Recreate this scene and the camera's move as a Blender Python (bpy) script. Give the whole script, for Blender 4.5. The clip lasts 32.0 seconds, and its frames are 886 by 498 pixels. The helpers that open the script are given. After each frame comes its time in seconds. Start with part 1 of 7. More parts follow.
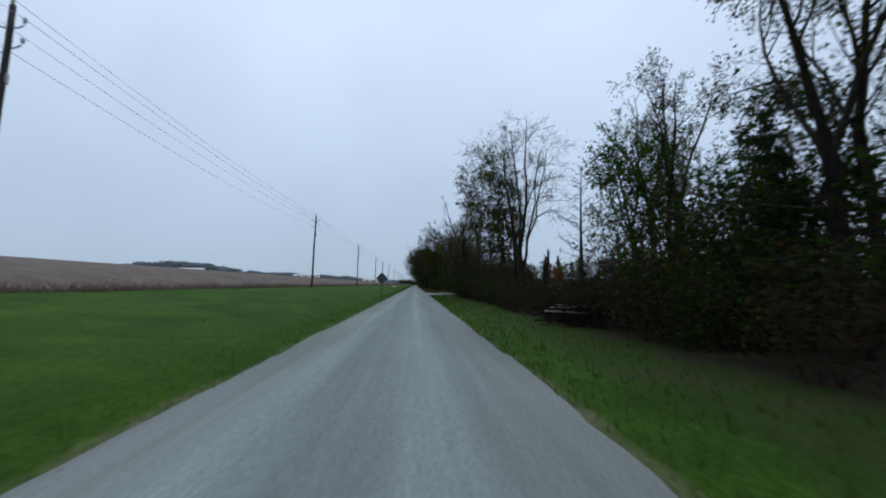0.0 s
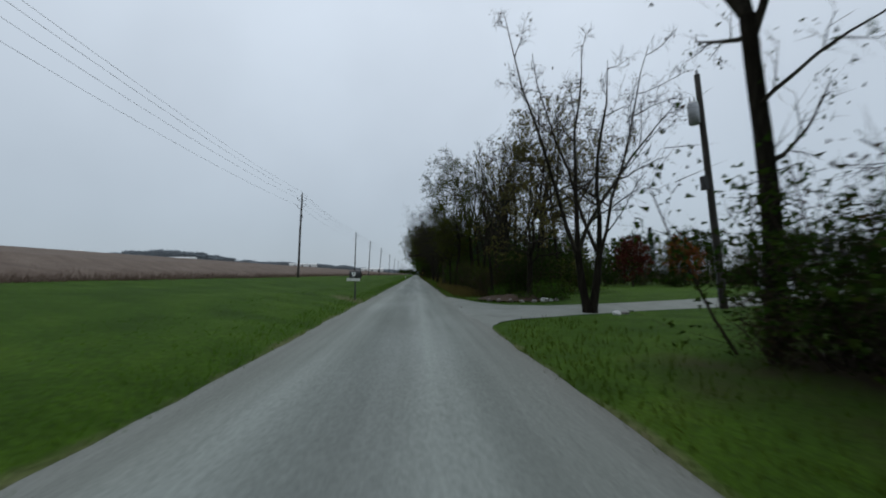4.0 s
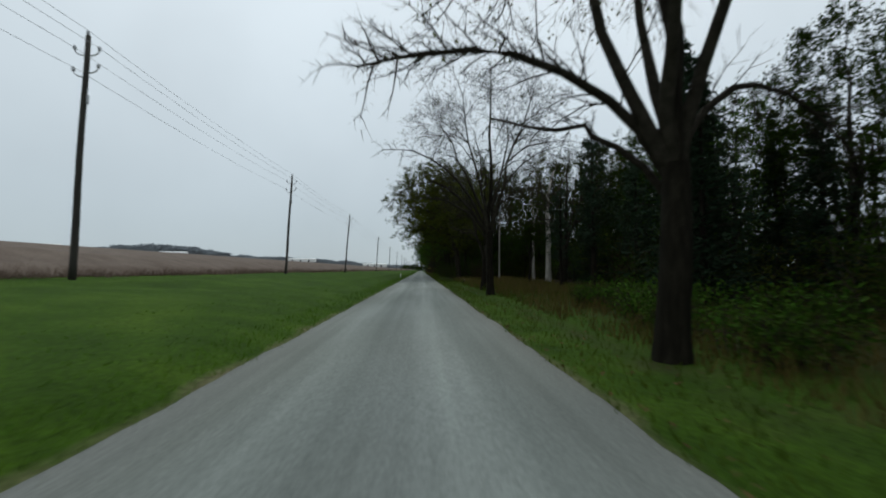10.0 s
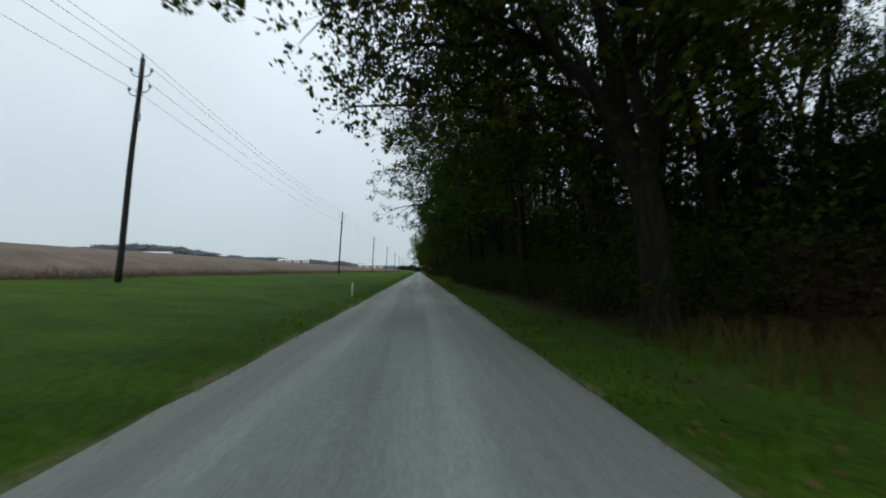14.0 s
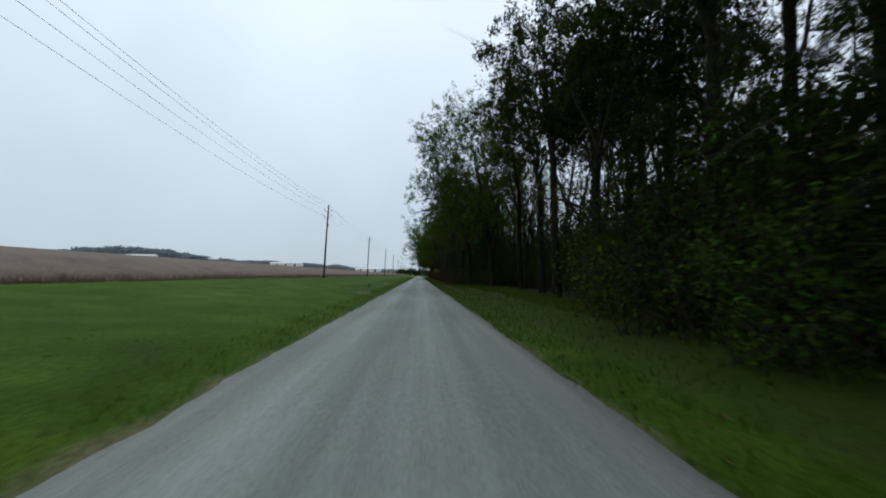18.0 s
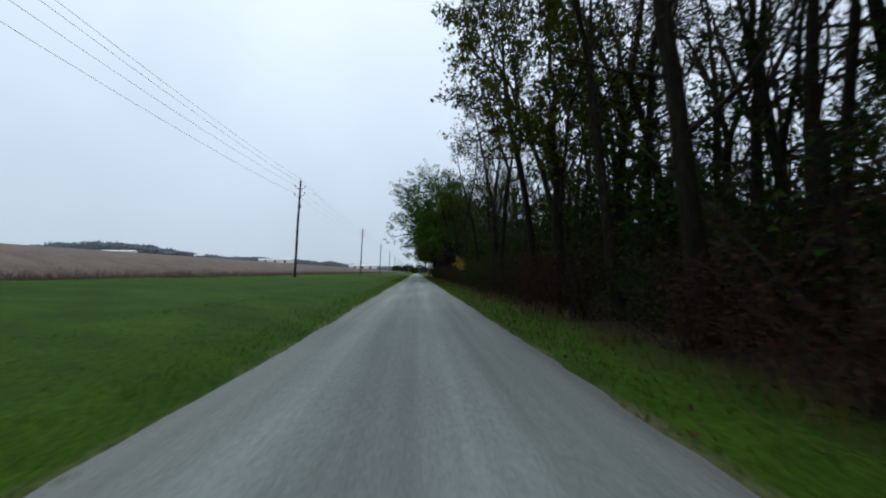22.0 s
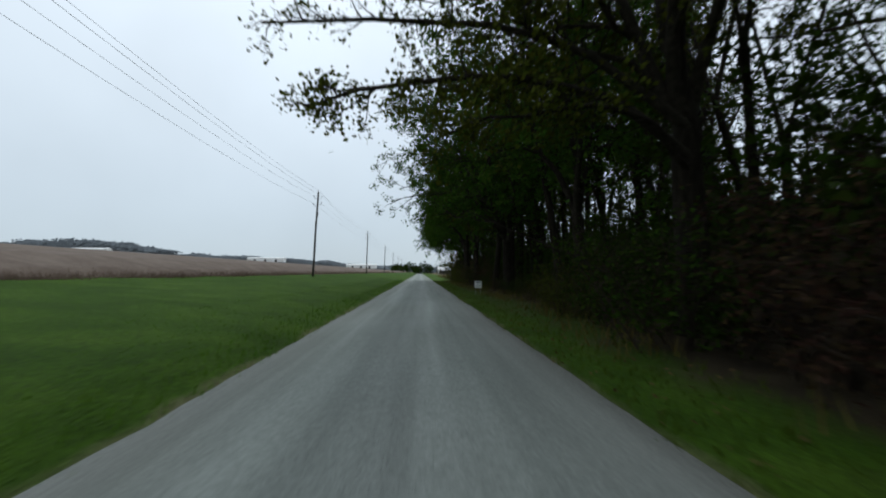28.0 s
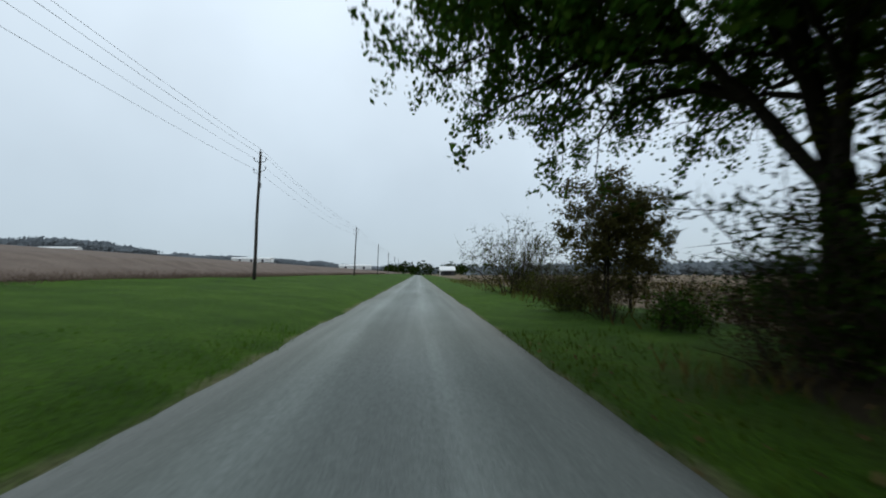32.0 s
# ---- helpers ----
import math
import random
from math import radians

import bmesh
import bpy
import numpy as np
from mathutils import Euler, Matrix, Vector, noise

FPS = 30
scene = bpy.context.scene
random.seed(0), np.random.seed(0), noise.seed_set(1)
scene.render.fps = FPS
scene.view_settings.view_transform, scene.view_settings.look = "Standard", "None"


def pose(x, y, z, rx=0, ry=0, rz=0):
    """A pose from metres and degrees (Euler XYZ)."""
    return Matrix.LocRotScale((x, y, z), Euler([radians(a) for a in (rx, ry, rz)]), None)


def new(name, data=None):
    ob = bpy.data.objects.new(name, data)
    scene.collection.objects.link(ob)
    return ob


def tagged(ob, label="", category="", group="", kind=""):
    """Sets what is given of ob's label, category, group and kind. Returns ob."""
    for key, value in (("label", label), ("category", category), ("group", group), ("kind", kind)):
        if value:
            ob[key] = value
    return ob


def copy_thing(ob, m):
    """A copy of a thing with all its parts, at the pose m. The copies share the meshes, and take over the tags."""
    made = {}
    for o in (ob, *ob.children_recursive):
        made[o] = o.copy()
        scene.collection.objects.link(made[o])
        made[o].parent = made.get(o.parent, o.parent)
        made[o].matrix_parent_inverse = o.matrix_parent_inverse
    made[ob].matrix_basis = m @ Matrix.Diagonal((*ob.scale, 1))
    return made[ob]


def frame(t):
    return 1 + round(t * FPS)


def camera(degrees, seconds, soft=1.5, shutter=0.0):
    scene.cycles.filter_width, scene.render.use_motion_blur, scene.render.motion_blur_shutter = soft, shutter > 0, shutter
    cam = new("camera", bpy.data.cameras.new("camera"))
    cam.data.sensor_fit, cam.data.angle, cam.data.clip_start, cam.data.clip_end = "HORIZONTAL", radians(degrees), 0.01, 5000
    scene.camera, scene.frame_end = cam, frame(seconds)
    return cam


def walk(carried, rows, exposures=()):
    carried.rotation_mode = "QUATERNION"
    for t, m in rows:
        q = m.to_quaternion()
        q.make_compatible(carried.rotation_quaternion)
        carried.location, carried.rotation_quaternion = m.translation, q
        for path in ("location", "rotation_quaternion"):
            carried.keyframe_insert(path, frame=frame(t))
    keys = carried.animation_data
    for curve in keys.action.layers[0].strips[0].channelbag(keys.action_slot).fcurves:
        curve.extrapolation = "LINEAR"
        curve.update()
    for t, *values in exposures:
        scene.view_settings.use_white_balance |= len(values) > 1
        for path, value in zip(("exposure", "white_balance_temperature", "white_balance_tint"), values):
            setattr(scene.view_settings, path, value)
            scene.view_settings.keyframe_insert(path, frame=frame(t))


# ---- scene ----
# The lane runs along +y; x is to the right of its middle line; z = 0 is the crown of the gravel.
cam = camera(95.0, 32.0, soft=1.9, shutter=0.22)
PATH = [  # seconds, x, y, z, pitch, roll, yaw
    (0.0, 0.46, -0.00, 1.4, 5.01, 0, -3.90), (0.5, 0.43, 5.44, 1.4, 4.73, 0, -4.18), (1.0, 0.40, 10.89, 1.4, 4.46, 0, -4.34), (1.5, 0.38, 16.36, 1.4, 4.26, 0, -4.26),
    (2.0, 0.36, 21.85, 1.4, 4.06, 0, -4.09), (2.5, 0.35, 27.34, 1.4, 3.94, 0, -4.00), (3.0, 0.35, 32.86, 1.4, 3.82, 0, -3.94), (3.5, 0.35, 38.39, 1.4, 3.69, 0, -3.88),
    (4.0, 0.34, 43.93, 1.4, 3.57, 0, -3.82), (4.5, 0.35, 49.48, 1.4, 3.45, 0, -3.73), (5.0, 0.36, 55.02, 1.4, 3.35, 0, -3.62), (5.5, 0.34, 60.57, 1.4, 3.35, 0, -3.54),
    (6.0, 0.31, 66.13, 1.4, 3.35, 0, -3.49), (6.5, 0.28, 71.70, 1.4, 3.35, 0, -3.43), (7.0, 0.29, 77.31, 1.4, 3.35, 0, -3.36), (7.5, 0.38, 82.92, 1.4, 3.23, 0, -3.31),
    (8.0, 0.46, 88.52, 1.4, 3.11, 0, -3.26), (8.5, 0.45, 94.10, 1.4, 3.03, 0, -3.19), (9.0, 0.39, 99.66, 1.4, 2.95, 0, -3.13), (9.5, 0.35, 105.24, 1.4, 2.95, 0, -3.11),
    (10.0, 0.32, 110.87, 1.4, 2.95, 0, -3.11), (10.5, 0.28, 116.59, 1.4, 3.03, 0, -3.11), (11.0, 0.22, 122.33, 1.4, 3.11, 0, -3.11), (11.5, 0.17, 128.05, 1.4, 3.15, 0, -3.11),
    (12.0, 0.14, 133.78, 1.4, 3.19, 0, -3.16), (12.5, 0.18, 139.55, 1.4, 3.15, 0, -3.31), (13.0, 0.23, 145.35, 1.4, 3.11, 0, -3.44), (13.5, 0.25, 151.17, 1.4, 3.11, 0, -3.43),
    (14.0, 0.28, 157.05, 1.4, 3.11, 0, -3.39), (14.5, 0.34, 163.03, 1.4, 3.11, 0, -3.43), (15.0, 0.39, 169.11, 1.4, 3.11, 0, -3.48), (15.5, 0.39, 175.29, 1.4, 3.20, 0, -3.48),
    (16.0, 0.37, 181.58, 1.4, 3.29, 0, -3.45), (16.5, 0.35, 187.96, 1.4, 3.39, 0, -3.43), (17.0, 0.33, 194.42, 1.4, 3.48, 0, -3.40), (17.5, 0.31, 200.91, 1.4, 3.57, 0, -3.37),
    (18.0, 0.28, 207.44, 1.4, 3.66, 0, -3.39), (18.5, 0.21, 213.99, 1.4, 3.47, 0, -3.50), (19.0, 0.13, 220.55, 1.4, 3.27, 0, -3.65), (19.5, 0.03, 227.08, 1.4, 3.27, 0, -3.78),
    (20.0, -0.04, 233.51, 1.4, 3.27, 0, -3.87), (20.5, -0.06, 239.77, 1.4, 3.35, 0, -3.90), (21.0, -0.04, 245.97, 1.4, 3.43, 0, -3.88), (21.5, 0.01, 252.21, 1.4, 3.35, 0, -3.82),
    (22.0, 0.10, 258.47, 1.4, 3.27, 0, -3.73), (22.5, 0.18, 264.74, 1.4, 3.35, 0, -3.62), (23.0, 0.26, 271.01, 1.4, 3.43, 0, -3.50), (23.5, 0.29, 277.29, 1.4, 3.50, 0, -3.39),
    (24.0, 0.30, 283.59, 1.4, 3.58, 0, -3.29), (24.5, 0.28, 290.03, 1.4, 3.56, 0, -3.25), (25.0, 0.24, 296.58, 1.4, 3.53, 0, -3.24), (25.5, 0.20, 303.20, 1.4, 3.50, 0, -3.23),
    (26.0, 0.17, 309.87, 1.4, 3.48, 0, -3.21), (26.5, 0.13, 316.56, 1.4, 3.45, 0, -3.20), (27.0, 0.12, 323.22, 1.4, 3.43, 0, -3.19), (27.5, 0.15, 329.94, 1.4, 3.35, 0, -3.19),
    (28.0, 0.20, 336.72, 1.4, 3.27, 0, -3.23), (28.5, 0.22, 343.54, 1.4, 3.31, 0, -3.35), (29.0, 0.24, 350.40, 1.4, 3.35, 0, -3.48), (29.5, 0.28, 357.27, 1.4, 3.31, 0, -3.58),
    (30.0, 0.30, 364.16, 1.4, 3.27, 0, -3.62), (30.5, 0.26, 371.09, 1.4, 3.39, 0, -3.58), (31.0, 0.23, 378.05, 1.4, 3.50, 0, -3.52), (31.5, 0.26, 385.02, 1.4, 3.47, 0, -3.50),
    (32.0, 0.32, 392.00, 1.4, 3.43, 0, -3.50),
]

EXPOSURES = [(0.0, 0.1, 5650, 8), (2.5, 0.1, 5750, 8), (5.0, -0.1, 6450, 8), (8.0, 0.0, 6450, 6), (11.0, 0.2, 6500, 4), (15.0, 0.35, 6450, 4),
             (18.0, 0.35, 6200, 6), (21.0, 0.4, 6000, 9), (24.0, 0.3, 6200, 7), (28.0, 0.4, 6300, 6), (29.0, 0.38, 6550, 5), (30.3, 0.35, 6300, 5), (32.0, 0.3, 6200, 5)]
walk(cam, [(t, pose(x, y, z, 90 + p, r, w)) for t, x, y, z, p, r, w in PATH], EXPOSURES)

# ---- world: an overcast autumn day ----
SUN_ELEVATION, SUN_AZIMUTH = 52, 35
world = bpy.data.worlds.new("overcast_sky")
scene.world = world
world.use_nodes = True
wn, wl = world.node_tree.nodes, world.node_tree.links
wn.clear()
sky = wn.new("ShaderNodeTexSky")
sky.sky_type, sky.sun_disc = "NISHITA", False
sky.sun_elevation, sky.sun_rotation = radians(SUN_ELEVATION), radians(SUN_AZIMUTH)
sky_coord = wn.new("ShaderNodeTexCoord")
sky_xyz = wn.new("ShaderNodeSeparateXYZ")
wl.new(sky_coord.outputs["Generated"], sky_xyz.inputs[0])
sky_ramp = wn.new("ShaderNodeValToRGB")
sky_ramp.color_ramp.elements[0].position, sky_ramp.color_ramp.elements[0].color = 0.0, (0.44, 0.50, 0.56, 1)
sky_ramp.color_ramp.elements[1].position, sky_ramp.color_ramp.elements[1].color = 0.55, (0.74, 0.80, 0.88, 1)
wl.new(sky_xyz.outputs["Z"], sky_ramp.inputs[0])
sky_cloud = wn.new("ShaderNodeTexNoise")
sky_cloud.inputs["Scale"].default_value, sky_cloud.inputs["Detail"].default_value = 2.2, 4
wl.new(sky_coord.outputs["Generated"], sky_cloud.inputs["Vector"])
sky_range = wn.new("ShaderNodeMapRange")
sky_range.inputs["From Min"].default_value, sky_range.inputs["From Max"].default_value = 0.3, 0.7
sky_range.inputs["To Min"].default_value, sky_range.inputs["To Max"].default_value = 0.93, 1.06
wl.new(sky_cloud.outputs[0], sky_range.inputs[0])
sky_tone = wn.new("ShaderNodeVectorMath")
sky_tone.operation = "SCALE"
wl.new(sky_ramp.outputs[0], sky_tone.inputs[0])
wl.new(sky_range.outputs[0], sky_tone.inputs["Scale"])
veil = wn.new("ShaderNodeBackground")
veil.inputs["Strength"].default_value = 0.98
wl.new(sky_tone.outputs[0], veil.inputs["Color"])
blue = wn.new("ShaderNodeBackground")
blue.inputs["Strength"].default_value = 0.06
wl.new(sky.outputs[0], blue.inputs["Color"])
sky_mix = wn.new("ShaderNodeMixShader")
sky_mix.inputs[0].default_value = 0.9
wl.new(blue.outputs[0], sky_mix.inputs[1])
wl.new(veil.outputs[0], sky_mix.inputs[2])
sky_out = wn.new("ShaderNodeOutputWorld")
wl.new(sky_mix.outputs[0], sky_out.inputs["Surface"])

sun_data = bpy.data.lights.new("sun", "SUN")
sun_data.energy, sun_data.angle, sun_data.color = 0.5, radians(25), (1.0, 0.96, 0.9)
sun = new("sun", sun_data)
sun.matrix_world = pose(0, 0, 60, 90 - SUN_ELEVATION, 0, 180 - SUN_AZIMUTH)

# ---- materials ----


def surface(name, stops, scale=3.0, rough=0.85, detail=6, bump=0.0, bump_scale=40.0, metal=0.0, stretch=(1, 1, 1), island=0.0, spec=0.3, thin=0.0):
    """A procedural material: a noise at two scales through a colour ramp; island: spread of brightness from piece to piece."""
    m = bpy.data.materials.new(name)
    m.use_nodes = True
    n, l = m.node_tree.nodes, m.node_tree.links
    b = n["Principled BSDF"]
    b.inputs["Roughness"].default_value, b.inputs["Metallic"].default_value = rough, metal
    b.inputs["Specular IOR Level"].default_value = spec
    co = n.new("ShaderNodeTexCoord")
    mp = n.new("ShaderNodeMapping")
    mp.inputs["Scale"].default_value = stretch
    l.new(co.outputs["Object"], mp.inputs["Vector"])
    coarse, fine = n.new("ShaderNodeTexNoise"), n.new("ShaderNodeTexNoise")
    coarse.inputs["Scale"].default_value, coarse.inputs["Detail"].default_value = scale, detail
    fine.inputs["Scale"].default_value, fine.inputs["Detail"].default_value = scale * 9.3, 3
    l.new(mp.outputs[0], coarse.inputs["Vector"])
    l.new(mp.outputs[0], fine.inputs["Vector"])
    mix = n.new("ShaderNodeMath")
    mix.operation = "MULTIPLY_ADD"
    mix.inputs[1].default_value = 0.35
    l.new(fine.outputs[0], mix.inputs[0])
    sc = n.new("ShaderNodeMath")
    sc.operation = "MULTIPLY"
    sc.inputs[1].default_value = 0.65
    l.new(coarse.outputs[0], sc.inputs[0])
    l.new(sc.outputs[0], mix.inputs[2])
    ramp = n.new("ShaderNodeValToRGB")
    els = ramp.color_ramp.elements
    while len(els) < len(stops):
        els.new(0.5)
    for e, (p, c) in zip(els, stops):
        e.position, e.color = p, (*c, 1)
    l.new(mix.outputs[0], ramp.inputs[0])
    colour = ramp.outputs[0]
    if island:
        geo, info = n.new("ShaderNodeNewGeometry"), n.new("ShaderNodeObjectInfo")
        add = n.new("ShaderNodeMath")
        add.operation = "ADD"
        l.new(geo.outputs["Random Per Island"], add.inputs[0])
        l.new(info.outputs["Random"], add.inputs[1])
        rg = n.new("ShaderNodeMapRange")
        rg.inputs["From Max"].default_value = 2.0
        rg.inputs["To Min"].default_value, rg.inputs["To Max"].default_value = 1 - island, 1 + island
        l.new(add.outputs[0], rg.inputs[0])
        hsv = n.new("ShaderNodeHueSaturation")
        l.new(rg.outputs[0], hsv.inputs["Value"])
        hue = n.new("ShaderNodeMapRange")
        hue.inputs["To Min"].default_value, hue.inputs["To Max"].default_value = 0.5 - 0.05 * island, 0.5 + 0.05 * island
        l.new(geo.outputs["Random Per Island"], hue.inputs[0])
        l.new(hue.outputs[0], hsv.inputs["Hue"])
        l.new(colour, hsv.inputs["Color"])
        colour = hsv.outputs[0]
    l.new(colour, b.inputs["Base Color"])
    if bump:
        bn, bt = n.new("ShaderNodeBump"), n.new("ShaderNodeTexNoise")
        bt.inputs["Scale"].default_value, bt.inputs["Detail"].default_value = bump_scale, 5
        l.new(mp.outputs[0], bt.inputs["Vector"])
        bn.inputs["Strength"].default_value, bn.inputs["Distance"].default_value = bump, 0.02
        l.new(bt.outputs[0], bn.inputs["Height"])
        l.new(bn.outputs[0], b.inputs["Normal"])
    if thin:
        tr, ms = n.new("ShaderNodeBsdfTranslucent"), n.new("ShaderNodeMixShader")
        l.new(colour, tr.inputs["Color"])
        ms.inputs[0].default_value = thin
        l.new(b.outputs[0], ms.inputs[1])
        l.new(tr.outputs[0], ms.inputs[2])
        l.new(ms.outputs[0], n["Material Output"].inputs["Surface"])
    return m


def three(a, b, c):
    return [(0.3, a), (0.5, b), (0.7, c)]


def scaled(c, k):
    return tuple(v * k for v in c)


def leafy(name, c, spread=0.45):
    return surface(name, three(scaled(c, 0.7), c, scaled(c, 1.3)), 1.2, 0.7, island=spread, thin=0.08, spec=0.015)


BARK = surface("bark_grey_brown", three((0.02, 0.017, 0.011), (0.042, 0.036, 0.025), (0.072, 0.063, 0.046)), 4, 0.95, bump=0.9, bump_scale=18, stretch=(3, 3, 0.6), island=0.25, spec=0.03)
BARK_DARK = surface("bark_dark_wet", three((0.006, 0.0052, 0.0036), (0.014, 0.012, 0.0085), (0.029, 0.025, 0.018)), 4, 0.95, bump=0.8, bump_scale=18, stretch=(3, 3, 0.6), island=0.25, spec=0.06)
BARK_PALE = surface("bark_pale_dead", three((0.12, 0.11, 0.09), (0.24, 0.22, 0.19), (0.36, 0.34, 0.3)), 3, 0.9, bump=0.5, bump_scale=14, stretch=(3, 3, 0.7))
TWIG = surface("twig_bark", three((0.013, 0.0115, 0.008), (0.026, 0.023, 0.017), (0.043, 0.038, 0.029)), 6, 0.95, island=0.2, spec=0.03)
BRUSH = surface("brush_stems", three((0.016, 0.012, 0.009), (0.03, 0.023, 0.017), (0.048, 0.037, 0.028)), 5, 0.95, island=0.3, spec=0.06)
LEAF_GREEN = leafy("leaf_oak_green", (0.043, 0.086, 0.01))
LEAF_DARK = leafy("leaf_dark_green", (0.02, 0.036, 0.0045))
LEAF_OLIVE = leafy("leaf_olive_autumn", (0.0517, 0.0609, 0.00805))
LEAF_BROWN = leafy("leaf_brown_autumn", (0.044, 0.029, 0.014))
LEAF_RUST = leafy("leaf_rust_autumn", (0.078, 0.07, 0.021))
LEAF_RED = leafy("leaf_deep_red", (0.06, 0.018, 0.012))
LEAF_MAROON = leafy("leaf_maroon", (0.038, 0.018, 0.013))
LEAF_ORANGE = leafy("leaf_orange_brown", (0.13, 0.045, 0.012))
LEAF_FALLEN = leafy("leaf_fallen_brown", (0.095, 0.062, 0.028))
LEAF_YELLOW = leafy("leaf_yellow", (0.42, 0.33, 0.04))
# Lightened and blued: the haze of distance is put into this colour.
FAR_WOODS_HAZED = surface("far_bare_woods", three((0.15, 0.168, 0.18), (0.175, 0.194, 0.207), (0.2, 0.22, 0.234)), 0.02, 0.95, island=0.12, spec=0.0)
NEEDLE = leafy("needle_spruce", (0.018, 0.031, 0.017), 0.35)
NEEDLE_PINE = leafy("needle_pine", (0.026, 0.042, 0.024), 0.35)
GRASS = surface("grass_blades", three((0.05, 0.105, 0.01), (0.072, 0.14, 0.014), (0.095, 0.165, 0.02)), 0.7, 0.8, island=0.2, thin=0.45, spec=0.1)
# Rough olive grass, its colour also darkened for the shade beside the woods.
GRASS_ROUGH_SHADED = surface("grass_rough_verge", three((0.032, 0.056, 0.005), (0.05, 0.078, 0.008), (0.07, 0.098, 0.013)), 0.5, 0.85, island=0.3, thin=0.4, spec=0.06)
GRASS_DRY = surface("grass_dry", three((0.055, 0.046, 0.012), (0.088, 0.068, 0.019), (0.12, 0.09, 0.03)), 0.7, 0.85, island=0.4, thin=0.15, spec=0.1)
CROP = surface("crop_dry_stalks", three((0.12, 0.086, 0.066), (0.165, 0.122, 0.096), (0.21, 0.16, 0.128)), 0.4, 0.9, island=0.15, spec=0.03, thin=0.5)
CROP_TOP = surface("crop_canopy", three((0.105, 0.08, 0.064), (0.145, 0.113, 0.092), (0.185, 0.148, 0.122)), 0.9, 0.95, bump=1.0, bump_scale=6, spec=0.1)
POLE_WOOD = surface("pole_weathered_wood", three((0.022, 0.02, 0.018), (0.04, 0.036, 0.031), (0.062, 0.056, 0.049)), 3, 0.9, bump=0.5, bump_scale=30, stretch=(6, 6, 0.4))
METAL = surface("galvanised_metal", three((0.25, 0.26, 0.27), (0.35, 0.36, 0.37), (0.45, 0.46, 0.47)), 8, 0.45, metal=0.8)
WIRE = surface("wire_aluminium_dull", three((0.2, 0.21, 0.22), (0.28, 0.29, 0.3), (0.34, 0.35, 0.36)), 8, 0.6)
CERAMIC = surface("insulator_ceramic", three((0.3, 0.31, 0.33), (0.42, 0.43, 0.45), (0.5, 0.5, 0.52)), 8, 0.3, spec=0.5)
BLACK = surface("black_paint", three((0.008, 0.008, 0.009), (0.014, 0.014, 0.015), (0.024, 0.024, 0.025)), 6, 0.4, spec=0.5)
DARK_GREY = surface("dark_grey_plastic", three((0.03, 0.03, 0.032), (0.05, 0.05, 0.052), (0.075, 0.075, 0.078)), 6, 0.6)
WHITE = surface("white_paint_weathered", three((0.55, 0.55, 0.53), (0.72, 0.72, 0.7), (0.8, 0.8, 0.79)), 5, 0.6)
GREY_SIDING = surface("grey_siding", three((0.26, 0.26, 0.25), (0.34, 0.34, 0.33), (0.4, 0.4, 0.39)), 2, 0.7)
SHINGLE = surface("roof_shingle", three((0.05, 0.05, 0.052), (0.085, 0.084, 0.085), (0.12, 0.12, 0.12)), 4, 0.95, bump=0.5)
GLASS_DARK = surface("window_glass", three((0.012, 0.014, 0.016), (0.02, 0.022, 0.025), (0.03, 0.032, 0.036)), 3, 0.08, spec=0.6)
ROCK = surface("field_stone", three((0.14, 0.13, 0.12), (0.24, 0.225, 0.21), (0.34, 0.32, 0.3)), 3, 0.9, bump=0.7, bump_scale=14)
ROCK_WHITE = surface("whitewashed_stone", three((0.55, 0.54, 0.52), (0.7, 0.69, 0.67), (0.78, 0.77, 0.75)), 4, 0.85)
MULCH = surface("leaf_mulch", three((0.028, 0.018, 0.012), (0.052, 0.033, 0.021), (0.085, 0.054, 0.034)), 3, 0.95, bump=0.9, bump_scale=30)
TARP = surface("green_canvas", three((0.08, 0.14, 0.12), (0.12, 0.2, 0.17), (0.16, 0.25, 0.21)), 2, 0.7)
TYRE = surface("tyre_rubber", three((0.012, 0.012, 0.012), (0.02, 0.02, 0.02), (0.03, 0.03, 0.03)), 9, 0.9)
RED_BARN = surface("barn_red_paint", three((0.16, 0.045, 0.035), (0.22, 0.06, 0.045), (0.27, 0.08, 0.06)), 2, 0.85)


def bands(n, l, value, stops):
    r = n.new("ShaderNodeValToRGB")
    while len(r.color_ramp.elements) < len(stops):
        r.color_ramp.elements.new(0.5)
    for e, (p, c) in zip(r.color_ramp.elements, stops):
        e.position, e.color = p, (*c, 1)
    l.new(value, r.inputs[0])
    return r.outputs[0]


def noise_of(n, l, vector, scale, detail=4, stretch=(1, 1, 1)):
    mp, t = n.new("ShaderNodeMapping"), n.new("ShaderNodeTexNoise")
    mp.inputs["Scale"].default_value = stretch
    l.new(vector, mp.inputs["Vector"])
    t.inputs["Scale"].default_value, t.inputs["Detail"].default_value = scale, detail
    l.new(mp.outputs[0], t.inputs["Vector"])
    return t.outputs[0]


def blend(n, l, fac, a, b, mode="MIX"):
    m = n.new("ShaderNodeMix")
    m.data_type, m.blend_type = "RGBA", mode
    for s, v in ((m.inputs["Factor"], fac), (m.inputs[6], a), (m.inputs[7], b)):
        if isinstance(v, (int, float)):
            s.default_value = v
        elif isinstance(v, tuple):
            s.default_value = (*v, 1)
        else:
            l.new(v, s)
    return m.outputs[2]


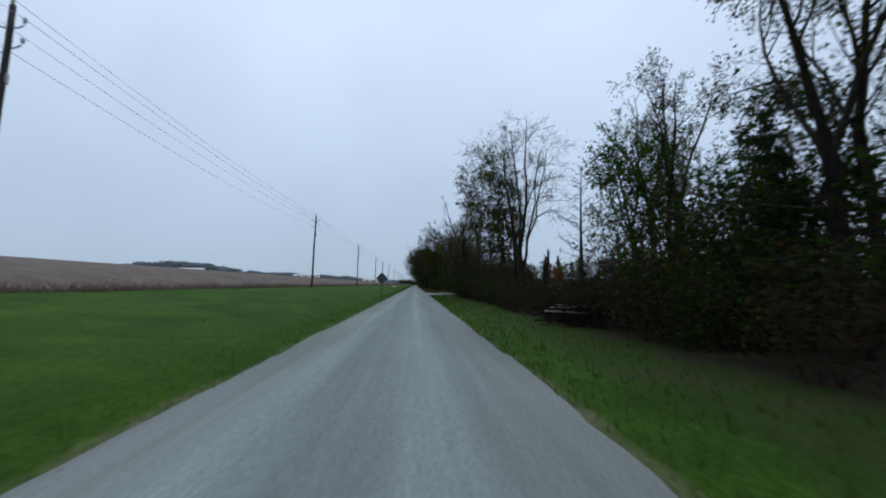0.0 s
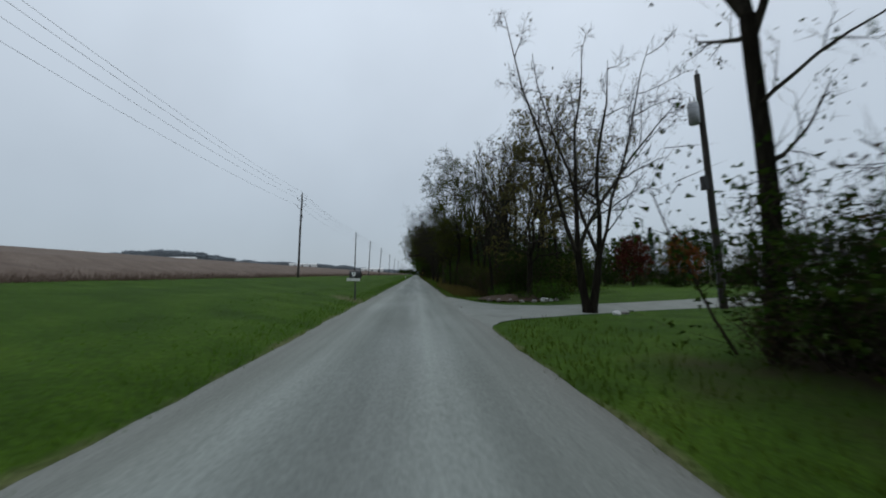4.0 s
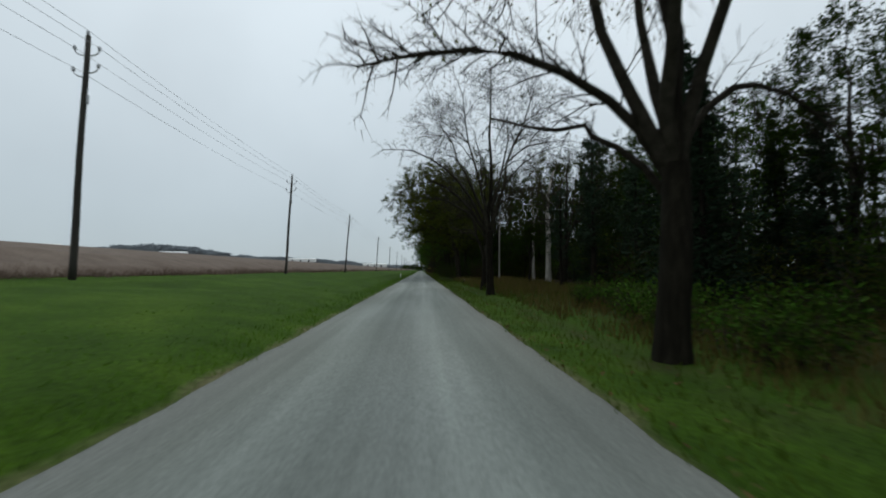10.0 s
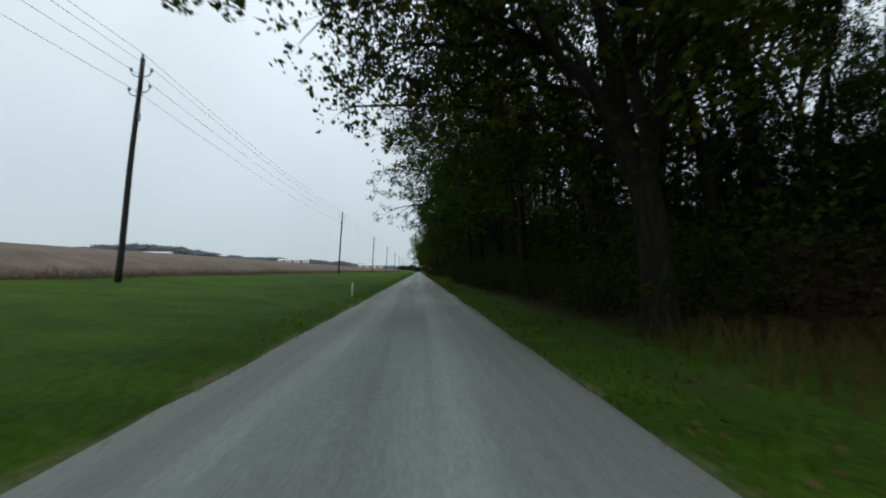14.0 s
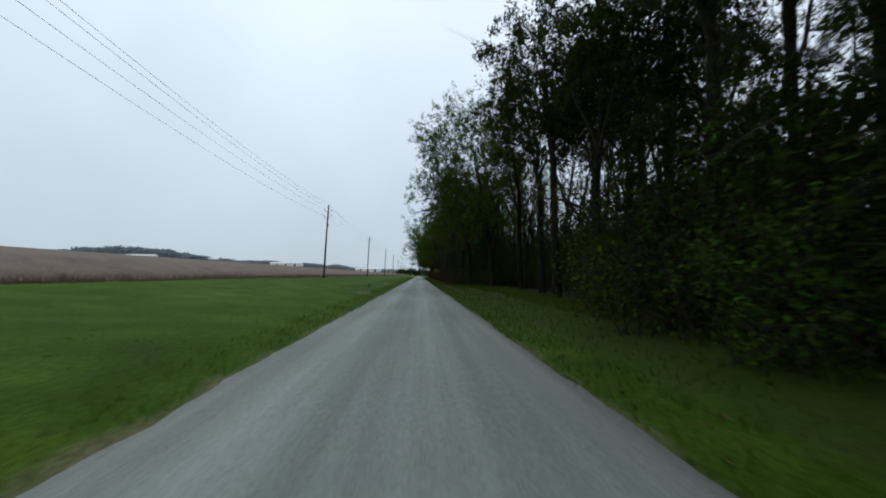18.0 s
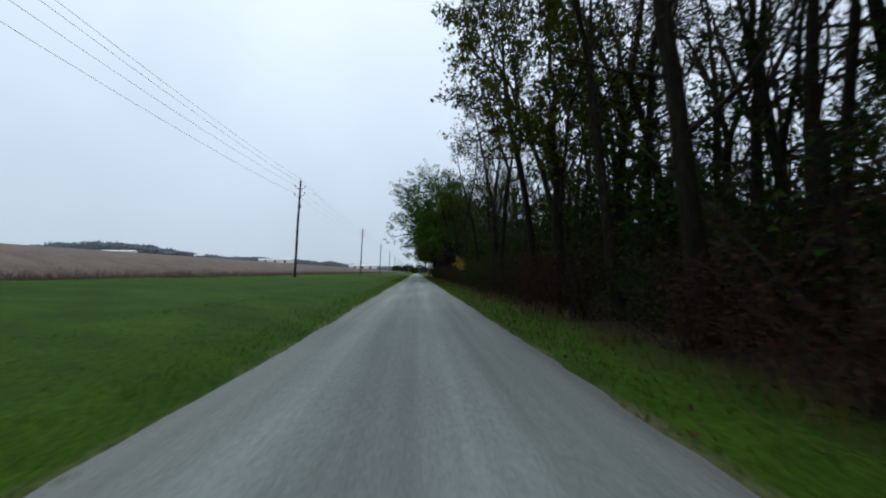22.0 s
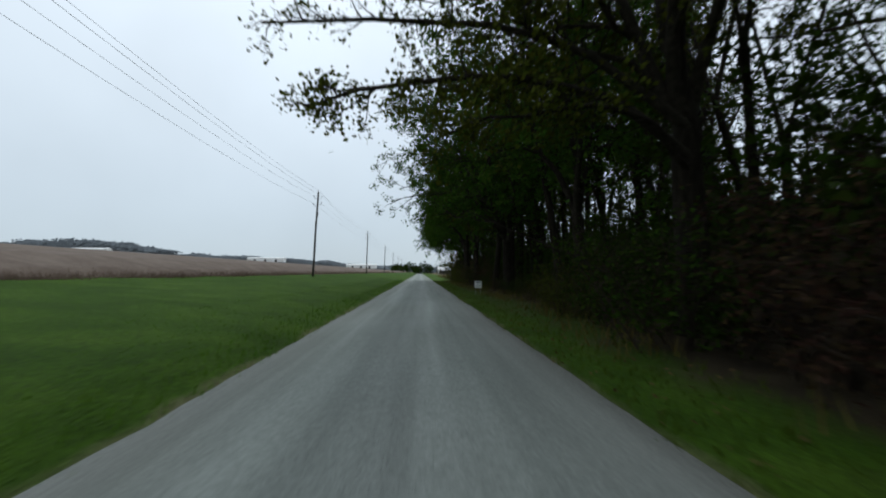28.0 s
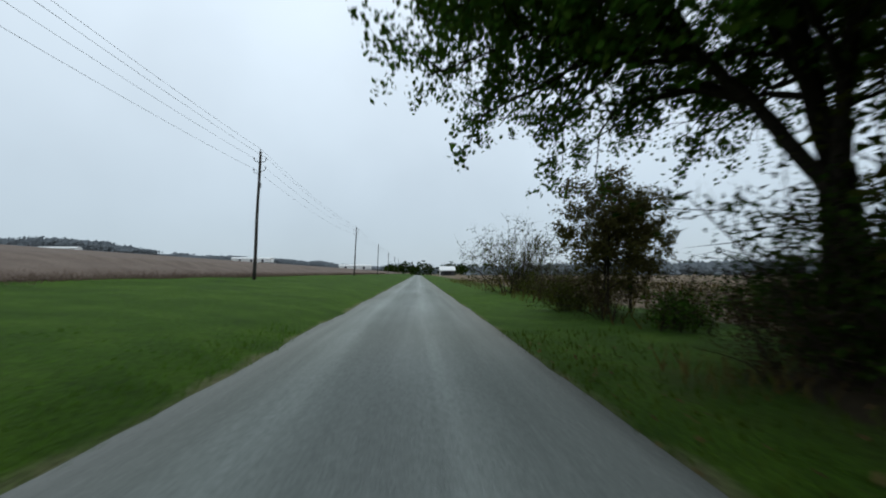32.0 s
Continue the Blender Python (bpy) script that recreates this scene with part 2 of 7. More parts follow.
def calc(n, l, op, a, b=0.0, c=0.0):
    m = n.new("ShaderNodeMath")
    m.operation = op
    for s, v in zip(m.inputs, (a, b, c)):
        if isinstance(v, (int, float)):
            s.default_value = v
        else:
            l.new(v, s)
    return m.outputs[0]


def gravel_material():
    """Crushed-stone lane: pale wheel tracks that run along y, darker loose stone between and at the margins."""
    m = bpy.data.materials.new("gravel_crushed_stone")
    m.use_nodes = True
    n, l = m.node_tree.nodes, m.node_tree.links
    b = n["Principled BSDF"]
    b.inputs["Roughness"].default_value, b.inputs["Specular IOR Level"].default_value = 0.9, 0.2
    co = n.new("ShaderNodeTexCoord").outputs["Object"]
    xyz = n.new("ShaderNodeSeparateXYZ")
    l.new(co, xyz.inputs[0])
    wander = calc(n, l, "MULTIPLY_ADD", noise_of(n, l, co, 0.05, 2, (0.2, 1, 1)), 1.1, -0.55)
    x = calc(n, l, "ADD", xyz.outputs["X"], wander)
    u = calc(n, l, "MULTIPLY_ADD", x, 1 / 5.2, 0.5)
    tracks = bands(n, l, u, [(0.0, (0.205, 0.208, 0.19)), (0.16, (0.204, 0.218, 0.195)), (0.27, (0.256, 0.279, 0.255)), (0.38, (0.191, 0.210, 0.192)), (0.5, (0.204, 0.222, 0.205)),
                             (0.6, (0.264, 0.287, 0.264)), (0.71, (0.199, 0.218, 0.198)), (0.84, (0.204, 0.218, 0.196)), (1.0, (0.2, 0.2, 0.18))])
    streak = bands(n, l, noise_of(n, l, co, 1.6, 5, (2.4, 0.06, 1)), [(0.35, (0.9, 0.9, 0.9)), (0.65, (1.07, 1.07, 1.07))])
    blotch = bands(n, l, noise_of(n, l, co, 0.5, 5, (1, 0.3, 1)), [(0.3, (0.86, 0.86, 0.85)), (0.7, (1.1, 1.1, 1.11))])
    stone = bands(n, l, noise_of(n, l, co, 26, 3), [(0.3, (0.8, 0.8, 0.8)), (0.7, (1.17, 1.17, 1.16))])
    c = blend(n, l, 1.0, blend(n, l, 1.0, blend(n, l, 1.0, tracks, streak, "MULTIPLY"), blotch, "MULTIPLY"), stone, "MULTIPLY")
    l.new(c, b.inputs["Base Color"])
    bn = n.new("ShaderNodeBump")
    bn.inputs["Strength"].default_value, bn.inputs["Distance"].default_value = 0.7, 0.02
    l.new(noise_of(n, l, co, 45, 4), bn.inputs["Height"])
    l.new(bn.outputs[0], b.inputs["Normal"])
    return m


def ground_material():
    """Mown grass beside the lane, crop soil to the left past the poles, leaf litter under the woods, turf and stubble elsewhere."""
    m = bpy.data.materials.new("turf_and_soil")
    m.use_nodes = True
    n, l = m.node_tree.nodes, m.node_tree.links
    b = n["Principled BSDF"]
    b.inputs["Roughness"].default_value, b.inputs["Specular IOR Level"].default_value = 0.95, 0.1
    co = n.new("ShaderNodeTexCoord").outputs["Object"]
    zone = n.new("ShaderNodeAttribute")
    zone.attribute_name = "soil"
    sep = n.new("ShaderNodeSeparateColor")
    l.new(zone.outputs["Color"], sep.inputs[0])
    big, mid, fine = noise_of(n, l, co, 0.06, 4, (1, 0.5, 1)), noise_of(n, l, co, 0.7, 5), noise_of(n, l, co, 14, 4)
    g = bands(n, l, mid, [(0.28, (0.025, 0.056, 0.004)), (0.5, (0.037, 0.08, 0.005)), (0.72, (0.055, 0.104, 0.009))])
    g = blend(n, l, 1.0, g, bands(n, l, big, [(0.3, (0.8, 0.85, 0.8)), (0.7, (1.2, 1.12, 1.1))]), "MULTIPLY")
    g = blend(n, l, 1.0, g, bands(n, l, fine, [(0.3, (0.62, 0.62, 0.62)), (0.7, (1.35, 1.35, 1.3))]), "MULTIPLY")
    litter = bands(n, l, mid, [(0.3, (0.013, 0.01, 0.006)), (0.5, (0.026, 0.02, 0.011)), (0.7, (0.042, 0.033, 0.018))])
    stub = bands(n, l, mid, [(0.3, (0.1, 0.075, 0.048)), (0.5, (0.14, 0.105, 0.07)), (0.7, (0.18, 0.14, 0.095))])
    thin = bands(n, l, fine, [(0.3, (0.1, 0.085, 0.05)), (0.7, (0.2, 0.17, 0.11))])
    edge = calc(n, l, "MULTIPLY_ADD", mid, 0.9, -0.45)
    fac = [calc(n, l, "SMOOTH_MAX", 0.0, calc(n, l, "MINIMUM", 1.0, calc(n, l, "MULTIPLY_ADD", calc(n, l, "ADD", sep.outputs[i], edge), 2.2, -0.6)), 0.05) for i in range(3)]
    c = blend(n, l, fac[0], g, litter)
    c = blend(n, l, fac[1], c, stub)
    c = blend(n, l, fac[2], c, thin)
    l.new(c, b.inputs["Base Color"])
    bn = n.new("ShaderNodeBump")
    bn.inputs["Strength"].default_value, bn.inputs["Distance"].default_value = 0.9, 0.05
    l.new(noise_of(n, l, co, 22, 4), bn.inputs["Height"])
    l.new(bn.outputs[0], b.inputs["Normal"])
    return m


GRAVEL_PLAIN = surface("gravel_drive", three((0.17, 0.178, 0.16), (0.212, 0.225, 0.202), (0.25, 0.264, 0.24)), 1.2, 0.9, bump=0.6, bump_scale=45, spec=0.2)
GRAVEL, TURF = gravel_material(), ground_material()

# ---- mesh helpers ----


class Geo:
    """Collects vertices and quads or triangles as arrays."""

    def __init__(self):
        self.v, self.q, self.t, self.count = [], [], [], 0

    def add(self, verts, quads=None, tris=None):
        verts = np.asarray(verts, float).reshape(-1, 3)
        if quads is not None and len(quads):
            self.q.append(np.asarray(quads, int) + self.count)
        if tris is not None and len(tris):
            self.t.append(np.asarray(tris, int) + self.count)
        self.v.append(verts)
        self.count += len(verts)

    def arrays(self):
        return (np.concatenate(self.v) if self.v else np.zeros((0, 3)),
                np.concatenate(self.q) if self.q else np.zeros((0, 4), int),
                np.concatenate(self.t) if self.t else np.zeros((0, 3), int))

    def put(self, other, m):
        v, q, t = other
        self.add(v @ np.asarray(m)[:3, :3].T + np.asarray(m)[:3, 3], q, t)

    def tube(self, pts, radii, sides, cap=False):
        pts, radii = np.asarray(pts, float), np.asarray(radii, float)
        n = len(pts)
        d = np.gradient(pts, axis=0)
        d /= np.linalg.norm(d, axis=1)[:, None] + 1e-9
        ref = np.array([1.0, 0, 0]) if abs(d[0, 2]) > 0.7 else np.array([0, 0, 1.0])
        a = np.cross(d, ref)
        a /= np.linalg.norm(a, axis=1)[:, None] + 1e-9
        b = np.cross(d, a)
        ang = np.arange(sides) * 2 * np.pi / sides
        ring = (a[:, None] * np.cos(ang)[None, :, None] + b[:, None] * np.sin(ang)[None, :, None]) * radii[:, None, None] + pts[:, None]
        i, j = np.meshgrid(np.arange(n - 1), np.arange(sides), indexing="ij")
        k = (j + 1) % sides
        quads = np.stack([i * sides + j, i * sides + k, (i + 1) * sides + k, (i + 1) * sides + j], -1).reshape(-1, 4)
        tris = None
        if cap:
            tris = [[0, s + 1, s] for s in range(1, sides - 1)] + [[(n - 1) * sides, (n - 1) * sides + s, (n - 1) * sides + s + 1] for s in range(1, sides - 1)]
        self.add(ring.reshape(-1, 3), quads, tris)

    def leaves(self, centres, size, rng, long=0.5, wide=0.33, flat=0.0, full=False):
        c = np.asarray(centres, float)
        n = len(c)
        a = rng.normal(size=(n, 3))
        a[:, 2] *= 1 - flat
        a /= np.linalg.norm(a, axis=1)[:, None]
        b = np.cross(a, rng.normal(size=(n, 3)))
        b /= np.linalg.norm(b, axis=1)[:, None]
        s = (size * rng.uniform(0.6, 1.35, n))[:, None]
        if full:
            v = np.stack([c - a * s * long, c + b * s * wide * 0.9 + a * s * 0.1, c + a * s * long, c - b * s * wide * 0.9 + a * s * 0.1], 1)
            self.add(v.reshape(-1, 3), np.arange(4 * n).reshape(n, 4))
            return
        v = np.stack([c - a * s * long * 1.1, c + a * s * long * 0.9 + b * s * wide, c + a * s * long * 0.8 - b * s * wide], 1)
        self.add(v.reshape(-1, 3), None, np.arange(3 * n).reshape(n, 3))


def mesh_of(name, arrays, material, smooth=False):
    v, q, t = arrays
    me = bpy.data.meshes.new(name)
    me.vertices.add(len(v))
    me.vertices.foreach_set("co", v.astype(np.float32).ravel())
    me.loops.add(4 * len(q) + 3 * len(t))
    me.loops.foreach_set("vertex_index", np.concatenate([q.ravel(), t.ravel()]).astype(np.int32))
    me.polygons.add(len(q) + len(t))
    me.polygons.foreach_set("loop_start", np.concatenate([np.arange(len(q)) * 4, 4 * len(q) + np.arange(len(t)) * 3]).astype(np.int32))
    me.update(calc_edges=True)
    me.polygons.foreach_set("use_smooth", np.full(len(q) + len(t), smooth))
    me.materials.append(material)
    return me


def holder(name, x=0, y=0, z=0, rz=0):
    ob = new(name)
    ob.empty_display_size = 0.2
    ob.matrix_basis = pose(x, y, z, 0, 0, rz)
    return ob


def piece(name, geo, material, parent=None, label="", smooth=False):
    ob = new(name, mesh_of(name, geo.arrays() if isinstance(geo, Geo) else geo, material, smooth))
    ob.parent = parent
    return tagged(ob, label)


def part(name, bm, material, parent, label="", smooth=False):
    me = bpy.data.meshes.new(name)
    bm.to_mesh(me)
    bm.free()
    for p in me.polygons:
        p.use_smooth = smooth
    me.materials.append(material)
    ob = new(name, me)
    ob.parent = parent
    return tagged(ob, label)


def box_bm(x0, y0, z0, x1, y1, z1, bevel=0.0, bm=None):
    bm = bm or bmesh.new()
    made = bmesh.ops.create_cube(bm, size=1.0)["verts"]
    for v in made:
        v.co = Vector(((x0 + x1) / 2 + v.co.x * (x1 - x0), (y0 + y1) / 2 + v.co.y * (y1 - y0), (z0 + z1) / 2 + v.co.z * (z1 - z0)))
    if bevel:
        bmesh.ops.bevel(bm, geom=list({e for v in made for e in v.link_edges}), offset=bevel, segments=2, affect="EDGES")
    return bm


def prism_bm(outline, y0, y1, bm=None):
    """An outline in x and z pushed along y."""
    bm = bm or bmesh.new()
    a = [bm.verts.new((x, y0, z)) for x, z in outline]
    b = [bm.verts.new((x, y1, z)) for x, z in outline]
    bm.faces.new(a)
    bm.faces.new(b[::-1])
    for i in range(len(a)):
        j = (i + 1) % len(a)
        bm.faces.new((a[j], a[i], b[i], b[j]))
    bmesh.ops.recalc_face_normals(bm, faces=bm.faces)
    return bm


# ---- lie of the land ----
LEFT_RISE = [(-4000, 75), (-1500, 55), (-640, 36), (-300, 21), (-150, 11), (-60, 4.5), (-25, 2.0), (-16, 1.4), (-12.5, 1.12), (-8, 0.78), (-5, 0.48), (-3.4, 0.28), (-2.7, 0.1), (-2.3, 0.0), (-2.0, -0.03),
             (2.0, -0.03), (2.3, 0.0), (3.2, -0.03), (4.5, -0.02), (8, 0.05), (20, 0.1), (4000, 0.1)]
EDGE = [(-60, 6.0), (5, 5.6), (28, 5.4), (45, 5.5), (55, 6.0), (66, 5.2), (72, 4.4), (93, 4.2), (96, 7.0), (102, 10.0), (128, 10.5), (140, 12.0), (158, 12.0), (164, 6.5), (170, 4.6),
        (206, 4.7), (211, 7.2), (249, 7.6), (256, 5.4), (262, 4.2), (320, 3.9), (344, 4.0), (350, 4.9), (362, 4.6), (397, 4.4), (402, 5.5), (430, 8.0), (700, 9.0)]


def land(x):
    return float(np.interp(x, [p for p, _ in LEFT_RISE], [z for _, z in LEFT_RISE]))


def edge_of_woods(y):
    return float(np.interp(y, [p for p, _ in EDGE], [x for _, x in EDGE]))


def rough_z(x, y):
    k = min(1.0, max(0.0, (abs(x) - 2.2) / 3.0))
    return land(x) + k * (0.07 * noise.noise((x * 0.25, y * 0.25, 3.1)) + 0.05 * noise.noise((x * 0.06, y * 0.06, 9.7)))


def build_ground():
    xs = np.array([-4000, -1500, -600, -250, -100, -50, -30, -22, -18, -15.5, -14, -12.5, -11, -9.5, -8, -6.6, -5.6, -4.8, -4.1, -3.6, -3.2, -2.9, -2.6, -2.4, -2.2, -1.9, 0.0,
                   1.9, 2.2, 2.4, 2.6, 2.9, 3.3, 3.8, 4.4, 5.1, 6, 7, 8.2, 9.6, 11.2, 13, 15, 18, 22, 28, 36, 50, 80, 150, 400, 1200, 4000])
    ys = np.concatenate([[-3000, -800, -250, -100, -50], np.arange(-30, 430, 1.6), np.arange(430, 620, 8), [660, 720, 800, 950, 1200, 1800, 3000, 4500]])
    v = [(x, y, rough_z(x, y) if -60 < y < 700 and abs(x) < 200 else land(x)) for y in ys for x in xs]
    nx, ny = len(xs), len(ys)
    i, j = np.meshgrid(np.arange(ny - 1), np.arange(nx - 1), indexing="ij")
    q = np.stack([i * nx + j, i * nx + j + 1, (i + 1) * nx + j + 1, (i + 1) * nx + j], -1).reshape(-1, 4)
    me = mesh_of("ground", (np.array(v), q, np.zeros((0, 3), int)), TURF, True)
    soil = np.zeros((len(v), 4), np.float32)
    soil[:, 3] = 1
    bare = [(-3.0, 64.8, 1.5), (-3.3, 234.4, 1.5), (-3.6, 256.0, 1.6), (-3.0, 177, 0.9)]
    for k, (x, y, z) in enumerate(v):
        e = edge_of_woods(y)
        far = 44 + 9 * noise.noise((y * 0.03, 0, 5))
        if -60 < y < 398:
            # Verge share: some leaf litter, raised to paint in shade from the trees.
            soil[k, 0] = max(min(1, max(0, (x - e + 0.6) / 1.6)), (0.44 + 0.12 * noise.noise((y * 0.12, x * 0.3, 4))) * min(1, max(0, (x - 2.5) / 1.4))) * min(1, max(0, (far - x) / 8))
        soil[k, 1] = 0.62 * min(1, max(0, (x - far) / 10)) * (1 - max(0, 1 - math.hypot(x - 45, y - 92) / 90))
        if 100 < y < 164 and 4.2 < x < 14:
            soil[k, 0] = min(0.55, 0.3 + max(0, (x - 5.0) / 8))
        lawn = min(1, max(0, (math.hypot((x - 45) * 0.85, (y - 82) * 1.35) - 38) / 5))
        if 51 < y < 71.5:
            lawn = 0.0
        soil[k, 0] *= lawn
        soil[k, 1] *= lawn
        if x < -12.6:
            soil[k, 1] = 1
        if y > 400 and x > 9:
            soil[k, 1] = 0.75
        soil[k, 2] = 0.55 if 2.0 < abs(x) < 2.35 else 0.36 if 2.35 <= abs(x) < 2.5 else 0
        for bx, by, br in bare:
            soil[k, 2] = max(soil[k, 2], 0.85 * max(0, 1 - math.hypot(x - bx, (y - by) * 0.6) / br))
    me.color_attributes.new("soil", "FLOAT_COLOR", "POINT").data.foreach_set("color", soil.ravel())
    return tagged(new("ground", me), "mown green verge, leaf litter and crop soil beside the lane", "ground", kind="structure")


def build_road():
    """The gravel sheet, with ragged margins; it rises a little to its crown."""
    g = Geo()
    ys = np.concatenate([np.arange(-40, 440, 0.55), np.arange(440, 1500, 12), [2000, 3000]])
    us = np.array([-1, -0.97, -0.85, -0.5, 0, 0.5, 0.85, 0.97, 1])
    v = []
    for y in ys:
        lw = 2.3 + 0.13 * noise.noise((0.0, y * 0.22, 1.0)) + 0.09 * noise.noise((4.0, y * 1.1, 2.0))
        rw = 2.3 + 0.13 * noise.noise((9.0, y * 0.22, 5.0)) + 0.09 * noise.noise((7.0, y * 1.1, 8.0))
        for u in us:
            x = u * (lw if u < 0 else rw)
            z = 0.035 + 0.03 * (1 - abs(u)) + 0.008 * noise.noise((x * 1.3, y * 0.4, 0.0)) - (0.075 if abs(u) == 1 else 0)
            v.append((x, y, z))
    n = len(us)
    i, j = np.meshgrid(np.arange(len(ys) - 1), np.arange(n - 1), indexing="ij")
    q = np.stack([i * n + j, i * n + j + 1, (i + 1) * n + j + 1, (i + 1) * n + j], -1).reshape(-1, 4)
    g.add(v, q)
    return tagged(piece("road", g, GRAVEL, smooth=True), "pale grey gravel lane with lighter wheel tracks", "road", kind="structure")


def build_driveway():
    """A gravel drive that leaves the lane with a flared mouth and bends towards the house."""
    g = Geo()
    v, q = [], []
    line = [(1.5, 52.5, 71.5, -0.05), (2.1, 53.5, 70.5, 0.03), (2.45, 55.0, 68.5, 0.06), (2.9, 55.9, 66.6, 0.06), (3.5, 56.5, 64.0, 0.06), (4.3, 56.9, 62.5, 0.06), (6, 57.5, 61.6, 0.06), (9, 58.6, 62.0, 0.06), (14, 60.0, 64.2, 0.06),
            (20, 62.0, 66.9, 0.06), (24, 63.2, 71.4, 0.06), (30, 65.8, 74.0, 0.06), (36, 69.5, 76.2, 0.06), (42, 72.0, 77.0, 0.06), (47, 73.4, 77.2, 0.06)]
    for x, a, b, lift in line:
        for k in range(7):
            u = k / 6
            v.append((x, a + (b - a) * u, lift + 0.02 * math.sin(math.pi * u) + max(0.0, land(x)) - (0.05 if k in (0, 6) else 0)))
    for i in range(len(line) - 1):
        for k in range(6):
            q.append((i * 7 + k, (i + 1) * 7 + k, (i + 1) * 7 + k + 1, i * 7 + k + 1))
    g.add(v, q)
    return tagged(piece("driveway", g, GRAVEL_PLAIN, smooth=True), "pale gravel driveway branching off the lane", "driveway", kind="structure")


build_ground()
build_road()
build_driveway()

# ---- trees ----


def unit(v):
    return v / (np.linalg.norm(v) + 1e-9)


def turned(rng, d, lo, hi):
    """A direction that leaves d by between lo and hi degrees."""
    side = unit(np.cross(d, rng.normal(size=3)))
    a = radians(rng.uniform(lo, hi))
    return unit(d * math.cos(a) + side * math.sin(a))


def curve(rng, start, d, length, n, lift=0.0, wander=0.1):
    pts = [np.array(start, float)]
    d = unit(np.array(d, float))
    for _ in range(n):
        d = unit(d + np.array([0, 0, lift / n]) + rng.normal(size=3) * wander)
        pts.append(pts[-1] + d * length / n)
    return np.array(pts)


def slivers(geo, start, end, width, rng):
    """Fine twigs: one thin triangle each."""
    start, end = np.asarray(start, float), np.asarray(end, float)
    w = np.cross(end - start, rng.normal(size=start.shape))
    w *= (np.asarray(width) / (np.linalg.norm(w, axis=1) + 1e-9))[:, None]
    n = len(start)
    geo.add(np.stack([start - w, start + w, end], 1).reshape(-1, 3), None, np.arange(3 * n).reshape(n, 3))


def along(pts, f):
    """The place at the share f of a polyline, and the way it runs there."""
    k = min(len(pts) - 1.001, f * (len(pts) - 1))
    i = int(k)
    return pts[i] + (pts[i + 1] - pts[i]) * (k - i), unit(pts[i + 1] - pts[i])


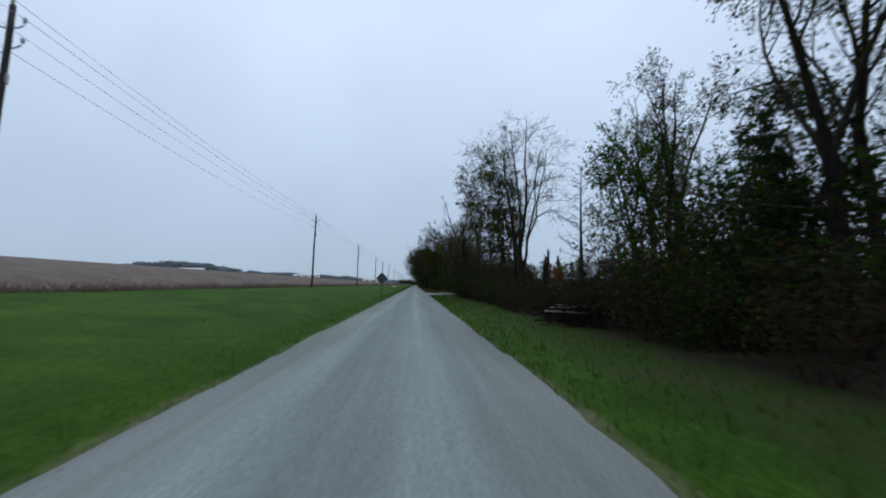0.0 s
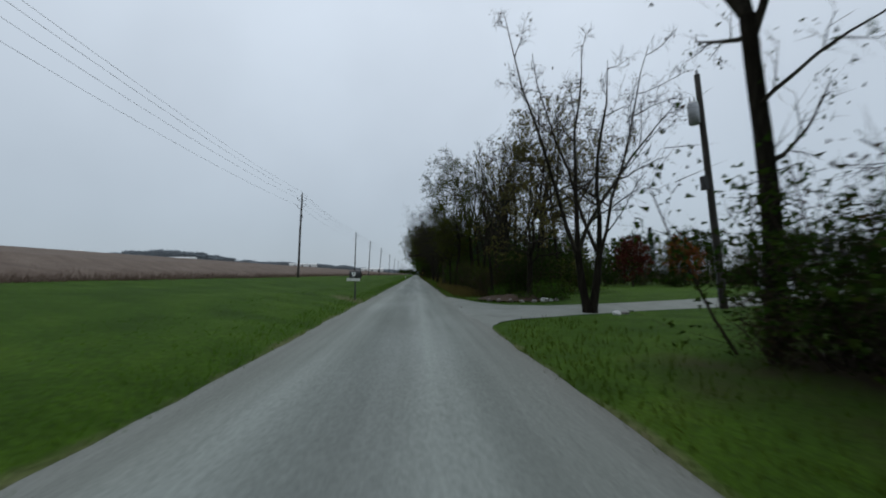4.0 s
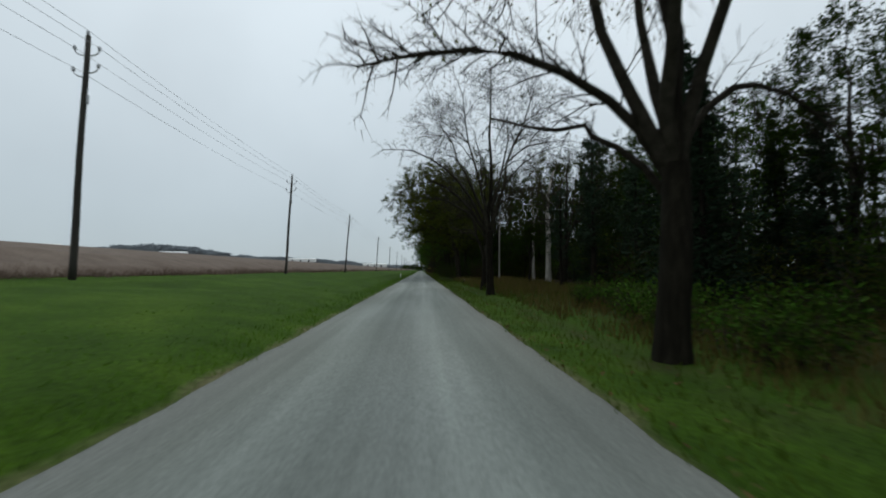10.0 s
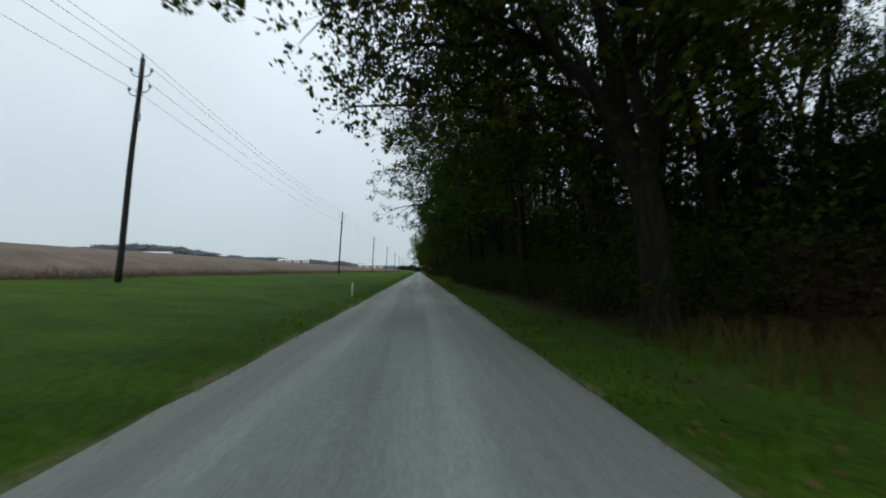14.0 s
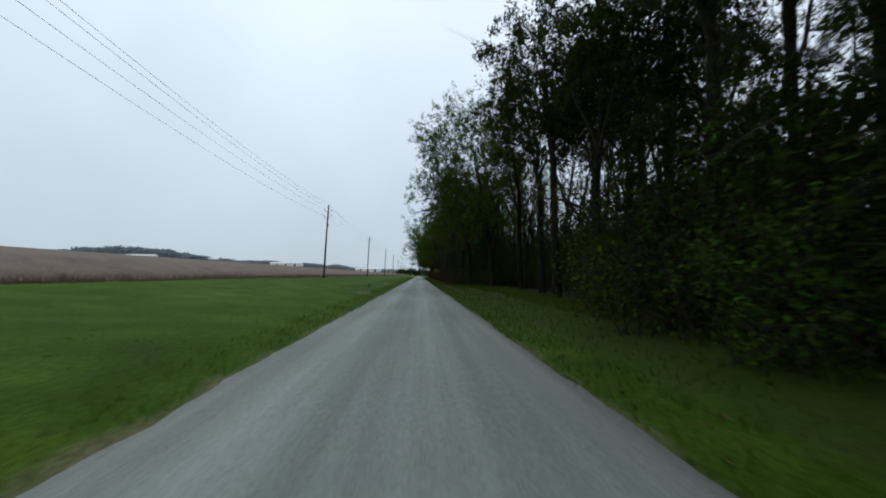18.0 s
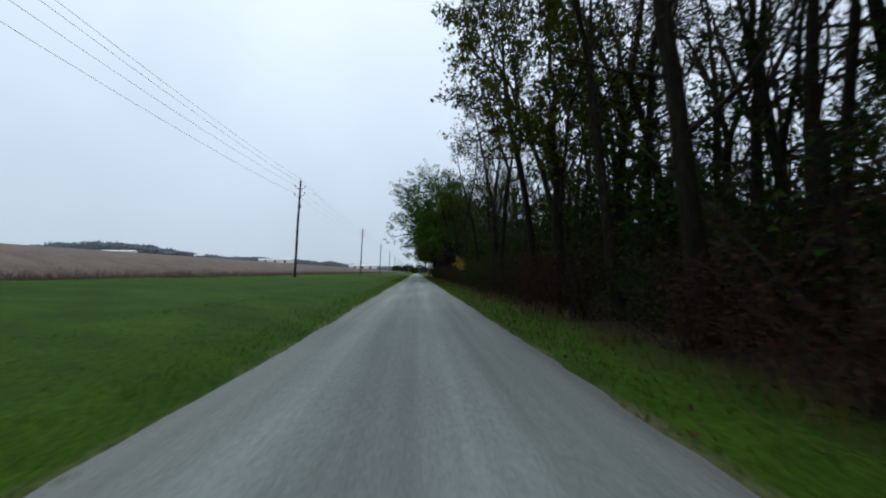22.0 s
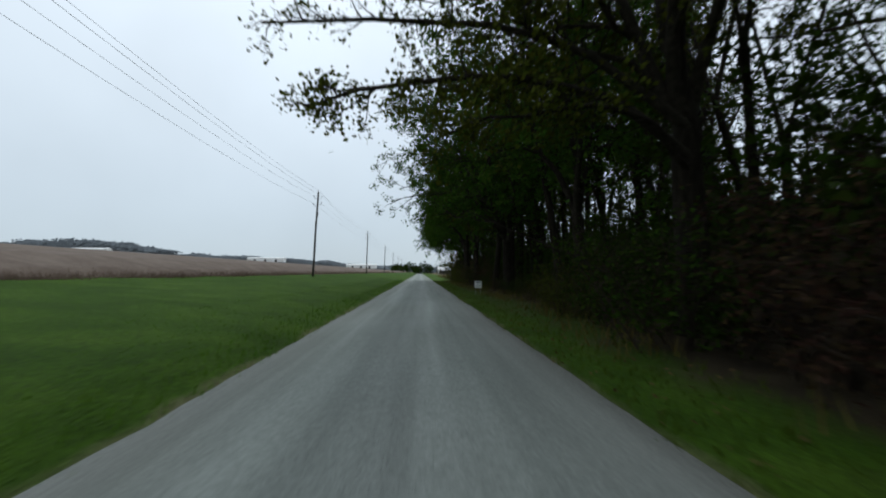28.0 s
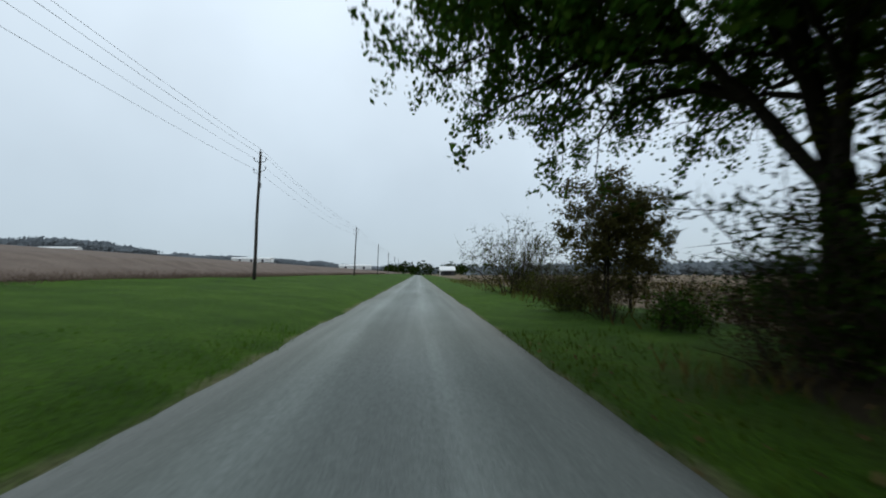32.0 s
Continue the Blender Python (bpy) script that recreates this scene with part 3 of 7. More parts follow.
def grow(seed, h, r0=0.2, base=0.35, spread=0.3, leaders=4, limbs=6, branches=6, twigs=5, leaf_n=5, leaf_s=0.2, lift=0.6, side=(0, 0), low=0, tilt=30, crooked=0.03, fine=2, stems=1, width=0.007, clump=0.5):
    """A broadleaf tree: a trunk that divides into rising leaders, limbs, branches and twigs, with leaves in clumps at the twigs.
    side: how it reaches out towards the light; low: limbs that leave the trunk below the fork."""
    rng = np.random.default_rng(seed)
    trunk, wood, crown = Geo(), Geo(), Geo()
    bias = np.array([side[0], side[1], 0.0])

    def limb(p, d, length, r):
        lp = curve(rng, p, d, length, 5, lift * 0.7, 0.13)
        wood.tube(lp, max(0.014, r) * np.linspace(1, 0.25, 6), 4)
        for b in range(branches):
            fb = 0.18 + 0.82 * (b + rng.uniform(0, 0.9)) / branches
            p2, d2 = along(lp, fb)
            d2 = turned(rng, d2, 25, 65) + np.array([0, 0, 0.15])
            bl = length * rng.uniform(0.28, 0.5) * (1.1 - 0.45 * fb)
            bp = curve(rng, p2, d2, bl, 2, 0.15, 0.2)
            wood.tube(bp, max(0.009, r * 0.32) * np.array([1, 0.65, 0.3]), 3)
            starts, ends = [], []
            for w in range(twigs):
                p3, d3 = along(bp, 0.15 + 0.85 * (w + rng.uniform(0, 0.9)) / twigs)
                d3 = turned(rng, d3, 20, 65)
                tl = bl * rng.uniform(0.35, 0.65) + 0.18
                e = p3 + d3 * tl
                starts.append(p3)
                ends.append(e)
                for _ in range(fine):
                    s = p3 + (e - p3) * rng.uniform(0.15, 0.85)
                    starts.append(s)
                    ends.append(s + turned(rng, d3, 20, 60) * tl * rng.uniform(0.4, 0.8))
                k = rng.poisson(leaf_n)
                if k:
                    t = rng.uniform(0.3, 1.15, (k, 1))
                    crown.leaves(p3 + (e - p3) * t + rng.normal(size=(k, 3)) * max(0.12, clump * leaf_s * 1.4), leaf_s, rng)
            slivers(wood, starts, ends, np.full(len(starts), width), rng)

    for s in range(stems):
        out = np.array([math.cos(2.4 * s + seed), math.sin(2.4 * s + seed), 0]) * (0.17 if stems > 1 else 0)
        top_h = h * base
        tp = curve(rng, out * 1.7 * r0 + np.array([0, 0, -0.15]), np.array([0, 0, 1.0]) + out, top_h, 6, 0.1, crooked)
        taper = np.array([1.5, 1.08, 1, 0.95, 0.9, 0.85, 0.8]) * r0 * (0.78 if stems > 1 else 1)
        trunk.tube(tp, taper, 10)
        for i in range(leaders):
            f0 = 1.0 if i == 0 else rng.uniform(0.8, 1.0)
            p, _ = along(tp, f0)
            az = 2.4 * i + rng.uniform(-0.4, 0.4) + seed * 1.3
            a = radians(tilt * (0.35 if i == 0 else rng.uniform(0.8, 1.25)))
            d = np.array([math.cos(az) * math.sin(a), math.sin(az) * math.sin(a), math.cos(a)]) + bias * 0.35
            ll = (h - top_h * f0) * (1.06 if i == 0 else rng.uniform(0.8, 1.02)) / max(0.75, math.cos(a * 0.6))
            lp = curve(rng, p, d, ll, 7, lift * 0.45, 0.06 + crooked)
            lr = r0 * (0.66 if i == 0 else rng.uniform(0.42, 0.58)) * (0.78 if stems > 1 else 1) * np.linspace(1, 0.12, 8)
            (trunk if i == 0 else wood).tube(lp, lr, 8 if i == 0 else 6)
            for j in range(limbs):
                f = 0.1 + 0.88 * (j + rng.uniform(0, 0.8)) / limbs
                q, run = along(lp, f)
                away = unit(np.array([q[0] - tp[-1][0] + 0.3 * rng.normal(), q[1] - tp[-1][1] + 0.3 * rng.normal(), 0.05]))
                dd = unit(turned(rng, run, 35, 70) + away * 0.55 + bias * (1 - 0.6 * f))
                limb(q, dd, spread * h * (1.05 - 0.6 * f) * rng.uniform(0.7, 1.15), lr[0] * 0.5 * (1 - 0.6 * f))
        for j in range(low):
            q, _ = along(tp, rng.uniform(0.5, 0.97))
            az = rng.uniform(0, 6.283)
            limb(q, unit(np.array([math.cos(az), math.sin(az), 0.3]) + bias * 1.6), spread * h * rng.uniform(0.85, 1.25), r0 * 0.34)
    return trunk.arrays(), wood.arrays(), crown.arrays()


def bend(a, ctrl, b, n, rng, jitter):
    """A curved way from a to b, drawn towards ctrl, with a little jitter."""
    t = np.linspace(0, 1, n + 1)[:, None]
    p = (1 - t) ** 2 * a + 2 * t * (1 - t) * ctrl + t ** 2 * b
    p[1:-1] += rng.normal(size=(n - 1, 3)) * jitter
    return p


def dome(seed, h, r0, base, c, radii, limbs=36, branches=6, twigs=5, leaf_n=7, leaf_s=0.24, leaders=4, fine=1, shell=0.4, width=0.007, reach=0.26, bottom=-0.8, inner=0, near=False):
    """A broad tree whose crown fills a rounded space: c is the middle of the crown from the foot, radii its half sizes."""
    rng = np.random.default_rng(seed)
    trunk, wood, crown = Geo(), Geo(), Geo()
    c, radii = np.array(c, float), np.array(radii, float)
    fork = h * base
    tp = curve(rng, (0, 0, -0.15), (0, 0, 1.0), fork + 0.15, 6, 0.1, 0.025)
    trunk.tube(tp, r0 * np.array([1.35, 1.08, 1, 0.96, 0.92, 0.88, 0.85]), 10)
    bones = [(tp[k], np.array([0, 0, 1.0]), r0 * 0.5) for k in (4, 5, 6)]
    for i in range(leaders):
        az = 2 * math.pi * i / max(1, leaders - 1) + rng.uniform(-0.4, 0.4) + seed
        out = 0.12 if i == 0 else rng.uniform(0.42, 0.62)
        end = c + radii * np.array([math.cos(az) * out, math.sin(az) * out, 0.8 if i == 0 else rng.uniform(0.25, 0.62)])
        start = tp[-1] if i == 0 else along(tp, rng.uniform(0.82, 1.0))[0]
        dist = np.linalg.norm(end - start)
        lp = bend(start, start + np.array([(end - start)[0] * 0.35, (end - start)[1] * 0.35, dist * 0.42]), end, 8, rng, 0.035 * dist ** 0.5)
        lr = r0 * (0.68 if i == 0 else rng.uniform(0.42, 0.56)) * np.linspace(1, 0.14, 9)
        (trunk if i == 0 else wood).tube(lp, lr, 8 if i == 0 else 6)
        bones += [(lp[k], unit(lp[k] - lp[k - 1]), lr[k]) for k in range(1, 9)]
    places = np.array([b[0] for b in bones])
    for i in range(limbs):
        z = 1 - (i + 0.5) * (1 - bottom) / limbs
        az = 2.39996 * i + rng.uniform(-0.25, 0.25)
        d = np.array([math.cos(az) * math.sqrt(1 - z * z), math.sin(az) * math.sqrt(1 - z * z), z])
        end = c + radii * d * rng.uniform(shell, 1.0) ** 0.5 * rng.uniform(0.86, 1.04)
        gap = np.linalg.norm(places - end, axis=1) + np.maximum(0, places[:, 2] - end[2] + 0.2 * np.linalg.norm((places - end)[:, :2], axis=1)) * 0.8
        k = int(np.argmin(gap))
        start, run, r = bones[k]
        dist = np.linalg.norm(end - start)
        lp = bend(start, start + (run * 0.5 + unit(end - start) * 0.6 + np.array([0, 0, 0.12])) * dist * 0.5, end, 5, rng, 0.05 * dist ** 0.5)
        lr = min(r * 0.75, 0.018 + 0.02 * dist) * np.linspace(1, 0.22, 6)
        wood.tube(lp, lr, 4)
        if inner:
            f = rng.uniform(0.25, 0.95, (inner, 1)) * 4.99
            k5 = f.astype(int)[:, 0]
            crown.leaves(lp[k5] + (lp[k5 + 1] - lp[k5]) * (f - k5[:, None]) + rng.normal(size=(inner, 3)) * 0.42, 0.21, rng, 0.5, 0.42)
        size = reach * float(np.mean(radii))
        for b in range(branches):
            f = 0.22 + 0.78 * (b + rng.uniform(0, 0.9)) / branches
            p2, d2 = along(lp, f)
            bl = size * rng.uniform(0.6, 1.25) * (1.15 - 0.35 * f)
            full = 0.25 if rng.uniform() < 0.3 else 1.25
            bp = curve(rng, p2, turned(rng, d2, 25, 70) + np.array([0, 0, 0.12]), bl, 2, 0.12, 0.2)
            wood.tube(bp, max(0.009, lr[0] * 0.34) * np.array([1, 0.65, 0.3]), 3)
            starts, ends = [], []
            for w in range(twigs):
                p3, d3 = along(bp, 0.15 + 0.85 * (w + rng.uniform(0, 0.9)) / twigs)
                d3 = turned(rng, d3, 20, 65)
                tl = bl * rng.uniform(0.3, 0.6) + 0.15
                e = p3 + d3 * tl
                starts.append(p3)
                ends.append(e)
                for _ in range(fine):
                    s = p3 + (e - p3) * rng.uniform(0.15, 0.85)
                    starts.append(s)
                    ends.append(s + turned(rng, d3, 20, 60) * tl * rng.uniform(0.4, 0.8))
                n = rng.poisson(leaf_n * full)
                if n:
                    t = rng.uniform(0.55, 1.1, (n, 1))
                    crown.leaves(p3 + (e - p3) * t + rng.normal(size=(n, 3)) * max(0.11, 0.62 * leaf_s), leaf_s, rng, 0.5, 0.4, full=near)
            slivers(wood, starts, ends, np.full(len(starts), width), rng)
    return trunk.arrays(), wood.arrays(), crown.arrays()


def conifer(seed, h, r0, width, base=0.08, gap=0.42, pine=False):
    """A spruce with drooping boughs, or a pine with open, upturned plumes."""
    rng = np.random.default_rng(seed)
    trunk, wood, crown = Geo(), Geo(), Geo()
    tp = curve(rng, (0, 0, -0.15), (0, 0, 1), h, 8, 0.3, 0.012)
    trunk.tube(tp, r0 * np.linspace(1.1, 0.1, 9), 8)
    z = h * base
    while z < h * 0.98:
        g = (z / h - base) / (1 - base)
        reach = width * ((1 - g) ** 0.75 if not pine else (0.45 + 1.1 * g * (1 - g) + 0.25 * rng.uniform()) * (1.15 - g))
        for b in range(5 if pine else 7):
            az = rng.uniform(0, 6.283)
            el = 0.35 + 0.5 * g if pine else -0.15 + 0.6 * g
            lp = curve(rng, (tp[int(g * 7)][0], tp[int(g * 7)][1], z + rng.uniform(-0.15, 0.15)), (math.cos(az), math.sin(az), el), max(0.2, reach * rng.uniform(0.65, 1.1)), 4, 0.5 if pine else 0.25, 0.07)
            wood.tube(lp, np.linspace(max(0.012, r0 * 0.2 * (1 - g)), 0.006, 5), 4)
            n = int((46 if pine else 34) * (0.35 + reach / width))
            f = rng.uniform(0.35 if pine else 0.08, 1.05, n) * 3.99
            k = np.clip(f.astype(int), 0, 3)
            c = lp[k] + (lp[k + 1] - lp[k]) * (f - k)[:, None] + rng.normal(size=(n, 3)) * (0.17 if pine else 0.14) * (0.5 + reach / width)
            crown.leaves(c, 0.3 if pine else 0.26, rng, 0.6, 0.17, 0.35)
        z += gap * rng.uniform(0.8, 1.2) * (1.9 if pine else 1)
    return trunk.arrays(), wood.arrays(), crown.arrays()


def bush(seed, h, width, stems=14, leaf_n=9, leaf_s=0.15, bare=False):
    """A thicket: many stems from the ground, branching, with small leaves."""
    rng = np.random.default_rng(seed)
    wood, crown = Geo(), Geo()
    for i in range(stems):
        az, tilt = rng.uniform(0, 6.283), rng.uniform(0.1, 0.9)
        p = np.array([rng.normal() * width * 0.16, rng.normal() * width * 0.16, -0.1])
        sp = curve(rng, p, (math.cos(az) * tilt, math.sin(az) * tilt, 1), h * rng.uniform(0.65, 1.08), 4, -0.15, 0.13)
        wood.tube(sp, np.linspace(0.03, 0.009, 5), 3)
        starts, ends = [], []
        for b in range(9):
            p2, d2 = along(sp, 0.1 + 0.9 * (b + rng.uniform()) / 9)
            bl = width * rng.uniform(0.2, 0.42)
            e = p2 + turned(rng, d2, 35, 85) * bl
            starts.append(p2)
            ends.append(e)
            for w in range(6 if bare else 3):
                s = p2 + (e - p2) * rng.uniform(0.2, 0.9)
                starts.append(s)
                ends.append(s + turned(rng, unit(e - p2), 20, 70) * bl * rng.uniform(0.4, 0.9))
            k = rng.poisson(leaf_n)
            if k:
                t = rng.uniform(0.1, 1.15, (k, 1))
                crown.leaves(p2 + (e - p2) * t + rng.normal(size=(k, 3)) * 0.15, leaf_s, rng)
        slivers(wood, starts, ends, np.full(len(starts), 0.008), rng)
    return None, wood.arrays(), crown.arrays()


def sweep(wood, pts, r, rng, twigs=26, reach=0.9, crown=None, leaf_n=0):
    """A long bare limb along the given bends, with drooping side twigs."""
    p = np.array(pts, float)
    t = np.linspace(0, 1, 9)
    k = np.linspace(0, 1, len(p))
    line = np.stack([np.interp(t, k, p[:, a]) for a in range(3)], 1)
    line[1:-1] = (line[:-2] + 2 * line[1:-1] + line[2:]) / 4 + rng.normal(size=(7, 3)) * 0.05
    wood.tube(line, r * np.linspace(1, 0.22, 9), 6)
    for j in range(twigs):
        f = 0.2 + 0.8 * (j + rng.uniform(0, 0.9)) / twigs
        q, d = along(line, f)
        length = reach * rng.uniform(0.5, 1.3) * (1.15 - 0.5 * f)
        b = curve(rng, q, turned(rng, d, 25, 75) + np.array([0, 0, 0.1]), length, 3, -0.25, 0.16)
        wood.tube(b, max(0.01, r * 0.2) * np.array([1, 0.75, 0.5, 0.25]), 3)
        starts, ends = [], []
        for w in range(9):
            s0, d0 = along(b, rng.uniform(0.15, 1))
            e0 = s0 + turned(rng, d0, 15, 60) * length * rng.uniform(0.25, 0.5)
            starts += [s0, s0 + (e0 - s0) * 0.5]
            ends += [e0, s0 + (e0 - s0) * 0.5 + turned(rng, d0, 25, 70) * length * 0.22]
        slivers(wood, starts, ends, np.full(len(starts), 0.007), rng)
        if crown and f > 0.35:
            c = np.repeat(np.array(ends), leaf_n, 0)
            crown.leaves(c + rng.normal(size=c.shape) * 0.11, 0.11, rng, 0.5, 0.4, full=True)


def spreading_walnut(seed):
    """A bare tree with a short thick trunk and long level limbs towards the lane."""
    trunk, wood, crown = dome(seed, 11, 0.3, 0.27, (-1.0, 0, 7.0), (5.6, 5.4, 4.5), 50, 7, 6, 0, 0.15, 5, 3, 0.3, reach=0.3)
    g, rng = Geo(), np.random.default_rng(seed)
    g.add(*wood)
    sweep(g, [(0, 0, 2.8), (-1.3, 0, 3.8), (-3.2, 0.1, 4.05), (-5.4, 0, 4.0)], 0.09, rng, 30, 1.0)
    sweep(g, [(0, 0, 2.9), (-1.2, -0.8, 4.3), (-3.0, -1.4, 5.1), (-5.0, -1.8, 5.3)], 0.09, rng, 30, 1.1)
    sweep(g, [(0, 0, 2.9), (1.2, -0.3, 4.2), (2.9, -0.5, 5.0), (4.4, -0.6, 5.4)], 0.08, rng, 24, 1.0)
    return trunk, g.arrays(), crown


def oak_with_boughs(seed):
    """A broad oak with a long leafy bough and a bare one that reach right across the lane."""
    trunk, wood, crown = dome(seed, 16, 0.36, 0.3, (-1.4, 0, 10.4), (6.0, 5.8, 5.8), 52, 7, 5, 15, 0.128, 5, fine=0, inner=30, near=True)
    g, c, rng = Geo(), Geo(), np.random.default_rng(seed)
    g.add(*wood)
    c.add(*crown)
    sweep(g, [(0, 0, 3.9), (-2.4, -0.3, 5.5), (-5.4, -0.3, 5.6), (-8.4, 0, 4.9)], 0.13, rng, 40, 1.25, c, 4)
    sweep(g, [(0, 0, 4.6), (-2.8, 0.2, 6.8), (-6.2, 0.2, 7.1), (-9.4, 0, 6.7)], 0.12, rng, 34, 1.2, c, 1)
    sweep(g, [(0, 0, 3.6), (-1.6, -0.8, 4.7), (-3.6, -1.2, 4.5), (-5.6, -1.2, 3.9)], 0.08, rng, 26, 1.0, c, 4)
    return trunk, g.arrays(), c.arrays()


def walnut_with_arch(seed):
    """A spreading bare tree with long limbs that arch low over the lane."""
    trunk, wood, crown = dome(seed, 13, 0.25, 0.24, (-0.6, 0, 8.6), (5.0, 5.0, 4.9), 50, 7, 6, 1.4, 0.1, 5, 3, 0.25, reach=0.28, bottom=-0.55)
    g, rng = Geo(), np.random.default_rng(seed)
    g.add(*wood)
    sweep(g, [(0, 0, 3.0), (-0.9, 0.1, 4.3), (-2.4, 0.1, 5.0), (-3.8, 0, 4.95), (-4.9, -0.2, 4.5)], 0.1, rng, 44, 1.25)
    sweep(g, [(0, 0.1, 2.7), (-0.8, 0.4, 3.7), (-1.7, 0.6, 3.95), (-2.7, 0.7, 4.1)], 0.07, rng, 18, 0.7)
    sweep(g, [(0.1, 0, 2.9), (1.0, 0.5, 4.4), (2.4, 0.9, 5.0), (3.8, 1.2, 4.6), (5.0, 1.4, 3.6)], 0.085, rng, 32, 1.1)
    return trunk, g.arrays(), crown


def walnut_vase(seed):
    """A bare tree whose limbs rise like a vase from low on the trunk and arch over at the ends."""
    trunk, wood, crown = dome(seed, 13, 0.2, 0.27, (-0.5, 0, 8.6), (5.2, 5.0, 4.6), 46, 7, 6, 0.4, 0.1, 6, 3, 0.25, reach=0.26, bottom=-0.35)
    g, rng = Geo(), np.random.default_rng(seed)
    g.add(*wood)
    sweep(g, [(0, 0, 2.9), (-0.9, 0, 4.6), (-2.4, 0.1, 6.1), (-4.0, 0, 6.3), (-5.7, -0.2, 4.7)], 0.09, rng, 34, 1.2)
    sweep(g, [(0, 0, 3.2), (-1.0, 0.3, 5.4), (-2.4, 0.6, 7.3), (-4.2, 0.7, 8.2), (-6.0, 0.6, 8.1)], 0.085, rng, 32, 1.2)
    sweep(g, [(0, 0, 2.7), (-1.1, -0.6, 4.2), (-2.6, -1.0, 5.2), (-4.2, -1.2, 5.0)], 0.07, rng, 26, 1.0)
    sweep(g, [(0, 0, 3.4), (0.6, 0.1, 5.2), (1.8, 0.2, 5.9), (3.3, 0.1, 6.1)], 0.07, rng, 26, 1.0)
    sweep(g, [(0, 0, 3.6), (0.7, -0.2, 6.0), (2.0, -0.3, 7.6), (3.9, -0.4, 8.2)], 0.08, rng, 28, 1.1)
    return trunk, g.arrays(), crown


def spire(seed, h, r0, width):
    """A dead or leafless conifer: a straight stem with whorls of level limbs and fine twigs."""
    rng = np.random.default_rng(seed)
    trunk, wood, crown = Geo(), Geo(), Geo()
    tp = curve(rng, (0, 0, -0.15), (0, 0, 1), h, 8, 0.3, 0.015)
    trunk.tube(tp, r0 * np.linspace(1.15, 0.1, 9), 8)
    for j in range(46):
        f = 0.2 + 0.78 * j / 46
        q, _ = along(tp, f)
        az = rng.uniform(0, 6.283)
        length = width * (1.15 - f) * rng.uniform(0.5, 1.15) + 0.3
        b = curve(rng, q, (math.cos(az), math.sin(az), 0.05 + 0.7 * f), length, 3, 0.2, 0.12)
        wood.tube(b, max(0.012, r0 * 0.22 * (1 - 0.6 * f)) * np.array([1, 0.75, 0.5, 0.25]), 4)
        starts, ends = [], []
        for w in range(14):
            s0, d0 = along(b, rng.uniform(0.2, 1))
            starts.append(s0)
            ends.append(s0 + turned(rng, d0, 20, 65) * length * rng.uniform(0.2, 0.4))
        slivers(wood, starts, ends, np.full(len(starts), 0.008), rng)
        crown.leaves(np.array(ends)[:3] + rng.normal(size=(3, 3)) * 0.08, 0.11, rng)
    return trunk.arrays(), wood.arrays(), crown.arrays()


def snapped(seed, h, r0):
    """A dead trunk snapped off at head height, with a splintered top."""
    rng = np.random.default_rng(seed)
    trunk, wood = Geo(), Geo()
    trunk.tube(curve(rng, (0, 0, -0.1), (0.05, 0, 1), h, 6, 0, 0.03), r0 * np.array([1.3, 1.05, 1, 0.98, 0.95, 0.9, 0.7]), 10, True)
    for k in range(7):
        a = rng.uniform(0, 6.283)
        p = np.array([0.04 * h + math.cos(a) * r0 * 0.55, math.sin(a) * r0 * 0.55, h - 0.35])
        e = rng.uniform(0.3, 0.85)
        wood.tube([p, p + np.array([0.02, 0, e * 0.6]), p + np.array([0.05 * math.cos(a), 0, e])], [r0 * 0.38, r0 * 0.26, 0.01], 5)
    return trunk.arrays(), wood.arrays(), (np.zeros((0, 3)), np.zeros((0, 4), int), np.zeros((0, 3), int))


KINDS, PLACES = {}, {}


def kind(key, name, made, bark, wood_mat, leaf_mat, label, category="tree"):
    KINDS[key] = (name, made, bark, wood_mat, leaf_mat, label, category)
    PLACES[key] = []


def stand(key, x, y, size=1.0, rz=0.0, label="", tilt=0.0, wide=1.0):
    PLACES[key].append((pose(x, y, rough_z(x, y) - 0.03, 0, tilt, 0) @ pose(0, 0, 0, 0, 0, rz) @ Matrix.Diagonal((size * wide, size * wide, size, 1)), label))


THICK = []


def thicket(key, x, y, size, rz):
    """Brush too tangled to count: joined afterwards."""
    THICK.append((key, pose(x, y, rough_z(x, y) - 0.03, 0, 0, rz) @ Matrix.Scale(size, 4)))


def set_thickets():
    top = tagged(holder("thicket"), "tangled brown and dark green brush behind the first shrubs", "brush", kind="stuff")
    for key in sorted({k for k, _ in THICK}):
        wood, crown = Geo(), Geo()
        for k, m in THICK:
            if k == key:
                wood.put(KINDS[key][1][1], m)
                crown.put(KINDS[key][1][2], m)
        piece("branchwork", wood, KINDS[key][3], top, smooth=True)
        piece("foliage", crown, KINDS[key][4], top)


def set_trees(group):
    for key, (name, made, bark, wood_mat, leaf_mat, label, category) in KINDS.items():
        if not PLACES[key]:
            continue
        top = holder(name)
        trunk, wood, crown = made
        if trunk is not None:
            piece("trunk", trunk, bark, top, smooth=True)
        piece("branchwork", wood, wood_mat, top, smooth=True)
        if len(crown[0]):
            piece("crown", crown, leaf_mat, top)
        tagged(top, label, category, group)
        for m, own in PLACES[key][1:]:
            tagged(copy_thing(top, m), own)
        top.matrix_basis = PLACES[key][0][0]
        tagged(top, PLACES[key][0][1])


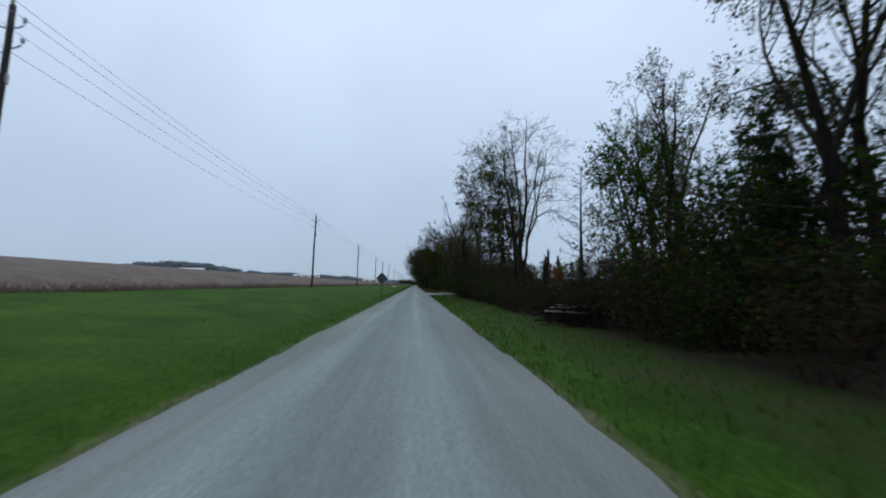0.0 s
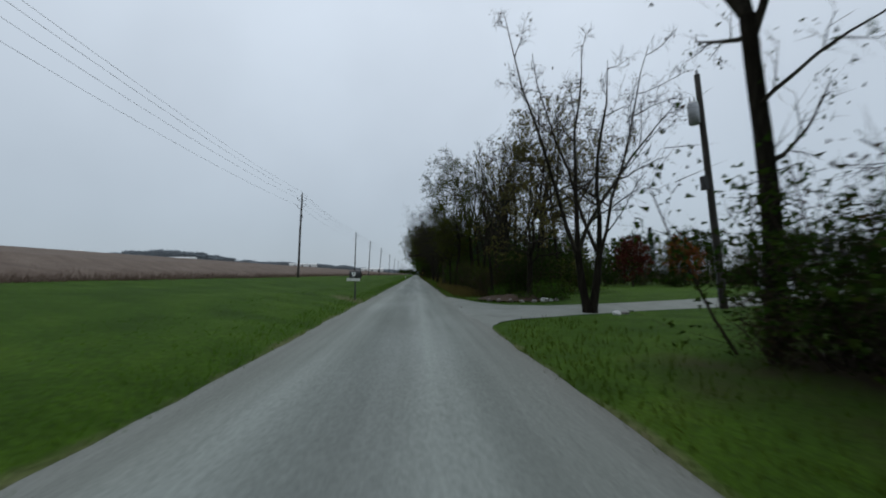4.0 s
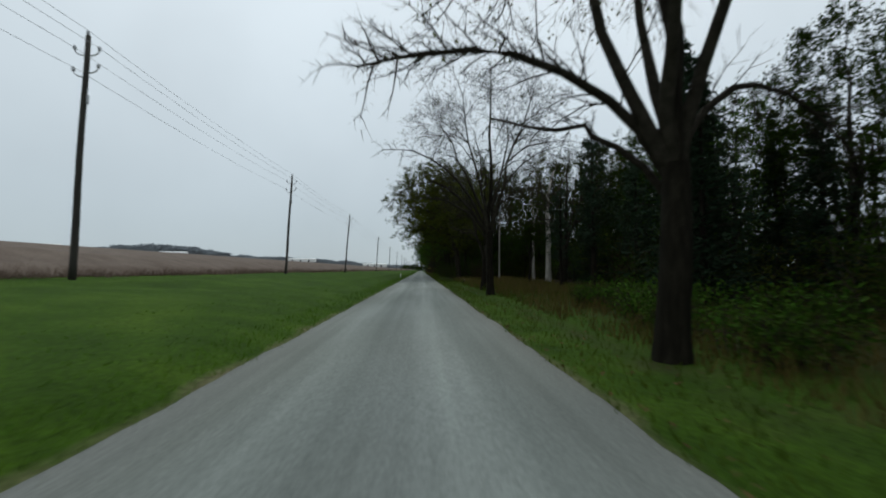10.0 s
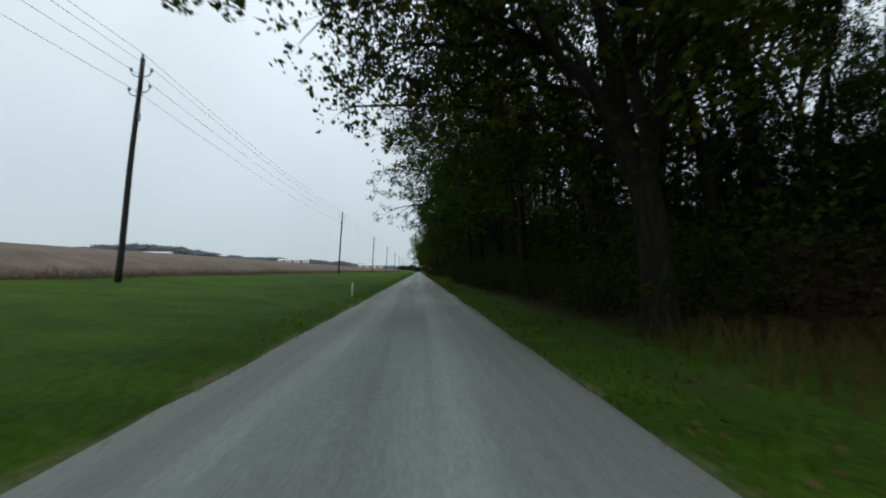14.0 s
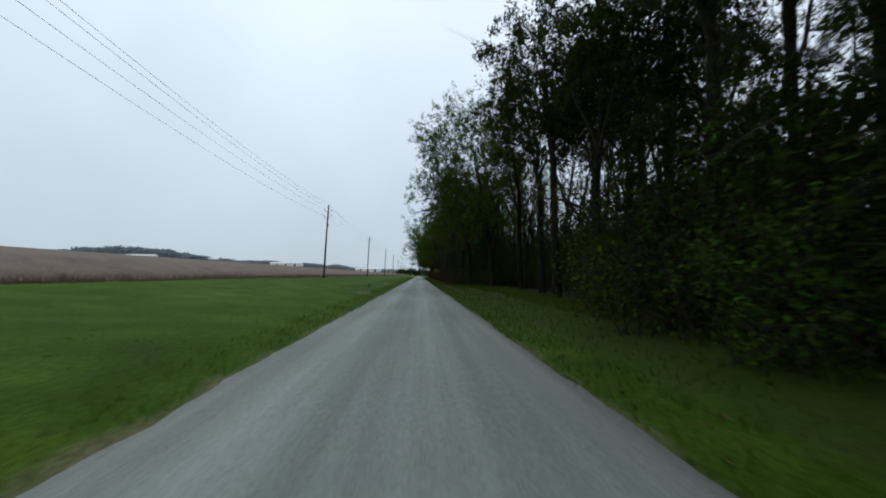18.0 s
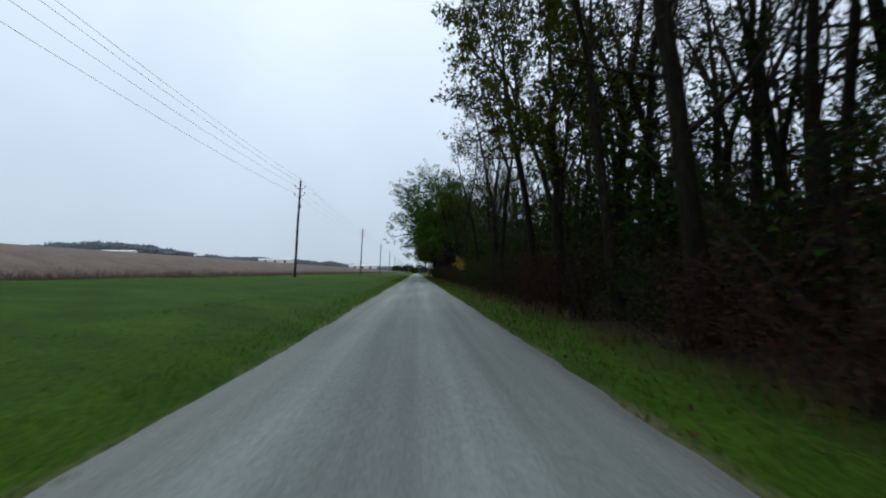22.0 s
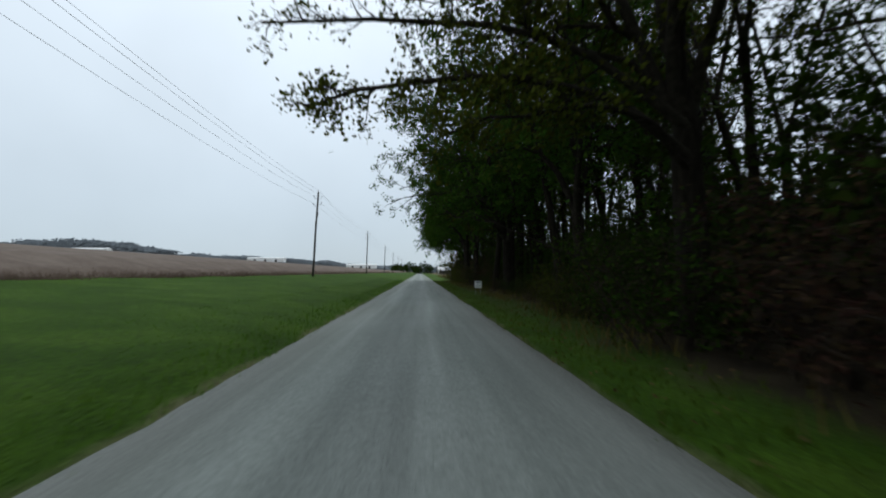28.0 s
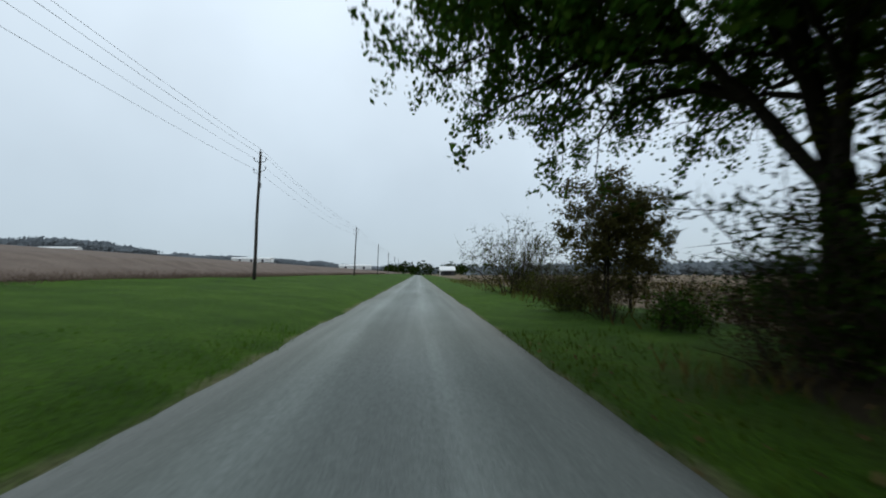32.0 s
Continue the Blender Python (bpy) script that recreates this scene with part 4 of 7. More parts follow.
kind("oak_a", "oak_tree", dome(11, 16, 0.28, 0.24, (-1.0, 0, 9.6), (5.5, 5.4, 6.4), 40, 6, 5, 20, 0.138, fine=0, inner=60), BARK_DARK, TWIG, LEAF_GREEN, "tall oak with dense dark green leaves")
kind("oak_b", "oak_tree", dome(12, 16, 0.26, 0.28, (-0.7, 0, 9.9), (4.9, 5.0, 6.1), 38, 6, 5, 20, 0.138, fine=0, inner=60), BARK_DARK, TWIG, LEAF_OLIVE, "tall oak with olive brown autumn leaves")
kind("oak_c", "oak_tree", dome(13, 16, 0.25, 0.3, (-0.3, 0, 10.1), (4.4, 4.6, 5.9), 36, 6, 5, 17, 0.142, fine=0, inner=50), BARK_DARK, TWIG, LEAF_DARK, "tall broadleaf tree with dark green leaves in the woods")
kind("wide_a", "oak_tree", dome(14, 16, 0.32, 0.22, (-2.2, 0, 9.4), (7.0, 6.6, 7.0), 74, 7, 5, 20, 0.128, 5, fine=0, inner=60, near=True), BARK_DARK, TWIG, LEAF_OLIVE, "broad oak with olive leaves reaching over the lane")
kind("wide_b", "oak_tree", dome(15, 16, 0.31, 0.22, (-2.0, 0, 9.2), (6.8, 6.4, 6.8), 74, 7, 5, 20, 0.128, 5, fine=0, inner=60, near=True), BARK_DARK, TWIG, LEAF_GREEN, "broad oak with green leaves reaching over the lane")
kind("last_oak", "oak_tree", dome(49, 13, 0.27, 0.24, (-2.1, 0.8, 7.3), (5.5, 5.7, 5.1), 118, 8, 6, 22, 0.118, 4, fine=0, shell=0.3, bottom=-0.66, reach=0.26, inner=42, near=True), BARK_DARK, TWIG, LEAF_GREEN, "broad dense green oak reaching over the lane")
kind("thin_a", "maple_tree", grow(21, 14, 0.2, 0.42, 0.2, 3, 7, 5, 5, 6, 0.115, 0.7, (-0.12, 0), low=3, tilt=24), BARK_DARK, TWIG, LEAF_OLIVE, "half-bare slender tree with a few autumn leaves")
kind("thin_b", "maple_tree", grow(22, 14, 0.19, 0.45, 0.19, 3, 7, 5, 5, 4, 0.115, 0.7, (-0.1, 0), low=3, tilt=22), BARK, TWIG, LEAF_BROWN, "half-bare slender tree with sparse brown leaves")
kind("thin_c", "ash_tree", grow(23, 15, 0.2, 0.5, 0.17, 3, 7, 5, 5, 1.2, 0.11, 0.8, low=3, fine=1, tilt=20), BARK_DARK, TWIG, LEAF_DARK, "slender nearly bare tree with a high crown")
kind("slim_a", "ash_tree", grow(31, 17, 0.18, 0.55, 0.16, 3, 6, 5, 5, 8, 0.13, 0.8, low=2, fine=1, tilt=20), BARK_DARK, TWIG, LEAF_DARK, "tall slim forest tree with a high thin crown")
kind("slim_b", "ash_tree", grow(32, 16, 0.15, 0.5, 0.15, 2, 7, 5, 5, 1.2, 0.11, 0.9, low=3, fine=1, tilt=16, crooked=0.05), BARK_DARK, TWIG, LEAF_BROWN, "tall slim bare forest tree with upright limbs")
kind("slim_c", "ash_tree", grow(33, 16, 0.2, 0.45, 0.18, 3, 7, 5, 5, 9, 0.13, 0.7, (-0.1, 0), low=3, fine=1, tilt=24), BARK_DARK, TWIG, LEAF_OLIVE, "tall forest tree with olive leaves and a straight dark trunk")
kind("bare_a", "walnut_tree", spreading_walnut(41), BARK, TWIG, LEAF_BROWN, "wide-spreading bare tree with a thick grey trunk at the lane")
kind("bare_b", "walnut_tree", dome(42, 13, 0.27, 0.24, (-0.6, 0, 8.4), (5.0, 5.0, 4.9), 52, 7, 6, 0.55, 0.1, 5, 3, 0.25, reach=0.28, bottom=-0.7), BARK_DARK, TWIG, LEAF_OLIVE, "large bare tree with curving upswept limbs at the lane")
kind("bare_c", "cottonwood_tree", dome(43, 14.5, 0.2, 0.1, (0, 0, 9.0), (3.7, 3.7, 5.8), 46, 6, 5, 0, 0.15, 6, 2, 0.2, reach=0.26, bottom=-0.6), BARK_DARK, TWIG, LEAF_BROWN, "bare many-stemmed tree with a fan of upright limbs")
kind("bare_d", "maple_tree", grow(44, 11, 0.19, 0.22, 0.22, 3, 7, 6, 5, 0.12, 0.12, 0.6, tilt=20, stems=2, low=0), BARK_DARK, TWIG, LEAF_BROWN, "bare twin-trunked tree beside the driveway")
kind("autumn", "oak_tree", dome(45, 11.5, 0.17, 0.2, (1.3, 0, 6.5), (4.8, 4.2, 5.2), 54, 6, 5, 7.5, 0.125, 3, 1, 0.2, bottom=-0.85), BARK_DARK, TWIG, LEAF_RUST, "young oak with rust and green leaves in a planted bed")
kind("young_oak", "oak_tree", dome(50, 8.5, 0.12, 0.34, (0, 0, 5.7), (2.3, 2.3, 2.9), 30, 5, 5, 7, 0.12, 3, 1, 0.2, reach=0.32), BARK_DARK, TWIG, LEAF_GREEN, "slender young oak with green leaves at the verge")
kind("walnut_arch", "walnut_tree", walnut_with_arch(42), BARK_DARK, TWIG, LEAF_OLIVE, "massive bare tree with a limb arching low over the lane")
kind("walnut_vase", "walnut_tree", walnut_vase(62), BARK_DARK, TWIG, LEAF_OLIVE, "large bare tree with limbs arching out from a low fork")
kind("bare_spire", "dead_tree", spire(58, 9.0, 0.13, 2.3), BARK_DARK, TWIG, LEAF_BROWN, "leafless spire-shaped tree with level limbs in the brush")
kind("broken_trunk", "dead_tree", snapped(59, 2.9, 0.17), BARK_DARK, BARK, LEAF_BROWN, "dark snapped-off dead trunk in the roadside brush")
kind("high_oak", "oak_tree", dome(60, 16, 0.22, 0.5, (-0.5, 0, 12.2), (4.6, 4.4, 4.2), 34, 6, 5, 18, 0.135, fine=0, inner=40), BARK_DARK, TWIG, LEAF_DARK, "tall forest oak with a high green crown and bare trunk")
kind("orange", "maple_tree", dome(61, 5.5, 0.11, 0.08, (0, 0, 2.9), (2.0, 2.0, 2.6), 26, 5, 5, 12, 0.14, 3, 0, 0.2, reach=0.34), BARK, TWIG, LEAF_ORANGE, "small maple with orange-brown leaves on the lawn")
kind("lane_oak", "oak_tree", oak_with_boughs(56), BARK_DARK, TWIG, LEAF_OLIVE, "broad oak with long boughs reaching across the lane")
kind("snag_old", "dead_tree", grow(54, 14, 0.27, 0.66, 0.16, 3, 4, 3, 3, 0, 0.15, 0.5, crooked=0.025, tilt=34, low=2), BARK_PALE, BARK, LEAF_BROWN, "thick dead tree with pale bare wood and broken limbs")
kind("verge_oak", "oak_tree", dome(55, 13.5, 0.13, 0.3, (-0.6, 0, 8.2), (3.0, 3.2, 5.6), 52, 6, 5, 8, 0.115, 4, 1, 0.2, reach=0.32, bottom=-0.85), BARK_DARK, TWIG, LEAF_OLIVE, "tall slender oak with thin olive leaves at the verge")
kind("snag", "dead_tree", grow(46, 13, 0.16, 0.62, 0.1, 2, 4, 2, 2, 0, 0.15, 0.9, crooked=0.04, tilt=16), BARK_PALE, BARK_PALE, LEAF_BROWN, "dead pale barkless tree trunk at the clearing")
kind("sapling", "young_tree", dome(47, 6.5, 0.09, 0.14, (0, 0, 3.8), (2.1, 2.1, 2.7), 22, 5, 5, 4.5, 0.16, 3, 1, 0.2, reach=0.34), BARK, TWIG, LEAF_GREEN, "small green-leaved tree at the edge of the brush")
kind("sapling_olive", "young_tree", dome(57, 6.5, 0.09, 0.14, (0, 0, 3.7), (2.5, 2.5, 2.9), 30, 5, 5, 17, 0.12, 3, 1, 0.2, reach=0.34, bottom=-0.9), BARK, TWIG, LEAF_RUST, "small bushy olive-leaved tree in the tall grass")
kind("red", "red_maple", dome(48, 5.5, 0.11, 0.08, (0, 0, 2.9), (1.9, 1.9, 2.6), 26, 5, 5, 10, 0.17, 3, 0, 0.2, reach=0.34), BARK, TWIG, LEAF_RED, "small tree with deep red leaves on the lawn")
kind("spruce", "spruce_tree", conifer(51, 10.5, 0.16, 2.4), BARK_DARK, TWIG, NEEDLE, "dark green spruce with drooping boughs")
kind("pine", "pine_tree", conifer(52, 10, 0.17, 2.7, 0.28, 0.55, True), BARK_DARK, TWIG, NEEDLE_PINE, "white pine with open plumes of needles")
kind("bush_a", "shrub", bush(61, 3.2, 2.6, 15, 17, 0.105), None, BRUSH, LEAF_DARK, "dense dark green roadside shrub", "shrub")
kind("bush_b", "shrub", bush(62, 3.4, 2.4, 16, 9, 0.1), None, BRUSH, LEAF_BROWN, "brown autumn shrub with thin stems", "shrub")
kind("bush_c", "shrub", bush(63, 2.8, 2.6, 15, 16, 0.105), None, BRUSH, LEAF_OLIVE, "olive green roadside shrub", "shrub")
kind("brush_bare", "shrub", bush(64, 3.6, 2.2, 18, 0.8, 0.12, True), None, BRUSH, LEAF_BROWN, "bare tangled brush at the edge of the woods", "shrub")
kind("bush_d", "shrub", bush(68, 3.0, 2.4, 16, 11, 0.1), None, BRUSH, LEAF_MAROON, "dull maroon autumn shrub", "shrub")
kind("bush_pale", "shrub", bush(69, 3.6, 2.9, 24, 11, 0.11, True), None, BRUSH, LEAF_OLIVE, "round shrub with thin pale stems and few leaves", "shrub")
kind("bush_green", "shrub", bush(70, 3.0, 2.6, 16, 16, 0.11), None, BRUSH, LEAF_GREEN, "leafy bright green roadside shrub", "shrub")
kind("sapling_yellow", "young_tree", dome(65, 3.1, 0.025, 0.4, (0, 0, 2.2), (0.5, 0.5, 0.75), 13, 4, 3, 2.2, 0.08, 3, 0, 0.2), BRUSH, BRUSH, LEAF_YELLOW, "slender sapling with bright yellow leaves at the brush")
kind("bush_round", "shrub", bush(66, 1.3, 1.5, 12, 12, 0.12), None, BRUSH, LEAF_DARK, "low round green bush on the lawn", "shrub")
kind("bush_low", "shrub", bush(67, 1.2, 1.6, 13, 10, 0.1), None, BRUSH, LEAF_GREEN, "low green weedy shrub beside the verge", "shrub")

# trees that stand out along the lane: kind, x, y, size, turn
SINGLE = [
    ("thin_a", 8.6, 7.0, 0.75, 40), ("thin_b", 11.0, 8.5, 0.8, 120), ("young_oak", 8.8, 14.7, 0.9, 0), ("thin_a", 9.3, 15.4, 0.55, 70), ("thin_c", 10.2, 15.7, 0.6, 160), ("thin_b", 10.6, 14.6, 0.75, 250), ("thin_a", 12.6, 17.2, 0.6, 10), ("thin_a", 9.4, 13.4, 0.6, 200), ("oak_c", 11.5, 3.5, 0.8, 20), ("oak_c", 10.8, 10.2, 0.45, 60), ("spruce", 9.2, 9.2, 0.55, 0), ("thin_c", 9.8, -4, 0.8, 20),
    ("bare_spire", 10.9, 24.9, 1.0, 60), ("broken_trunk", 7.6, 22.0, 1.0, 0), ("bare_c", 8.95, 31.8, 1.08, 10, 1.2), ("thin_a", 10.4, 38.6, 1.1, 80), ("verge_oak", 9.4, 44.0, 1.22, 10, 1.1), ("thin_b", 8.0, 46.5, 1.0, 140), ("oak_c", 11.0, 48.0, 0.7, 60), ("thin_c", 7.0, 51.0, 0.85, 100),
    ("bare_d", 6.5, 58.0, 1.0, 20), ("autumn", 6.6, 66.0, 1.0, 0), ("thin_c", 4.7, 66.8, 0.42, 90),
    ("slim_b", 9.5, 74.5, 0.8, 0), ("slim_b", 10.9, 73.0, 0.8, 90), ("slim_b", 11.7, 76.2, 0.85, 180), ("slim_b", 8.6, 77.0, 0.8, 270), ("thin_c", 6.2, 72.5, 0.62, 30), ("thin_c", 7.4, 75.5, 0.75, 140), ("slim_b", 6.2, 78.5, 0.75, 20), ("slim_b", 8.6, 81.5, 0.8, 250), ("verge_oak", 4.4, 85.4, 1.0, 0), ("verge_oak", 4.0, 87.2, 0.6, 140, 1.2), ("thin_a", 6.4, 86.1, 1.0, 30), ("slim_b", 9.2, 84.2, 0.95, 40), ("slim_b", 9.9, 85.2, 0.9, 200), ("slim_b", 8.9, 82.6, 0.9, 310), ("thin_c", 9.8, 86.0, 0.95, 100), ("thin_c", 7.8, 91.0, 0.85, 60), ("thin_b", 10.4, 93.5, 0.9, 10), ("sapling", 5.5, 90.0, 1.0, 50),
    ("bare_a", 4.3, 100.2, 1.0, 15), ("slim_b", 10.4, 102.8, 0.95, 0), ("slim_b", 11.8, 101, 0.9, 130), ("thin_c", 12.3, 101.9, 0.95, 20), ("slim_b", 9.9, 97.6, 1.0, 220), ("thin_c", 12.2, 99.2, 0.95, 70), ("slim_b", 11.3, 96.3, 1.0, 300), ("pine", 10.8, 102.5, 0.75, 30), ("pine", 10.6, 108.7, 1.0, 0), ("pine", 11.4, 112.5, 0.85, 80), ("walnut_arch", 4.25, 117.1, 1.0, 0), ("spruce", 10.8, 126.0, 1.0, 0), ("spruce", 14.0, 120.0, 0.75, 50), ("spruce", 9.8, 124.0, 0.84, 130), ("spruce", 12.4, 122.4, 0.62, 220), ("spruce", 13.6, 125.2, 0.7, 20), ("oak_c", 13.5, 104.5, 0.55, 0), ("oak_c", 15, 109, 0.6, 80), ("oak_c", 14, 114.5, 0.58, 160), ("oak_a", 15.5, 119, 0.55, 200), ("oak_c", 14, 123, 0.6, 250), ("oak_a", 15, 129, 0.58, 30),
    ("walnut_vase", 4.25, 133.7, 1.04, 0), ("bare_b", 4.7, 139.4, 0.72, 60), ("pine", 11.3, 136.2, 1.04, 150), ("pine", 9.7, 137.6, 0.72, 20), ("pine", 12.9, 133.9, 0.8, 70), ("pine", 14.2, 136.4, 0.9, 220), ("spruce", 12.4, 139.2, 0.7, 40), ("oak_c", 15.5, 133, 0.6, 0), ("oak_a", 17.5, 137, 0.62, 40), ("oak_c", 16, 141, 0.6, 90), ("oak_c", 9.9, 146.5, 0.5, 30), ("snag", 10.5, 163.2, 0.85, 0, 0.6), ("snag", 15.1, 163.4, 0.95, 60), ("snag_old", 14.5, 155.4, 1.0, 0), ("oak_c", 15, 168, 0.5, 0), ("oak_c", 18.4, 167, 0.52, 70), ("oak_c", 20.5, 163.4, 0.5, 140), ("oak_c", 22.6, 161.5, 0.5, 210), ("oak_c", 17, 171, 0.55, 280), ("oak_c", 24.4, 165, 0.52, 30), ("oak_c", 12.2, 171, 0.5, 100), ("slim_c", 9.8, 172.5, 1.05, 30), ("high_oak", 14.0, 173, 1.0, 80), ("slim_c", 17.5, 169, 1.1, 0), ("oak_c", 20.5, 165, 1.05, 160), ("slim_c", 23.5, 163.5, 1.05, 70), ("slim_b", 12, 175, 1.1, 0), ("slim_c", 17, 173, 1.05, 120), ("slim_a", 9.4, 168.6, 1.0, 0), ("slim_c", 26, 167, 1.1, 50), ("oak_c", 22, 153, 1.0, 10), ("slim_a", 12.4, 169.8, 1.1, 20), ("bare_b", 11.8, 143, 0.9, 70),
    ("wide_a", 5.4, 165.5, 1.0, 0, 1.12), ("wide_a", 7.2, 172.0, 1.0, -25), ("thin_a", 6.4, 180.0, 1.15, 15), ("slim_b", 8.4, 182.0, 1.0, 40), ("slim_b", 10.2, 179.5, 1.0, 130), ("slim_b", 7.6, 184.6, 1.05, 210), ("slim_b", 11, 185.5, 1.0, 300), ("wide_b", 6.6, 188.0, 1.0, -15, 1.12), ("slim_b", 8.6, 190.5, 1.0, 80), ("oak_b", 6.2, 195.5, 1.05, -10), ("oak_c", 7.2, 203.0, 1.0, 0), ("bare_a", 6.5, 207.6, 1.15, 10), ("oak_b", 5.9, 200.5, 0.95, 60),
    ("oak_c", 8.4, 209.5, 1.05, 0), ("slim_b", 8.8, 214, 1.05, 20), ("high_oak", 9.4, 219.0, 1.08, -20), ("oak_c", 7.9, 214.8, 0.42, 0), ("oak_c", 7.0, 218.2, 0.38, 120), ("sapling", 8.2, 216.5, 0.95, 0), ("slim_c", 8.6, 226.0, 1.1, 60), ("high_oak", 8.4, 231.0, 1.05, 20), ("high_oak", 10.2, 225.0, 1.0, 140), ("high_oak", 11.5, 232.5, 1.0, 250), ("high_oak", 13.2, 227.5, 1.05, 60), ("high_oak", 14.8, 234.0, 1.0, 310), ("high_oak", 10.8, 214.5, 1.0, 200), ("oak_c", 9.8, 259.0, 0.45, 30), ("oak_c", 12.8, 262.5, 0.42, 280), ("high_oak", 9.2, 236.4, 1.0, 10), ("slim_c", 8.8, 241.0, 1.0, -10), ("wide_b", 7.5, 246.9, 1.16, 0, 0.84),
    ("slim_b", 8.6, 252.0, 1.0, 30), ("slim_b", 10.6, 246.2, 0.9, 0), ("thin_c", 12.2, 250, 0.9, 50), ("slim_b", 13.6, 247.4, 0.85, 100), ("slim_b", 15, 252, 0.9, 150), ("thin_c", 11.6, 254.2, 0.95, 200), ("slim_b", 16, 258, 0.95, 250), ("slim_b", 13, 258.5, 0.9, 300), ("thin_c", 18, 254, 0.85, 10), ("oak_b", 6.6, 257.5, 0.95, 10), ("slim_c", 6.2, 262.0, 1.0, 100), ("slim_b", 8.5, 266.4, 1.0, 20), ("slim_b", 10, 268.2, 0.95, 90), ("slim_b", 9.1, 271.6, 1.05, 150), ("slim_b", 11.5, 270, 1.0, 200), ("slim_b", 12.2, 274, 1.0, 250), ("slim_a", 10.6, 264.2, 1.0, 300), ("slim_c", 9.6, 274.4, 1.0, 30), ("slim_a", 13, 268, 1.05, 60), ("thin_c", 5.6, 266.0, 1.0, 10), ("slim_b", 6.0, 270.0, 1.05, 60), ("oak_b", 5.6, 274.0, 0.92, -15), ("slim_a", 6.3, 279.0, 1.0, 40), ("slim_b", 5.4, 283.5, 1.0, 0), ("thin_a", 6.0, 288.0, 1.05, 15), ("slim_b", 6.9, 293.5, 0.8, 90), ("slim_b", 6.4, 298.0, 1.0, 200), ("slim_b", 7.2, 303.0, 0.8, 30), ("thin_c", 6.5, 308.0, 0.95, 0), ("thin_a", 5.8, 312.5, 1.0, 80),
    ("wide_b", 6.0, 320.5, 1.06, 0, 1.12), ("oak_a", 6.0, 327.0, 1.05, 20, 1.15), ("slim_c", 5.6, 332.0, 1.0, 10), ("oak_b", 6.1, 338.0, 1.05, -20), ("lane_oak", 6.2, 345.3, 1.0, 0), ("slim_a", 7.4, 341.0, 1.0, 70),
    ("oak_a", 6.4, 352.0, 0.95, 0), ("slim_a", 7.0, 356.0, 1.0, 50), ("wide_b", 6.0, 363.0, 0.98, -10), ("slim_c", 6.9, 366.0, 1.0, 40), ("oak_c", 6.6, 371.0, 1.0, 10), ("oak_c", 11.5, 357.5, 1.1, 30), ("oak_c", 12.8, 364, 1.1, 90), ("slim_c", 9.6, 360.5, 1.05, 0), ("slim_a", 11.0, 361.8, 1.0, 200), ("slim_a", 14.5, 360, 1.05, 120), ("slim_c", 9.2, 368, 1.0, 160), ("slim_a", 13, 369, 1.0, 10), ("oak_b", 5.7, 376.5, 0.95, 0), ("oak_a", 5.5, 381.5, 0.98, 10, 1.02), ("oak_a", 5.9, 387.0, 0.95, -10), ("oak_c", 6.6, 391.0, 0.9, 10), ("oak_c", 11.2, 373.5, 1.1, 40), ("slim_c", 10.4, 378.5, 1.05, 80), ("slim_a", 9.2, 384, 1.05, 20), ("last_oak", 6.9, 397.8, 1.0, 0), ("oak_c", 9.6, 389.5, 0.6, 40), ("oak_c", 12.2, 393.5, 0.65, 120), ("oak_c", 10.4, 395.4, 0.48, 200), ("high_oak", 11.2, 387.0, 0.98, 80),
    ("spruce", 44, 94, 0.5, 0), ("oak_c", 48, 98, 0.48, 40), ("oak_a", 53, 99, 0.46, 100), ("oak_c", 58, 102, 0.5, 160), ("oak_c", 40, 97, 0.45, 10), ("oak_b", 36, 99, 0.42, 200), ("oak_c", 63, 106, 0.52, 250), ("spruce", 20.6, 39.0, 0.62, 0), ("spruce", 21.5, 42.0, 0.5, 80), ("pine", 24.0, 41.0, 0.5, 20), ("spruce", 27.0, 44.0, 0.45, 60), ("red", 23.5, 86.0, 1.0, 0), ("orange", 31.0, 88.5, 1.0, 120), ("spruce", 30, 108, 0.8, 0), ("spruce", 40, 110, 0.9, 60), ("oak_c", 19, 100, 0.5, 0), ("oak_c", 25, 106, 0.5, 40), ("oak_a", 30, 101, 0.42, 0), ("oak_c", 35, 106, 0.5, 100), ("oak_c", 41, 104, 0.45, 10), ("oak_c", 48, 112, 0.6, 50), ("oak_c", 57, 118, 0.6, 90), ("spruce", 68, 92, 0.9, 10), ("spruce", 70, 84, 0.8, 10),
]
lean = np.random.default_rng(8)
for key, x, y, size, rz, *wide in SINGLE:
    slender = key[:4] in ("slim", "thin")
    stand(key, x, y, size, rz, tilt=-float(lean.uniform(1.0, 5.5)) if slender else 0.0, wide=wide[0] if wide else 1.0)

rng = np.random.default_rng(77)


def zone_kinds(y):
    if y < 56:
        return ["brush_bare", "bush_b", "brush_bare", "bush_a", "bush_b"], 2.3
    if y < 99:
        return ["bush_a", "bush_a", "bush_c", "bush_b"], 2.3
    if y < 130:
        return ["bush_a", "bush_a", "bush_c"], 2.6
    if y < 164:
        return ["bush_c", "bush_b", "bush_a"], 3.2
    if y < 262:
        return ["bush_a", "bush_c", "bush_b", "bush_a"], 2.6
    if y < 318:
        return ["brush_bare", "bush_b", "bush_d", "bush_a", "bush_d"], 2.3
    if y < 345:
        return ["bush_d", "bush_d", "bush_b", "bush_a"], 2.4
    return ["bush_a", "bush_a", "bush_b", "bush_c"], 2.4


